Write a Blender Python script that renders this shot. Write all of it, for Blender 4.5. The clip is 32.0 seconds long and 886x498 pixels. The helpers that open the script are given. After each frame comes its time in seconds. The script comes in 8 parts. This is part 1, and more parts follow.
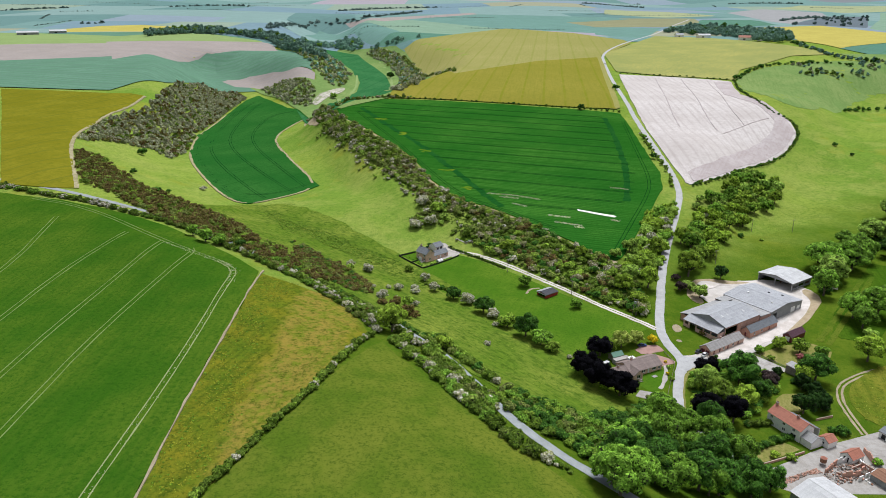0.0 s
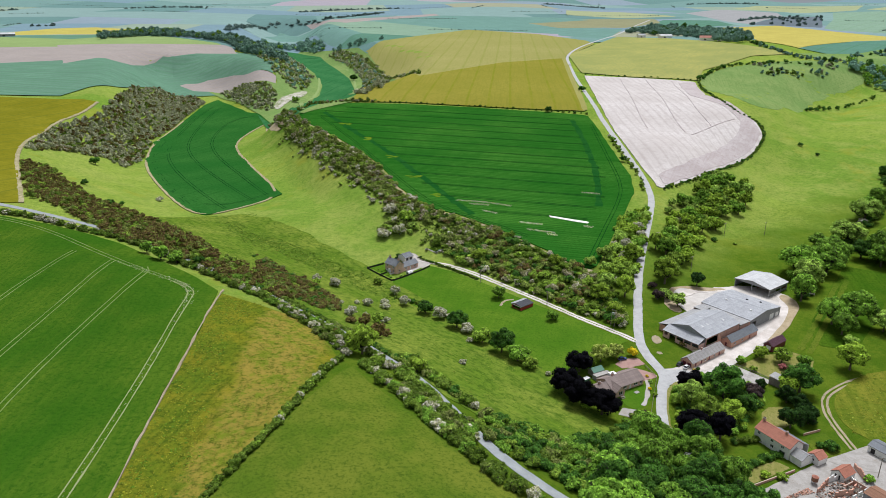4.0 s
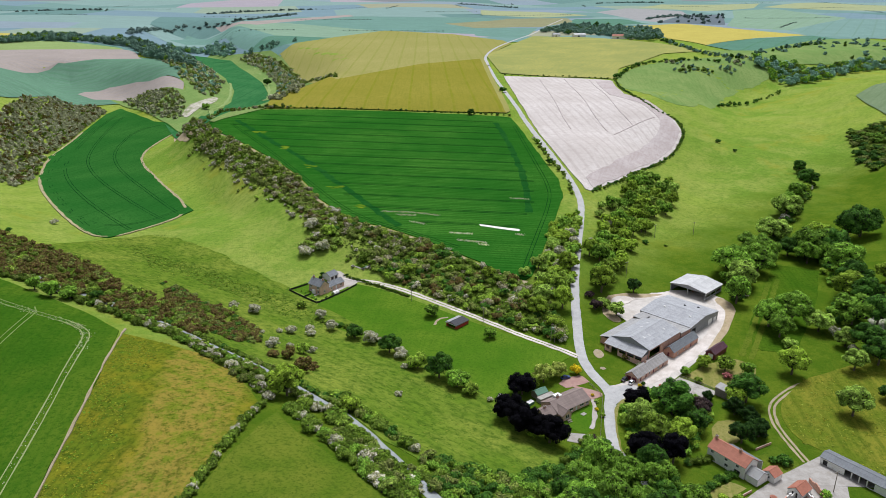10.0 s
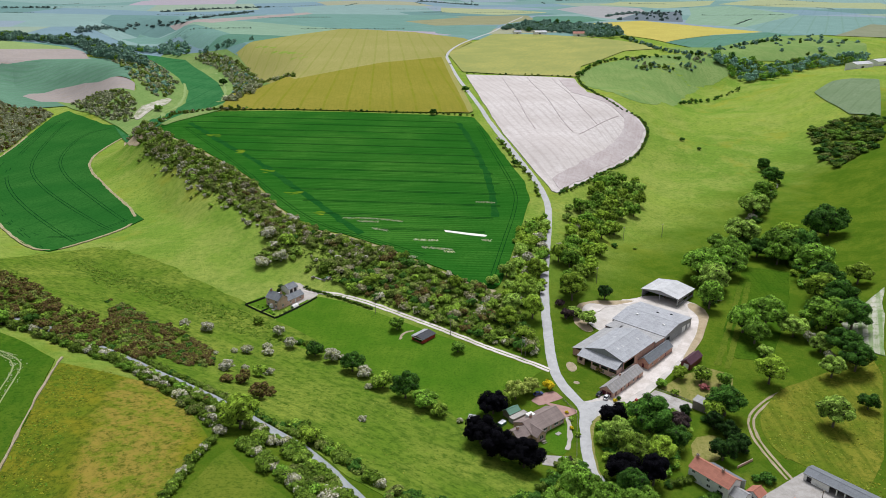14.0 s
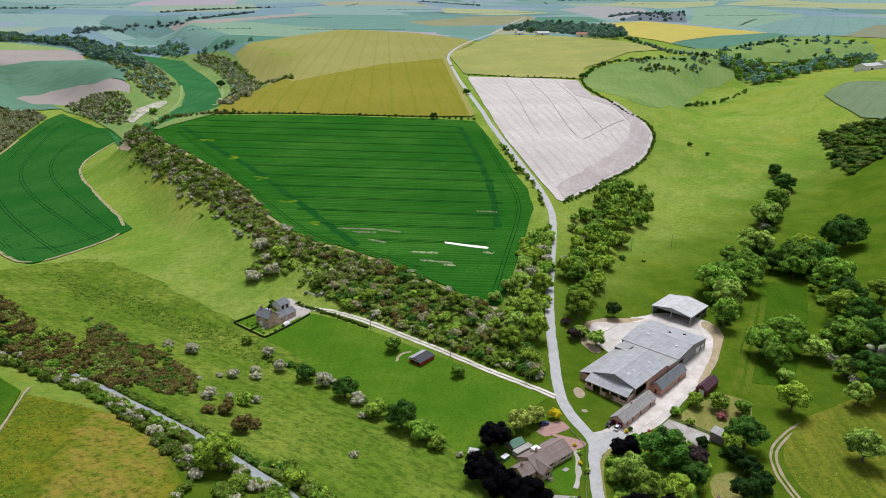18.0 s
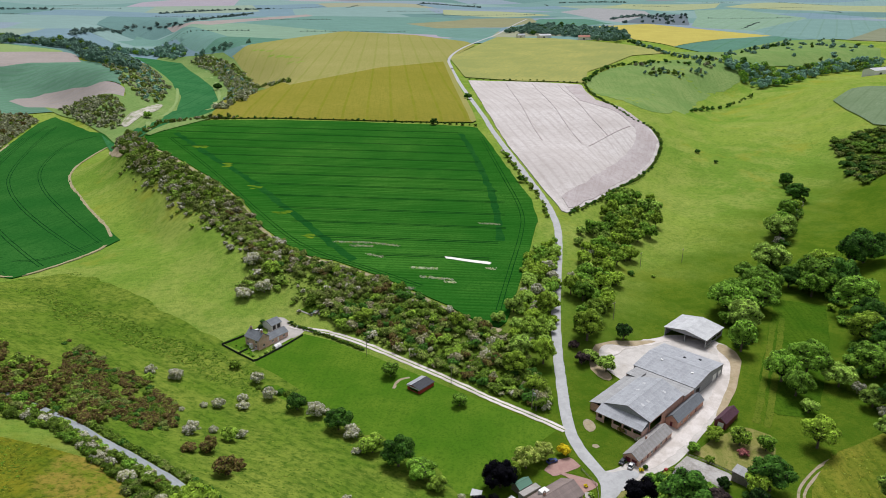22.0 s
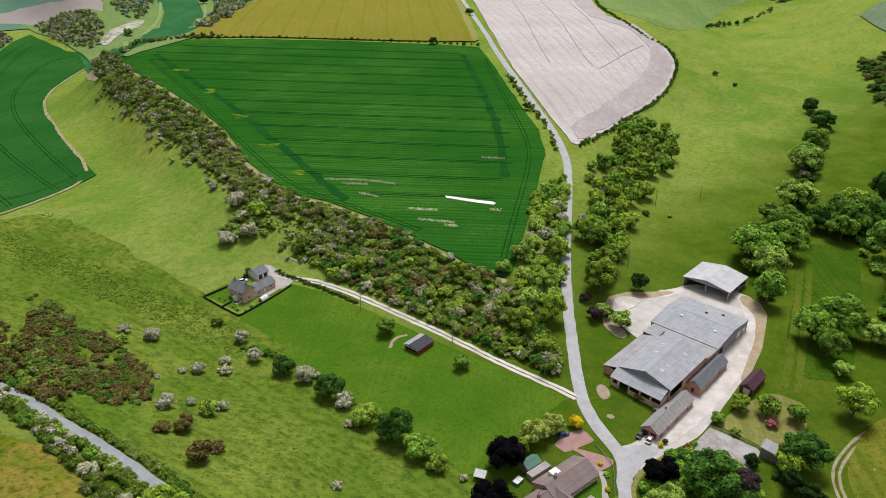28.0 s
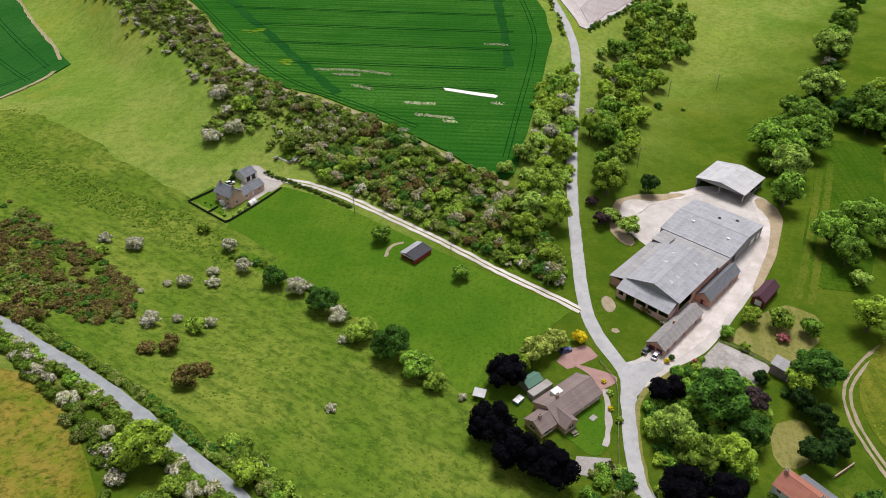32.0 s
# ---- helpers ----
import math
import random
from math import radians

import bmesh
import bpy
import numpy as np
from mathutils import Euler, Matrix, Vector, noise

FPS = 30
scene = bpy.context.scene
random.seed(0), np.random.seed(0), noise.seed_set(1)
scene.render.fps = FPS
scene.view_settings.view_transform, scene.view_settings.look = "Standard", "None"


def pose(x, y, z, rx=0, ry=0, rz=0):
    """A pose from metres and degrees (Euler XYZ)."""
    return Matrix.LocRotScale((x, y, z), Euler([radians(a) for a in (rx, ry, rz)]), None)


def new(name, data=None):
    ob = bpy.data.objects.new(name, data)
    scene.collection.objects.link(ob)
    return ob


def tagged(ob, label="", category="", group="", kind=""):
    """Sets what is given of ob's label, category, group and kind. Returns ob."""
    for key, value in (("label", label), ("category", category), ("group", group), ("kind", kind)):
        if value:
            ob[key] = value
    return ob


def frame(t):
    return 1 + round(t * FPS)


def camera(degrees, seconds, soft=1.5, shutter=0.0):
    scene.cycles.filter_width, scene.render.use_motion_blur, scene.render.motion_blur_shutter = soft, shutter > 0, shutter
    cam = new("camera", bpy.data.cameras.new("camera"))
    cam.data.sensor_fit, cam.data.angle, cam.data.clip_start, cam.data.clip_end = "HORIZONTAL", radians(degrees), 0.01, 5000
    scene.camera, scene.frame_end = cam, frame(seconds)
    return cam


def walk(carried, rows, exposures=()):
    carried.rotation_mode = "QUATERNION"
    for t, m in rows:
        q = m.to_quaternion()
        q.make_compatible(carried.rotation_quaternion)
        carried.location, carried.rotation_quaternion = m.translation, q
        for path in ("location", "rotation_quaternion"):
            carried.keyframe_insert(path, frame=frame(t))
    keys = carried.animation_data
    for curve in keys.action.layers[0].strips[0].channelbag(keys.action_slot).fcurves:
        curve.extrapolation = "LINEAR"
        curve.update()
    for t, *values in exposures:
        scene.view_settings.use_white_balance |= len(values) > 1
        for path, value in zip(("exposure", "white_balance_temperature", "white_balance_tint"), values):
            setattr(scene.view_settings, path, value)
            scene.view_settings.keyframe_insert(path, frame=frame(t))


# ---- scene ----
cam = camera(64.35, 32.0, soft=0.9)
# seconds, east, north, height, yaw, pitch, roll of the drone's camera
ROWS = [
    (0.0, 0.00, -0.00, 152.00, -0.000, -19.854, 0.338),
    (0.5, -0.36, 2.01, 151.99, -0.544, -19.856, 0.386),
    (1.0, -0.71, 4.02, 152.01, -1.115, -19.855, 0.398),
    (1.5, -1.04, 6.05, 152.06, -1.689, -19.828, 0.386),
    (2.0, -1.33, 8.09, 152.12, -2.246, -19.814, 0.400),
    (2.5, -1.55, 10.14, 152.17, -2.643, -19.773, 0.337),
    (4.5, -2.17, 18.39, 152.34, -3.082, -19.772, 0.255),
    (5.0, -2.29, 20.45, 152.38, -3.504, -19.773, 0.272),
    (5.5, -2.38, 22.49, 152.40, -4.164, -19.765, 0.226),
    (6.0, -2.47, 24.50, 152.40, -4.824, -19.744, 0.224),
    (6.5, -2.54, 26.49, 152.40, -5.405, -19.729, 0.171),
    (7.0, -2.57, 28.46, 152.40, -5.944, -19.739, 0.164),
    (7.5, -2.55, 30.45, 152.40, -6.433, -19.734, 0.107),
    (8.0, -2.52, 32.45, 152.42, -6.912, -19.725, 0.072),
    (8.5, -2.47, 34.45, 152.45, -7.482, -19.717, 0.036),
    (9.0, -2.40, 36.43, 152.47, -8.164, -19.729, -0.007),
    (9.5, -2.29, 38.42, 152.50, -8.861, -19.742, 0.002),
    (10.0, -2.13, 40.42, 152.54, -9.439, -19.743, -0.048),
    (10.5, -1.91, 42.44, 152.56, -9.904, -19.744, -0.080),
    (11.0, -1.64, 44.47, 152.59, -10.317, -19.773, -0.108),
    (11.5, -1.31, 46.53, 152.61, -10.754, -19.801, -0.081),
    (12.0, -0.94, 48.62, 152.63, -11.196, -19.833, -0.081),
    (12.5, -0.53, 50.74, 152.65, -11.637, -19.836, -0.057),
    (13.0, -0.07, 52.91, 152.65, -12.070, -19.872, -0.072),
    (13.5, 0.43, 55.14, 152.67, -12.373, -19.911, -0.044),
    (14.0, 0.97, 57.45, 152.69, -12.505, -19.944, -0.060),
    (14.5, 1.59, 59.83, 152.71, -12.474, -19.953, -0.065),
    (16.5, 4.39, 69.68, 152.78, -12.385, -19.947, -0.067),
    (17.0, 5.12, 72.19, 152.80, -12.376, -19.940, -0.080),
    (17.5, 5.85, 74.75, 152.86, -12.378, -19.934, -0.068),
    (18.0, 6.53, 77.35, 152.94, -12.358, -19.930, -0.082),
    (18.5, 7.17, 79.98, 153.03, -12.366, -19.904, -0.050),
    (19.0, 7.75, 82.60, 153.13, -12.378, -19.879, -0.039),
    (19.5, 8.27, 85.21, 153.23, -12.384, -19.836, 0.037),
    (20.0, 8.75, 87.76, 153.32, -12.389, -19.778, 0.060),
    (20.5, 9.21, 90.26, 153.41, -12.397, -19.754, 0.065),
    (21.0, 9.68, 92.74, 153.51, -12.385, -19.754, 0.094),
    (21.5, 10.15, 95.21, 153.58, -12.384, -19.781, 0.093),
    (22.0, 10.64, 97.70, 153.64, -12.368, -19.813, 0.077),
    (22.5, 11.14, 100.20, 153.69, -12.367, -19.945, 0.109),
    (23.0, 11.66, 102.75, 153.72, -12.337, -20.195, 0.069),
    (23.5, 12.19, 105.34, 153.76, -12.340, -20.569, 0.099),
    (24.0, 12.74, 107.98, 153.81, -12.338, -21.137, 0.094),
    (24.5, 13.32, 110.62, 153.85, -12.330, -21.748, 0.055),
    (25.0, 13.90, 113.26, 153.88, -12.324, -22.370, 0.008),
    (25.5, 14.48, 115.89, 153.92, -12.331, -22.998, -0.007),
    (27.5, 16.79, 126.35, 154.03, -12.360, -25.662, -0.053),
    (28.0, 17.37, 128.88, 154.05, -12.372, -26.533, -0.012),
    (28.5, 17.95, 131.32, 154.08, -12.337, -27.619, -0.059),
    (29.0, 18.55, 133.66, 154.10, -12.327, -28.799, -0.104),
    (29.5, 19.14, 135.93, 154.11, -12.307, -30.059, -0.182),
    (30.0, 19.73, 138.14, 154.07, -12.306, -31.288, -0.162),
    (30.5, 20.33, 140.30, 153.98, -12.300, -32.488, -0.162),
    (31.0, 20.95, 142.43, 153.85, -12.292, -33.697, -0.225),
    (31.5, 21.59, 144.56, 153.70, -12.292, -34.925, -0.232),
    (32.0, 22.25, 146.69, 153.54, -12.285, -36.146, -0.242),
]
walk(cam, [(t, pose(x, y, z, 90 + pitch, 0, yaw) @ pose(0, 0, 0, 0, 0, roll)) for t, x, y, z, yaw, pitch, roll in ROWS],
     exposures=((0.0, 0.21, 6060, 12), (12.0, 0.16, 6080, 13), (20.0, 0.06, 6100, 13), (25.0, 0.03, 6180, 14), (28.0, 0.02, 6300, 15), (32.0, 0.10, 6350, 17)))

# ---- world and sun: a bright overcast day ----
world = bpy.data.worlds.new("overcast_sky")
world.use_nodes = True
scene.world = world
wn, wl = world.node_tree.nodes, world.node_tree.links
sky = wn.new("ShaderNodeTexSky")
sky.sky_type, sky.sun_disc = "NISHITA", False
sky.sun_elevation, sky.sun_rotation = radians(64), radians(155)
sky.air_density, sky.dust_density, sky.ozone_density = 1.0, 4.0, 1.0
soft = wn.new("ShaderNodeMixRGB")
soft.inputs[0].default_value = 0.62
soft.inputs[2].default_value = (8.2, 8.6, 9.1, 1)
wl.new(sky.outputs[0], soft.inputs[1])
wl.new(soft.outputs[0], wn["Background"].inputs[0])
wn["Background"].inputs[1].default_value = 0.050
sun = new("sun", bpy.data.lights.new("sun", "SUN"))
sun.data.energy, sun.data.angle, sun.data.color = 3.6, radians(24), (1.0, 0.975, 0.94)
sun.matrix_world = pose(0, 0, 300, 26, 0, 155)


# ---- materials ----
def mat(name, rough=0.9, spec=0.2):
    m = bpy.data.materials.new(name)
    m.use_nodes = True
    b = m.node_tree.nodes["Principled BSDF"]
    b.inputs["Roughness"].default_value = rough
    b.inputs["Specular IOR Level"].default_value = spec
    return m, m.node_tree.nodes, m.node_tree.links, b


def rgb(c):
    return (*c, 1) if len(c) == 3 else c


def noise_at(n, l, scale, detail=4.0, vec=None, rough=0.6):
    t = n.new("ShaderNodeTexNoise")
    t.inputs["Scale"].default_value, t.inputs["Detail"].default_value, t.inputs["Roughness"].default_value = scale, detail, rough
    if vec is not None:
        l.new(vec, t.inputs["Vector"])
    return t.outputs["Fac"]


def ramp(n, l, fac, lo, hi, a=0.0, b=1.0):
    r = n.new("ShaderNodeMapRange")
    r.interpolation_type = "SMOOTHSTEP"
    for k, v in zip(("From Min", "From Max", "To Min", "To Max"), (lo, hi, a, b)):
        r.inputs[k].default_value = v
    l.new(fac, r.inputs["Value"])
    return r.outputs[0]


def mix(n, l, fac, a, b):
    m = n.new("ShaderNodeMixRGB")
    for k, v in ((0, fac), (1, a), (2, b)):
        if isinstance(v, (int, float)):
            m.inputs[k].default_value = v
        elif isinstance(v, tuple):
            m.inputs[k].default_value = rgb(v)
        else:
            l.new(v, m.inputs[k])
    return m.outputs[0]


def place(n, l, rot=0.0, scale=(1, 1, 1), shift=(0, 0, 0)):
    """Object coordinates, turned about z, then stretched."""
    c, m, k = n.new("ShaderNodeTexCoord"), n.new("ShaderNodeMapping"), n.new("ShaderNodeMapping")
    m.inputs["Rotation"].default_value = (0, 0, rot)
    k.inputs["Scale"].default_value = scale
    k.inputs["Location"].default_value = shift
    l.new(c.outputs["Object"], m.inputs["Vector"])
    l.new(m.outputs[0], k.inputs["Vector"])
    return k.outputs[0]


def bump(n, l, b, fac, strength, dist):
    q = n.new("ShaderNodeBump")
    q.inputs["Strength"].default_value, q.inputs["Distance"].default_value = strength, dist
    l.new(fac, q.inputs["Height"])
    l.new(q.outputs[0], b.inputs["Normal"])


def lines(n, l, vec, spacing, width, wobble=None):
    """1 on narrow lines along y, spacing apart; vec is in metres, turned to the rows."""
    s = n.new("ShaderNodeSeparateXYZ")
    l.new(vec, s.inputs[0])
    x = s.outputs[0]
    if wobble is not None:
        a = n.new("ShaderNodeMath")
        a.operation = "ADD"
        l.new(x, a.inputs[0]), l.new(wobble, a.inputs[1])
        x = a.outputs[0]
    p = n.new("ShaderNodeMath")
    p.operation, p.inputs[1].default_value = "PINGPONG", spacing / 2
    l.new(x, p.inputs[0])
    return ramp(n, l, p.outputs[0], width * 0.45, width, 1.0, 0.0)


def field_mat(name, base, light, dark, rot=0.0, rows=0.0, row_col=None, row_w=1.2, row_mix=0.6, patch=0.02, tuft=0.9, fine=0.25, streak=None, parched=None, grain=(0.55, 0.02, 0.1)):
    """Crop or soil: broad patches, row streaks and tufts, with tramlines rows metres apart."""
    m, n, l, b = mat(name, 1.0, 0.0)
    flat = place(n, l)
    turned = place(n, l, rot)
    c = mix(n, l, ramp(n, l, noise_at(n, l, patch, 5, flat), 0.35, 0.68), base, light)
    streaks = noise_at(n, l, 1.0, 3, place(n, l, rot, grain))
    c = mix(n, l, ramp(n, l, streaks, 0.42, 0.72, 0, 0.5 if streak is None else streak), c, dark)
    if parched:
        q = n.new("ShaderNodeSeparateXYZ")
        l.new(flat, q.inputs[0])
        w = n.new("ShaderNodeMath")
        w.operation, w.inputs[1].default_value = "MULTIPLY_ADD", 26.0
        l.new(noise_at(n, l, 0.045, 6, flat, 0.7), w.inputs[0]), l.new(q.outputs[0], w.inputs[2])
        g = n.new("ShaderNodeMath")
        g.operation = "MULTIPLY"
        l.new(ramp(n, l, w.outputs[0], parched[0], parched[0] + 7, 0, 0.8), g.inputs[0])
        l.new(ramp(n, l, w.outputs[0], parched[1], parched[1] + 9, 1, 0), g.inputs[1])
        c = mix(n, l, g.outputs[0], c, mix(n, l, ramp(n, l, noise_at(n, l, 0.16, 8, flat, 0.85), 0.43, 0.60), parched[2], parched[3]))
    tufts = noise_at(n, l, fine, 8, flat, 0.85)
    c = mix(n, l, ramp(n, l, tufts, 0.46, 0.62, 0, 0.8), c, dark)
    if rows:
        wob = n.new("ShaderNodeMath")
        wob.operation, wob.inputs[1].default_value = "MULTIPLY", 1.5
        l.new(noise_at(n, l, 0.012, 2, flat), wob.inputs[0])
        ln = lines(n, l, turned, rows, row_w, wob.outputs[0])
        brk = ramp(n, l, noise_at(n, l, 0.05, 4, flat), 0.3, 0.6, 0.35, 1.0)
        f = n.new("ShaderNodeMath")
        f.operation = "MULTIPLY"
        l.new(ln, f.inputs[0]), l.new(brk, f.inputs[1])
        g = n.new("ShaderNodeMath")
        g.operation, g.inputs[1].default_value = "MULTIPLY", row_mix
        l.new(f.outputs[0], g.inputs[0])
        c = mix(n, l, g.outputs[0], c, row_col or dark)
    l.new(c, b.inputs["Base Color"])
    bump(n, l, b, noise_at(n, l, tuft, 6, flat, 0.7), 0.6, 0.4)
    return m


def grass_mat(name, k=1.0):
    """Pasture: lush on the valley floor, on the chalk above it greens that shift from lush to yellowed, with tussocks, buttercups and dry patches."""
    m, n, l, b = mat(name, 1.0, 0.0)
    v = place(n, l)
    c = mix(n, l, ramp(n, l, noise_at(n, l, 0.006, 4, v), 0.36, 0.64), (0.162 * k, 0.270, 0.034), (0.258 * k, 0.336, 0.054))
    c = mix(n, l, ramp(n, l, noise_at(n, l, 0.022, 6, v, 0.7), 0.44, 0.62, 0, 0.7), c, (0.305 * k, 0.350, 0.078))
    c = mix(n, l, ramp(n, l, noise_at(n, l, 0.10, 8, place(n, l, 0.75, (1, 0.32, 1)), 0.85), 0.47, 0.62, 0, 0.34), c, (0.095 * k, 0.182, 0.020))
    c = mix(n, l, ramp(n, l, noise_at(n, l, 0.30, 9, v, 0.92), 0.46, 0.58, 0, 0.62), c, (0.085 * k, 0.168, 0.020))
    c = mix(n, l, ramp(n, l, noise_at(n, l, 0.9, 6, v, 0.85), 0.54, 0.66, 0, 0.55), c, (0.300 * k, 0.345, 0.060))
    c = mix(n, l, ramp(n, l, noise_at(n, l, 0.011, 5, place(n, l, 0.4, (1, 1, 1), (70, 20, 0)), 0.75), 0.53, 0.66, 0, 0.5), c, (0.275 * k, 0.268, 0.030))
    lush = mix(n, l, ramp(n, l, noise_at(n, l, 0.05, 6, v, 0.7), 0.38, 0.62), (0.072 * k, 0.134, 0.009), (0.116 * k, 0.170, 0.014))
    lush = mix(n, l, ramp(n, l, noise_at(n, l, 0.45, 8, v, 0.88), 0.46, 0.60, 0, 0.6), lush, (0.050 * k, 0.118, 0.008))
    s, d, w = n.new("ShaderNodeSeparateXYZ"), n.new("ShaderNodeMath"), n.new("ShaderNodeMath")
    l.new(v, s.inputs[0])
    d.operation, d.inputs[1].default_value = "MULTIPLY_ADD", -0.6
    l.new(s.outputs[0], d.inputs[0]), l.new(s.outputs[1], d.inputs[2])
    w.operation, w.inputs[1].default_value = "MULTIPLY_ADD", 130.0
    l.new(noise_at(n, l, 0.02, 5, v, 0.7), w.inputs[0]), l.new(d.outputs[0], w.inputs[2])
    c = mix(n, l, ramp(n, l, w.outputs[0], 330, 440), lush, c)
    l.new(c, b.inputs["Base Color"])
    bump(n, l, b, noise_at(n, l, 0.7, 7, v, 0.8), 1.0, 0.8)
    return m


def leaf_mat(name, a, b2, c3, spot=None, spot_at=0.6, big=0.25, grain=2.6, gain=1.0):
    """Foliage: each leaf clump has its own tone, each crown too; spot is blossom or dry twigs; grain sets the size of
    shade gaps painted into the colour.
    """
    m, n, l, b = mat(name, 0.8, 0.06)
    g, o = n.new("ShaderNodeNewGeometry"), n.new("ShaderNodeObjectInfo")
    c = mix(n, l, ramp(n, l, g.outputs["Random Per Island"], 0, 1), (a[0] * 0.72 * gain, a[1] * 0.74 * gain, a[2] * 0.5 * gain), (b2[0] * 1.12 * gain, b2[1] * 1.16 * gain, b2[2] * 0.85 * gain))
    v = place(n, l)
    c = mix(n, l, ramp(n, l, noise_at(n, l, big, 3, v), 0.35, 0.65, 0, 0.55), c, c3)
    # shade between leaves, painted into the colour as dark noise
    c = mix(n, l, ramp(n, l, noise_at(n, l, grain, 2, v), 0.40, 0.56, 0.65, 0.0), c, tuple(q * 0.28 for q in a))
    h = n.new("ShaderNodeHueSaturation")
    h.inputs["Saturation"].default_value = 1.0
    l.new(ramp(n, l, o.outputs["Random"], 0, 1, 0.75, 1.25), h.inputs["Value"])
    l.new(c, h.inputs["Color"])
    c = h.outputs[0]
    if spot:
        q = n.new("ShaderNodeMath")
        q.operation = "ADD"
        l.new(g.outputs["Random Per Island"], q.inputs[0]), l.new(noise_at(n, l, 0.5, 3, v), q.inputs[1])
        c = mix(n, l, ramp(n, l, q.outputs[0], spot_at + 0.2, spot_at + 0.45), c, spot)
    l.new(c, b.inputs["Base Color"])
    return m


def stone_mat(name, a, b2, scale=0.5, rough=0.85, stain=None, spec=0.3, fine=4.0):
    m, n, l, b = mat(name, rough, spec)
    v = place(n, l)
    c = mix(n, l, ramp(n, l, noise_at(n, l, scale, 6, v, 0.7), 0.35, 0.65), a, b2)
    c = mix(n, l, ramp(n, l, noise_at(n, l, fine, 4, v), 0.45, 0.75, 0, 0.35), c, tuple(q * 0.55 for q in a))
    if stain:
        c = mix(n, l, ramp(n, l, noise_at(n, l, scale * 0.6, 7, v, 0.8), 0.55, 0.72, 0, 0.8), c, stain)
    l.new(c, b.inputs["Base Color"])
    bump(n, l, b, noise_at(n, l, fine, 5, v), 0.3, 0.05)
    return m


def sheet_mat(name, a, b2, pitch, rot=0.0, stain=(0.12, 0.12, 0.11), rough=0.7, metal=0.0):
    """Corrugated or tiled covering with ribs pitch metres apart and weather stains that run down it."""
    m, n, l, b = mat(name, rough, 0.3)
    v = place(n, l, rot)
    c = mix(n, l, ramp(n, l, noise_at(n, l, 0.35, 6, v, 0.75), 0.35, 0.68), a, b2)
    c = mix(n, l, ramp(n, l, noise_at(n, l, 1.0, 5, place(n, l, rot, (1.3, 0.12, 0.4))), 0.5, 0.75, 0, 0.5), c, stain)
    w = lines(n, l, v, pitch, pitch * 0.4)
    q = n.new("ShaderNodeMath")
    q.operation, q.inputs[1].default_value = "MULTIPLY", 0.35
    l.new(w, q.inputs[0])
    c = mix(n, l, q.outputs[0], c, tuple(z * 0.5 for z in a))
    o = n.new("ShaderNodeObjectInfo")
    h = n.new("ShaderNodeHueSaturation")
    l.new(ramp(n, l, o.outputs["Random"], 0, 1, 0.92, 1.07), h.inputs["Value"])
    l.new(c, h.inputs["Color"])
    l.new(h.outputs[0], b.inputs["Base Color"])
    b.inputs["Metallic"].default_value = metal
    bump(n, l, b, w, 0.5, 0.05)
    return m


def brick_mat(name, a, b2, mortar=(0.42, 0.36, 0.30)):
    m, n, l, b = mat(name, 0.9, 0.2)
    t = n.new("ShaderNodeTexBrick")
    for k, v in (("Color1", a), ("Color2", b2), ("Mortar", mortar)):
        t.inputs[k].default_value = rgb(v)
    t.inputs["Scale"].default_value, t.inputs["Brick Width"].default_value, t.inputs["Row Height"].default_value = 1.0, 0.225, 0.075
    t.inputs["Mortar Size"].default_value = 0.006
    v = place(n, l)
    s, k = n.new("ShaderNodeSeparateXYZ"), n.new("ShaderNodeCombineXYZ")
    l.new(v, s.inputs[0])
    q = n.new("ShaderNodeMath")
    q.operation = "ADD"
    l.new(s.outputs[0], q.inputs[0]), l.new(s.outputs[1], q.inputs[1])
    l.new(q.outputs[0], k.inputs[0]), l.new(s.outputs[2], k.inputs[1])
    l.new(k.outputs[0], t.inputs["Vector"])
    c = mix(n, l, ramp(n, l, noise_at(n, l, 0.5, 6, v), 0.4, 0.7, 0, 0.45), t.outputs["Color"], tuple(z * 0.6 for z in a))
    l.new(c, b.inputs["Base Color"])
    return m


def plain_mat(name, c, rough=0.6, metal=0.0, spec=0.4):
    m, n, l, b = mat(name, rough, spec)
    v = place(n, l)
    l.new(mix(n, l, ramp(n, l, noise_at(n, l, 1.2, 5, v), 0.4, 0.7, 0, 0.4), c, tuple(z * 0.7 for z in c)), b.inputs["Base Color"])
    b.inputs["Metallic"].default_value = metal
    return m


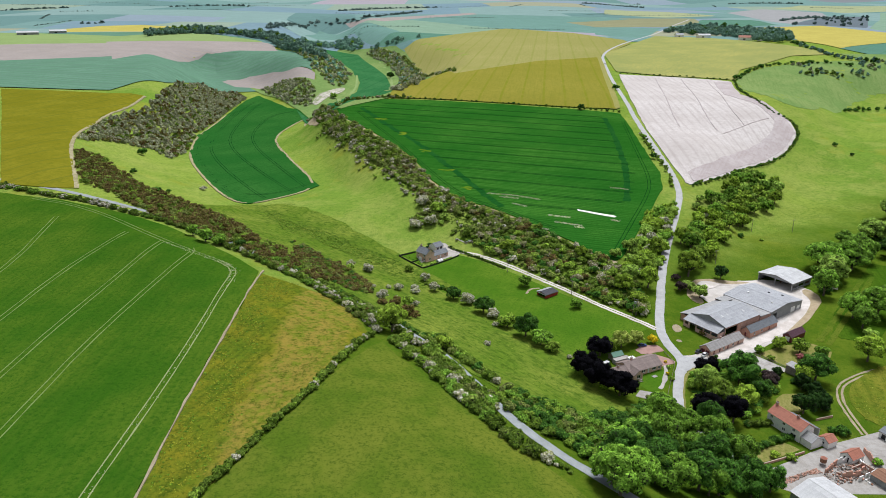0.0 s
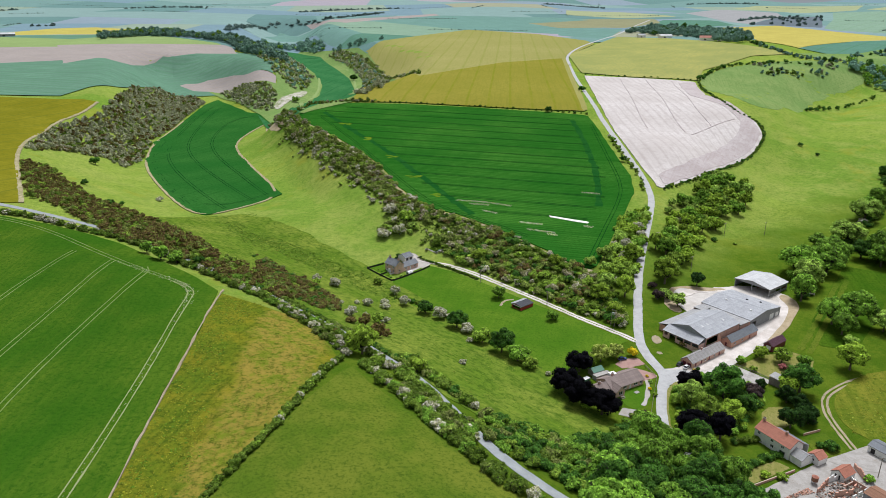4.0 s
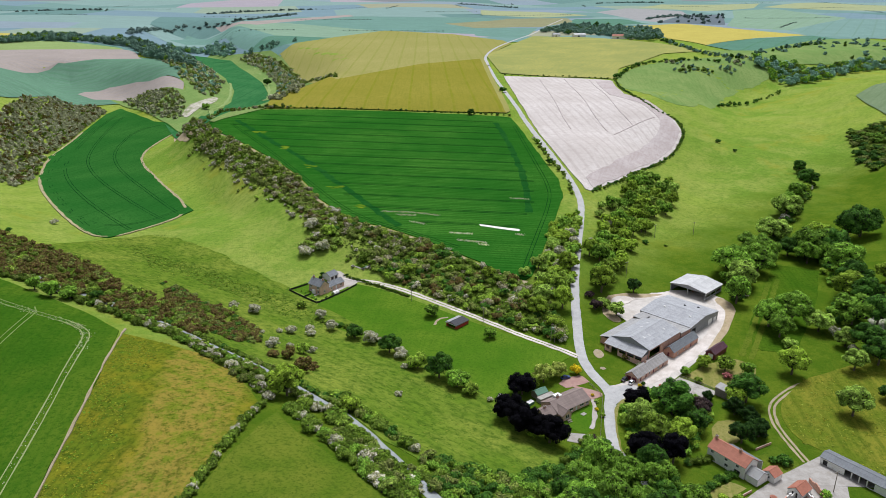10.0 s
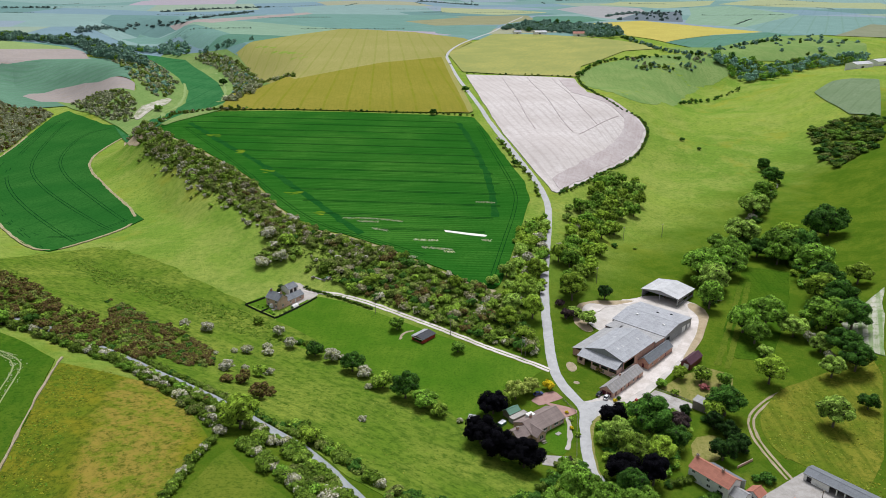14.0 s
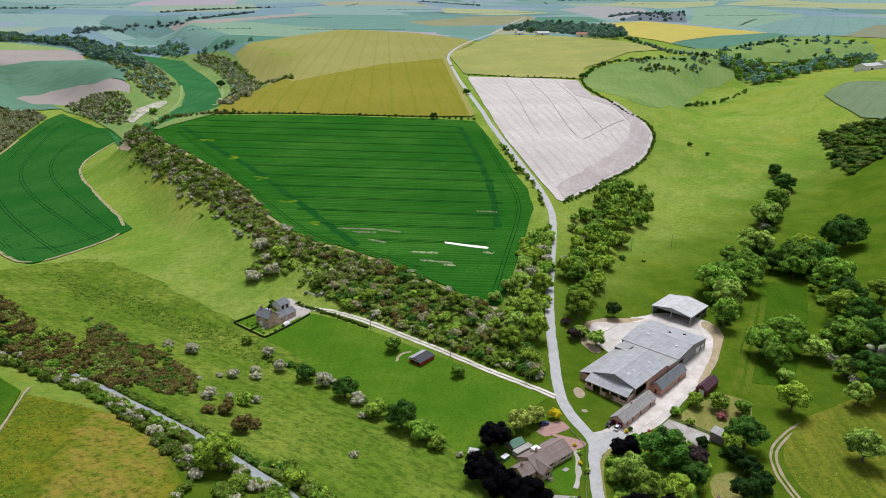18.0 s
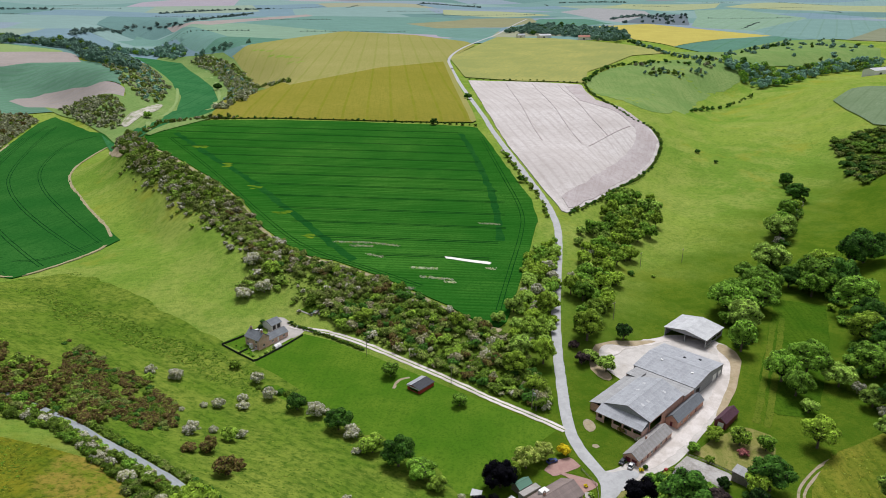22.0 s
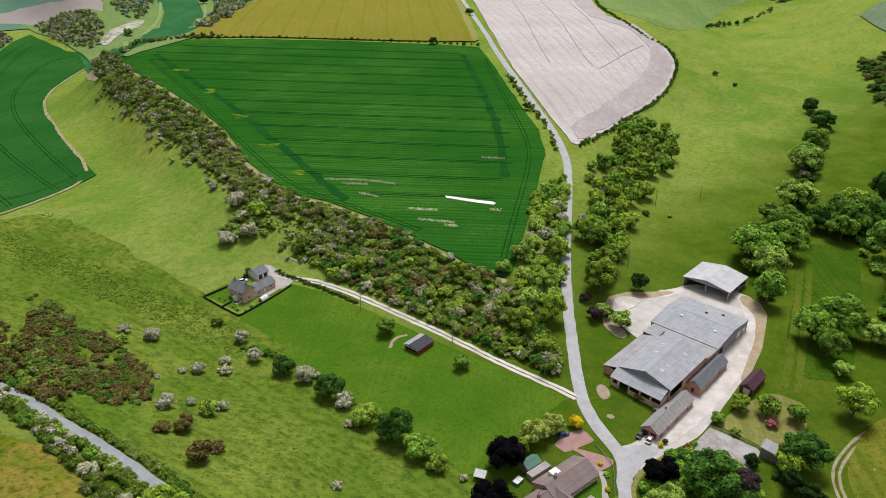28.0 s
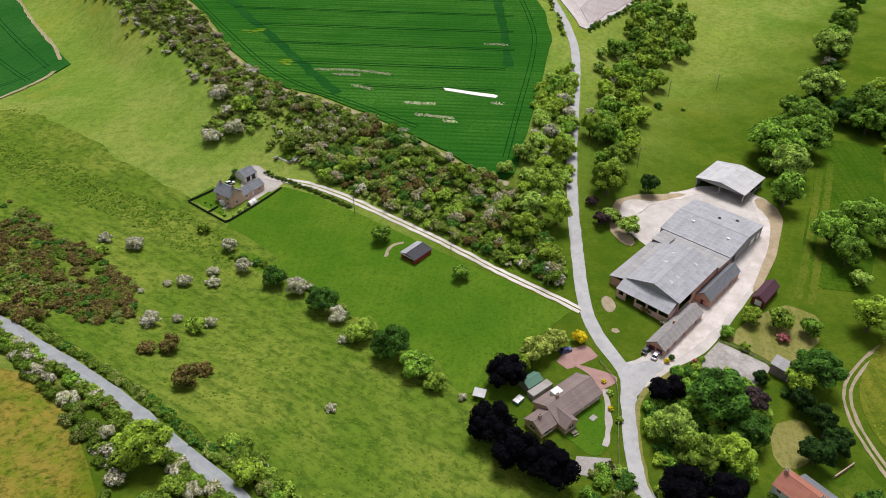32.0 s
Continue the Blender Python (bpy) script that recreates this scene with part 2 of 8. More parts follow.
GRASS = grass_mat("pasture_grass")
M_FIELD = {
    "left": field_mat("bright_wheat", (0.0376, 0.1055, 0.007), (0.0808, 0.1416, 0.0117), (0.0198, 0.0709, 0.0049), 0.02, 3.2, (0.026, 0.095, 0.0045), 1.0, 0.22, fine=0.7, patch=0.022, streak=0.28, grain=(0.35, 0.012, 0.1)),
    "rough": field_mat("rough_herbage", (0.1161, 0.1591, 0.0142), (0.2021, 0.1995, 0.0258), (0.0533, 0.0903, 0.0077), 0.3, fine=0.5, patch=0.06),
    "margin": field_mat("rough_margin", (0.1012, 0.1472, 0.01056), (0.1973, 0.1794, 0.01408), (0.03441, 0.0644, 0.00616), 0.3, fine=0.5, patch=0.06, parched=(-52, -26, (0.270, 0.200, 0.040), (0.135, 0.175, 0.016))),
    "near": field_mat("mown_pasture", (0.077, 0.1309, 0.0105), (0.1379, 0.1678, 0.0193), (0.0376, 0.0777, 0.0073), -0.5, patch=0.05, fine=0.9, streak=0.15),
    "mid": field_mat("dark_wheat", (0.0242, 0.1165, 0.0123), (0.0529, 0.1658, 0.02), (0.0103, 0.0784, 0.0069), radians(-73.9), 3.0, (0.010, 0.068, 0.006), 0.8, 0.55, patch=0.012, fine=0.8, streak=0.75, grain=(0.42, 0.012, 0.1)),
    "bend": field_mat("valley_wheat", (0.0204, 0.105, 0.0166), (0.0357, 0.1312, 0.023), (0.0119, 0.0771, 0.0115), 0.5, patch=0.012, fine=0.5),
    "tail": field_mat("far_valley_wheat", (0.036, 0.142, 0.046), (0.052, 0.168, 0.058), (0.022, 0.108, 0.034), 0.2, 24.0, (0.018, 0.090, 0.030), 1.6, 0.5),
    "mustard": field_mat("mustard_crop", (0.165, 0.158, 0.0105), (0.205, 0.19, 0.015), (0.125, 0.132, 0.0105), 0.2, 24.0, (0.11, 0.125, 0.015), 1.4, 0.6),
    # upland barley with distance haze painted in as extra blue
    "teal": field_mat("hazed_barley", (0.1186, 0.2202, 0.148), (0.1341, 0.2489, 0.1672), (0.0997, 0.1851, 0.1244), radians(-80), 14.0, (0.0815, 0.2061, 0.1062), 3.0, 0.5, streak=0.8, grain=(0.12, 0.006, 0.1)),
    "bare": field_mat("pale_bare_soil", (0.3069, 0.2716, 0.2468), (0.3469, 0.307, 0.2789), (0.2578, 0.2281, 0.2073), radians(-80), 14.0, (0.334, 0.2768, 0.2003), 1.6, 0.5),
    "strip": field_mat("spring_barley", (0.2267, 0.3081, 0.114), (0.2562, 0.3482, 0.1288), (0.1904, 0.2589, 0.0958), 1.2),
    "rape": field_mat("oilseed_rape", (0.4206, 0.3652, 0.0909), (0.4753, 0.4126, 0.1026), (0.3533, 0.3068, 0.0762), 0.4),
    # farther half of one ripening field, dulled by haze painted into its colour
    "olive": field_mat("hazed_ripening_oats", (0.2702, 0.2584, 0.0796), (0.3114, 0.2863, 0.1009), (0.2287, 0.2323, 0.0645), radians(8), 24.0, (0.2056, 0.227, 0.0447), 2.2, 0.5, patch=0.005),
    "white": field_mat("drilled_chalk_soil", (0.4888, 0.4493, 0.4172), (0.5824, 0.546, 0.515), (0.416, 0.3723, 0.3399), radians(4), 9.0, (0.35, 0.303, 0.2744), 1.5, 0.35, patch=0.02),
    "headland": field_mat("turned_chalk_headland", (0.4161, 0.3659, 0.3493), (0.4838, 0.4391, 0.4231), (0.3483, 0.2976, 0.2804), 0.5, patch=0.04),
    "gold": field_mat("buttercup_ley", (0.272, 0.285, 0.0867), (0.3562, 0.34, 0.102), (0.2127, 0.25, 0.0867), 0.6, patch=0.015),
    "chalkrow": field_mat("chalky_seedbed", (0.42, 0.42, 0.34), (0.52, 0.50, 0.42), (0.14, 0.22, 0.06), 0.7, 4.0, (0.14, 0.24, 0.06), 1.2, 0.8),
    "dry": field_mat("dry_mown_grass", (0.22, 0.21, 0.060), (0.28, 0.25, 0.09), (0.11, 0.145, 0.022), 0.4, patch=0.08, fine=0.8),
    "lush": field_mat("lush_paddock", (0.0619, 0.1477, 0.009), (0.1049, 0.1835, 0.0148), (0.0357, 0.0972, 0.0072), 0.3, patch=0.03, fine=0.9, streak=0.2),
    "hillside": field_mat("hillside_grass", (0.1058, 0.1754, 0.0162), (0.1899, 0.2365, 0.034), (0.0345, 0.0816, 0.0081), radians(-45), patch=0.035, fine=0.38, streak=0.6, grain=(0.42, 0.13, 0.172)),
    "bank": field_mat("olive_bank", (0.209, 0.225, 0.138), (0.242, 0.252, 0.1656), (0.165, 0.189, 0.1173), 0.3),
    "meadow": field_mat("meadow_grass", (0.0458, 0.1087, 0.0065), (0.0727, 0.131, 0.0091), (0.0243, 0.0669, 0.0045), 0.3, patch=0.04, fine=0.7),
    # farther downland grass, greyed in its colour for distance haze
    "down": field_mat("hazed_downland", (0.158, 0.252, 0.074), (0.220, 0.295, 0.098), (0.118, 0.195, 0.052), 0.3, patch=0.016),
    "hillcrop": field_mat("grey_green_barley", (0.155, 0.215, 0.115), (0.185, 0.245, 0.14), (0.125, 0.18, 0.09), 0.9, 18.0, (0.12, 0.17, 0.085), 1.6, 0.5),
    "scar": field_mat("broken_chalk_scar", (0.46, 0.42, 0.36), (0.56, 0.52, 0.46), (0.15, 0.20, 0.06), 0.3, patch=0.1, fine=0.16, streak=0.7),
    "sickly": field_mat("yellowed_wheat", (0.1275, 0.2228, 0.012), (0.2125, 0.27, 0.0168), (0.0476, 0.1512, 0.0096), radians(-73.9), 3.0, (0.022, 0.10, 0.008), 1.2, 0.6, patch=0.12, fine=0.6),
    "soil": field_mat("trodden_margin_soil", (0.33, 0.28, 0.17), (0.42, 0.36, 0.24), (0.18, 0.19, 0.06), 0.3, patch=0.1, fine=0.7),
    # deep, slate, stubble and bloom: far ground with haze blued into its colour
    "deep": field_mat("hazed_green_crop", (0.0975, 0.2043, 0.1442), (0.1101, 0.2309, 0.1628), (0.0818, 0.1716, 0.121), 0.7, 40, (0.0709, 0.1816, 0.0836), 3, 0.5),
    "slate": field_mat("hazed_slope_grass", (0.1279, 0.1552, 0.1696), (0.1445, 0.1755, 0.1917), (0.1075, 0.1304, 0.1426), 0.7),
    "stubble": field_mat("hazed_bare_upland", (0.2905, 0.2924, 0.2858), (0.3282, 0.3304, 0.3229), (0.244, 0.2456, 0.24), 0.7),
    "bloom": field_mat("hazed_flowering_crop", (0.3028, 0.3379, 0.1862), (0.3421, 0.3818, 0.2103), (0.2543, 0.2838, 0.1563), 0.7),
    "ripe": field_mat("mustard_ripe_crop", (0.2168, 0.2021, 0.0274), (0.2507, 0.2215, 0.0364), (0.1741, 0.1808, 0.0246), radians(8), 24.0, (0.1543, 0.1854, 0.0095), 1.8, 0.55, patch=0.006),
    "rank": field_mat("thick_dark_wheat", (0.012, 0.078, 0.013), (0.020, 0.100, 0.016), (0.007, 0.058, 0.009), radians(-73.9), 3.0, (0.008, 0.055, 0.008), 0.8, 0.5, patch=0.06, fine=0.6),
    # upland colours with painted haze: paler and bluer than the near crops
    "brownfar": field_mat("hazed_stubble", (0.2409, 0.2425, 0.1358), (0.2722, 0.2741, 0.1534), (0.2024, 0.2037, 0.114), 0.7),
    "limefar": field_mat("hazed_spring_crop", (0.207, 0.3073, 0.2171), (0.2338, 0.3473, 0.2453), (0.1738, 0.2582, 0.1824), 0.7, 40, (0.1536, 0.2678, 0.1368), 3, 0.5),
    "greyfar": field_mat("hazed_grey_upland", (0.169, 0.2733, 0.2396), (0.1911, 0.3089, 0.2708), (0.142, 0.2296, 0.2013), 0.7, 40, (0.138, 0.2256, 0.1667), 3, 0.5),
    "upland": field_mat("hazed_far_barley", (0.1421, 0.2513, 0.2098), (0.1606, 0.284, 0.237), (0.1194, 0.2111, 0.1762), 0.7, 40, (0.1055, 0.219, 0.1322), 3, 0.5),
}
# patchwork crops towards the horizon, haze painted into their base colours
HAZED_CROPS = [field_mat("hazed_crop", c, tuple(z * 1.1 for z in c), tuple(z * 0.88 for z in c), 0.7, 45.0, tuple(z * 0.85 for z in c), 4.0, 0.5) for c in
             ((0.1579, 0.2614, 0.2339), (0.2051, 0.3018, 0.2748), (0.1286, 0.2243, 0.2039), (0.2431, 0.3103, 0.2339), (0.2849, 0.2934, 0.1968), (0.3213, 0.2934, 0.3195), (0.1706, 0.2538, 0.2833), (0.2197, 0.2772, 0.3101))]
ASPHALT = stone_mat("worn_asphalt", (0.36, 0.36, 0.352), (0.44, 0.44, 0.43), 0.3, 0.9, (0.28, 0.28, 0.27))
LANE = stone_mat("grey_lane_asphalt", (0.24, 0.260, 0.262), (0.305, 0.328, 0.326), 0.3, 0.9)
CHALK = stone_mat("chalk_gravel", (0.4908, 0.4406, 0.3861), (0.6693, 0.619, 0.5733), 0.10, 0.95, (0.3793, 0.3235, 0.2691))
YARD_STONE = stone_mat("trodden_yard_stone", (0.46, 0.425, 0.38), (0.58, 0.545, 0.50), 0.12, 0.95, (0.36, 0.31, 0.25))
SAND = stone_mat("sandy_earth", (0.33, 0.26, 0.15), (0.42, 0.34, 0.22), 0.3, 0.95, (0.16, 0.18, 0.05))
PAD_STONE = stone_mat("broken_concrete", (0.27, 0.25, 0.22), (0.44, 0.42, 0.39), 0.22, 0.95, (0.15, 0.125, 0.085), 0.2, 1.6)
SLAB = stone_mat("old_concrete", (0.30, 0.28, 0.25), (0.38, 0.36, 0.33), 0.35, 0.9, (0.20, 0.16, 0.11))
PATH = stone_mat("bare_path_soil", (0.28, 0.23, 0.14), (0.37, 0.31, 0.21), 0.4, 0.95, (0.14, 0.17, 0.04))
RED_PAVING = stone_mat("red_paving", (0.32, 0.19, 0.16), (0.38, 0.24, 0.20), 0.5, 0.85)
GRAVEL = stone_mat("grey_gravel", (0.36, 0.33, 0.29), (0.45, 0.42, 0.38), 0.25, 0.95, (0.28, 0.25, 0.2))
MIDLINE = plain_mat("worn_crop_line", (0.007, 0.045, 0.008), 0.95, 0, 0)
HEAD = plain_mat("tramline_soil", (0.175, 0.245, 0.075), 0.95, 0, 0)
HEADW = plain_mat("pale_tramline_soil", (0.26, 0.30, 0.13), 0.95, 0, 0)
DARKLINE = plain_mat("shaded_tramline", (0.007, 0.045, 0.010), 0.95, 0, 0)
FLEECE = plain_mat("white_crop_fleece", (0.78, 0.76, 0.68), 0.7)
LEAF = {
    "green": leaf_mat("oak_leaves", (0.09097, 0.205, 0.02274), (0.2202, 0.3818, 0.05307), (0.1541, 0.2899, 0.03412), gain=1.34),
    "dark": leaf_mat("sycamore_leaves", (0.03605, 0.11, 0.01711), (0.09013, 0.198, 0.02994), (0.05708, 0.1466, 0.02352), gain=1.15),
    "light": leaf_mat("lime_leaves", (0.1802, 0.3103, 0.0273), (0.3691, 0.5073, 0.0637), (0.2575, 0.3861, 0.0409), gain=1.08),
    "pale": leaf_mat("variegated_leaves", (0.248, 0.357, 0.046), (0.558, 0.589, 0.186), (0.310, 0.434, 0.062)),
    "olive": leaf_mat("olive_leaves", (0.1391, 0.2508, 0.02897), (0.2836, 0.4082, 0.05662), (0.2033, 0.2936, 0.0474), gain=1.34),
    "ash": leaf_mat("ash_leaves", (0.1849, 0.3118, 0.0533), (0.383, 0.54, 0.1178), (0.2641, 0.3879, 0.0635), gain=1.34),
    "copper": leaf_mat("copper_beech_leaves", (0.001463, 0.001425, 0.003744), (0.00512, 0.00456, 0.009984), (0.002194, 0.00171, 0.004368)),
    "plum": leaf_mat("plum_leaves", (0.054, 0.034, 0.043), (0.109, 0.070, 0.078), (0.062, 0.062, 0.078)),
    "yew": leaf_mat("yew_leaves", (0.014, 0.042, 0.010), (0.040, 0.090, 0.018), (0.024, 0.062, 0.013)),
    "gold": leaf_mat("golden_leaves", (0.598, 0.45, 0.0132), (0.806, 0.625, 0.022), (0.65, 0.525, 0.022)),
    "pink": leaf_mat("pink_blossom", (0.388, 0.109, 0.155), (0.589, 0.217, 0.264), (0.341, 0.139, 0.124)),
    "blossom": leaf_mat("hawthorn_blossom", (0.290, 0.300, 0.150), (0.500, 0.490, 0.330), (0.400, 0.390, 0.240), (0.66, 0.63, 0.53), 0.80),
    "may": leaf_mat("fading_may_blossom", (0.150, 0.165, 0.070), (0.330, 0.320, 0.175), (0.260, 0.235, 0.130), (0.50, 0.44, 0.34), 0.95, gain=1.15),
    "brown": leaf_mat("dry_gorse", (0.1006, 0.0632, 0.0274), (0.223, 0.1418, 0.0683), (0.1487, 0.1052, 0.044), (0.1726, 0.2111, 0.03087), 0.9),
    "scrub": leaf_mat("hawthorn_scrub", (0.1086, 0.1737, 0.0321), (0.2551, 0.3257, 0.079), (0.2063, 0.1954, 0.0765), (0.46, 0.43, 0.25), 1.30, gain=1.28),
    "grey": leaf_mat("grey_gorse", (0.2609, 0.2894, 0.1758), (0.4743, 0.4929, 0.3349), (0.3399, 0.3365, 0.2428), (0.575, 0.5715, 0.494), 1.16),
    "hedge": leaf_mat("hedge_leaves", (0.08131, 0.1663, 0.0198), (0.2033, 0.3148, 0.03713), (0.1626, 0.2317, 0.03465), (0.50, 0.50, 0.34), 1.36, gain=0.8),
    # far woods: leaf green paled and blued to paint in distance haze
    "far": leaf_mat("hazed_wood_leaves", (0.1553, 0.295, 0.2747), (0.2903, 0.4745, 0.4084), (0.2093, 0.3655, 0.3193)),
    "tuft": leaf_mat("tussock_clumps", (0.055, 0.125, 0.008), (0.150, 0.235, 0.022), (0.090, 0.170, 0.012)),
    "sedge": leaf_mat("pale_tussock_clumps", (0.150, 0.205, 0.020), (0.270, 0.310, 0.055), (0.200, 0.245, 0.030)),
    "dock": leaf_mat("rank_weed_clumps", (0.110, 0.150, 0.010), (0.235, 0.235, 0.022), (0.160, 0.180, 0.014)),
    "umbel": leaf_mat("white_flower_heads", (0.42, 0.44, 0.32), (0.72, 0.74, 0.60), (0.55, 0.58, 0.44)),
    # belt and distant: stronger haze tint for trees near the skyline
    "belt": leaf_mat("hazed_belt_leaves", (0.16, 0.248, 0.264), (0.208, 0.3, 0.312), (0.184, 0.272, 0.288)),
    "distant": leaf_mat("hazed_hedge_leaves", (0.1706, 0.252, 0.246), (0.2166, 0.294, 0.288), (0.1969, 0.27, 0.264)),
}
# inner twigs coloured near black: painted shade that shows between the leaves
TWIG_SHADE = stone_mat("twig_shade", (0.012, 0.014, 0.006), (0.024, 0.026, 0.011), 0.8)
BARK = stone_mat("bark", (0.10, 0.08, 0.055), (0.16, 0.13, 0.09), 2.0)


# ---- landform: a chalk upland cut by dry valleys ----
# valley: nodes of x, y, floor height and half width of the floor; run of the slope to its left and to its right
VALLEYS = [
    ([(330, 60, -8, 60), (150, 240, -3, 55), (60, 345, -2, 45), (-40, 440, -1, 50), (-150, 590, 1, 60), (-225, 740, 1, 50), (-230, 920, 3, 45), (-130, 1020, 4, 30), (-95, 1150, 6, 40), (-90, 1300, 9, 35), (-190, 1620, 12, 30), (-330, 1950, 18, 30), (-380, 2400, 26, 40)], 120, 105),
    ([(150, 270, -3, 50), (230, 390, 0, 60), (320, 500, 2, 60), (420, 650, 5, 50), (540, 830, 10, 40), (660, 1010, 18, 30), (900, 1140, 26, 30), (1300, 1250, 34, 40)], 95, 105),
    ([(-230, 900, 3, 45), (-300, 1060, 2, 45), (-330, 1180, 4, 35), (-430, 1330, 16, 15)], 100, 80),
]
# low swells of the upland: x, y, rise, radius
SWELLS = [(160, 520, -7.3, 70), (-360, 1520, -7.2, 240), (-40, 520, 6.8, 160), (-360, 840, -6.5, 240), (720, 1480, 7.8, 240), (320, 680, 6.9, 70), (360, 1000, -6.4, 160), (-120, 360, 5.7, 70), (680, 800, 4.5, 240), (160, 520, -7.3, 70), (-360, 1520, -8.1, 110), (-200, 1160, -5.1, 70), (0, 520, 4.6, 70), (-360, 840, -5.0, 160), (-160, 1040, 3.2, 70), (0, 360, -2.3, 70), (108, 322, 2.0, 38), (190, 360, 1.2, 60), (-3, 418, -3.0, 38),
          (275, 670, -15, 90), (-108, 570, -6, 60), (488, 764, 9, 100), (378, 673, 6, 60), (505, 950, -20, 95), (610, 1040, -12, 90)]


def smooth(t):
    t = np.clip(t, 0.0, 1.0)
    return t * t * (3 - 2 * t)


WHEAT_SLOPE = [(-110, 800), (-100, 825), (80, 770), (180, 720), (176, 540), (150, 470), (106, 388), (60, 440), (10, 490), (-30, 580)]


def inside(poly, x, y):
    p = np.array(poly, float)
    hit = np.zeros(np.shape(x), bool)
    for (ax, ay), (bx, by) in zip(p, np.roll(p, -1, 0)):
        if ay != by:
            hit ^= ((ay > y) != (by > y)) & (x < (bx - ax) * (y - ay) / (by - ay) + ax)
    return hit


def height(x, y):
    """Ground height at arrays x, y."""
    x, y = np.asarray(x, float), np.asarray(y, float)
    far = np.maximum(0.0, y - 1700)
    top = 40 + 0.019 * (y - 600) + 0.006 * far
    top = top + far / 1000 * (3.5 * np.sin(x / 310 + y / 520) + 3.0 * np.sin(x / 170 - y / 410 + 1.3))
    keep, fz, fw = 1.0, 0.0, 1e-6
    for nodes, left, right in VALLEYS:
        d, floor, half, side = np.full(x.shape, 1e9), np.zeros(x.shape), np.zeros(x.shape), np.zeros(x.shape)
        for (ax, ay, az, aw), (bx, by, bz, bw) in zip(nodes, nodes[1:]):
            ux, uy = bx - ax, by - ay
            t = np.clip(((x - ax) * ux + (y - ay) * uy) / (ux * ux + uy * uy), 0, 1)
            dx, dy = x - ax - t * ux, y - ay - t * uy
            e = np.hypot(dx, dy)
            near = e < d
            d, floor = np.where(near, e, d), np.where(near, az + t * (bz - az), floor)
            half, side = np.where(near, aw + t * (bw - aw), half), np.where(near, ux * dy - uy * dx, side)
        run = np.where(side > 0, left, right)
        keep = keep * smooth((d - half * 0.6) / (run + half * 0.4))
        w = 1 / (d * d + 400)
        fz, fw = fz + w * floor, fw + w
    z = fz / fw + (top - fz / fw) * keep
    for sx, sy, rise, radius in SWELLS:
        z = z + rise * np.exp(-((x - sx) ** 2 + (y - sy) ** 2) / (radius * radius))
    # the wheat above the scrub lies on one even slope
    near = np.flatnonzero((np.abs(x - 25) < 260) & (np.abs(y - 600) < 300)) if x.ndim == 1 else np.nonzero((np.abs(x - 25) < 260) & (np.abs(y - 600) < 300))
    u, v = x[near], y[near]
    if u.size:
        gap = np.full(u.shape, 1e9)
        for (ax, ay), (bx, by) in zip(WHEAT_SLOPE, WHEAT_SLOPE[1:] + WHEAT_SLOPE[:1]):
            t = np.clip(((u - ax) * (bx - ax) + (v - ay) * (by - ay)) / ((bx - ax) ** 2 + (by - ay) ** 2), 0, 1)
            gap = np.minimum(gap, np.hypot(u - ax - t * (bx - ax), v - ay - t * (by - ay)))
        gap = np.where(inside(WHEAT_SLOPE, u, v), 0.0, gap)
        across = (0.278 * (u - 60) + 0.961 * (v - 560)) / 100
        even = 21.56 + 0.0085 * (u - 60) + 0.0833 * (v - 560) - 0.357 * across ** 2
        z[near] = even + (z[near] - even) * smooth(gap / 58)
    return z


def ground_z(x, y):
    return float(height(np.array([x]), np.array([y]))[0])


# ---- plan: fields, roads, woods and hedges, in metres ----
F_LEFT = [(-269.5, 414.7), (-227.3, 398.5), (-183.6, 375.1), (-143.4, 350.7), (-123.4, 334.4), (-98.6, 315.9), (-84.3, 301.4), (-81.4, 262.7), (-80.9, 237.1), (-80.3, 192), (-77.8, 146.8), (-75, 120), (-420, 90), (-520, 330)]
F_ROUGH = [(-83.1, 300.4), (-67.8, 295.9), (-46.1, 286.4), (-32.6, 256.9), (-28.1, 245.6), (-40.8, 200), (-51.5, 175.4), (-57.9, 157.6), (-62.8, 147), (-72, 118), (-78, 118), (-77.4, 146.8), (-79.8, 191.7), (-80.4, 236.7)]
F_NEAR = [(-22.9, 241), (-16, 227.8), (-4.4, 212.5), (11.9, 187.7), (22, 173.6), (33.9, 160.6), (38.9, 153.8), (52, 125), (-66, 110), (-61.3, 147)]
F_MID = [(-116.7, 762.3), (-102.4, 794.2), (-65.4, 810.7), (-8.7, 802.9), (70.4, 780.7), (141.9, 754.6), (183.5, 737.4), (180.7, 681.5), (174.8, 608.5), (170.4, 543.1), (163.1, 507.5), (140.9, 460.3), (115.2, 407.6), (102.4, 383.1), (92.5, 390), (81.4, 409.9), (65.8, 430), (49, 451.7), (30.4, 470.9), (17.1, 479.7), (3.7, 498.3), (-10.4, 529.7), (-24.5, 580), (-40.3, 615.9), (-54.8, 642.9), (-76, 681.2), (-102.8, 728.2)]
F_BEND = [(-300, 1082), (-292.3, 1126.7), (-249.2, 1047.2), (-217, 993.6), (-189.1, 982.6), (-160, 985), (-170.1, 931.6), (-184.3, 903.6), (-190.6, 863.4), (-193.9, 823.8), (-189.2, 786.3), (-176, 739.8), (-159.2, 699.9), (-141.5, 653.2), (-104.9, 578.2), (-126.3, 532.6), (-149, 503.1), (-167.2, 522.2), (-207.4, 592.7), (-238.5, 655.4), (-265.4, 724.9), (-287, 817.5), (-296.1, 961.5)]
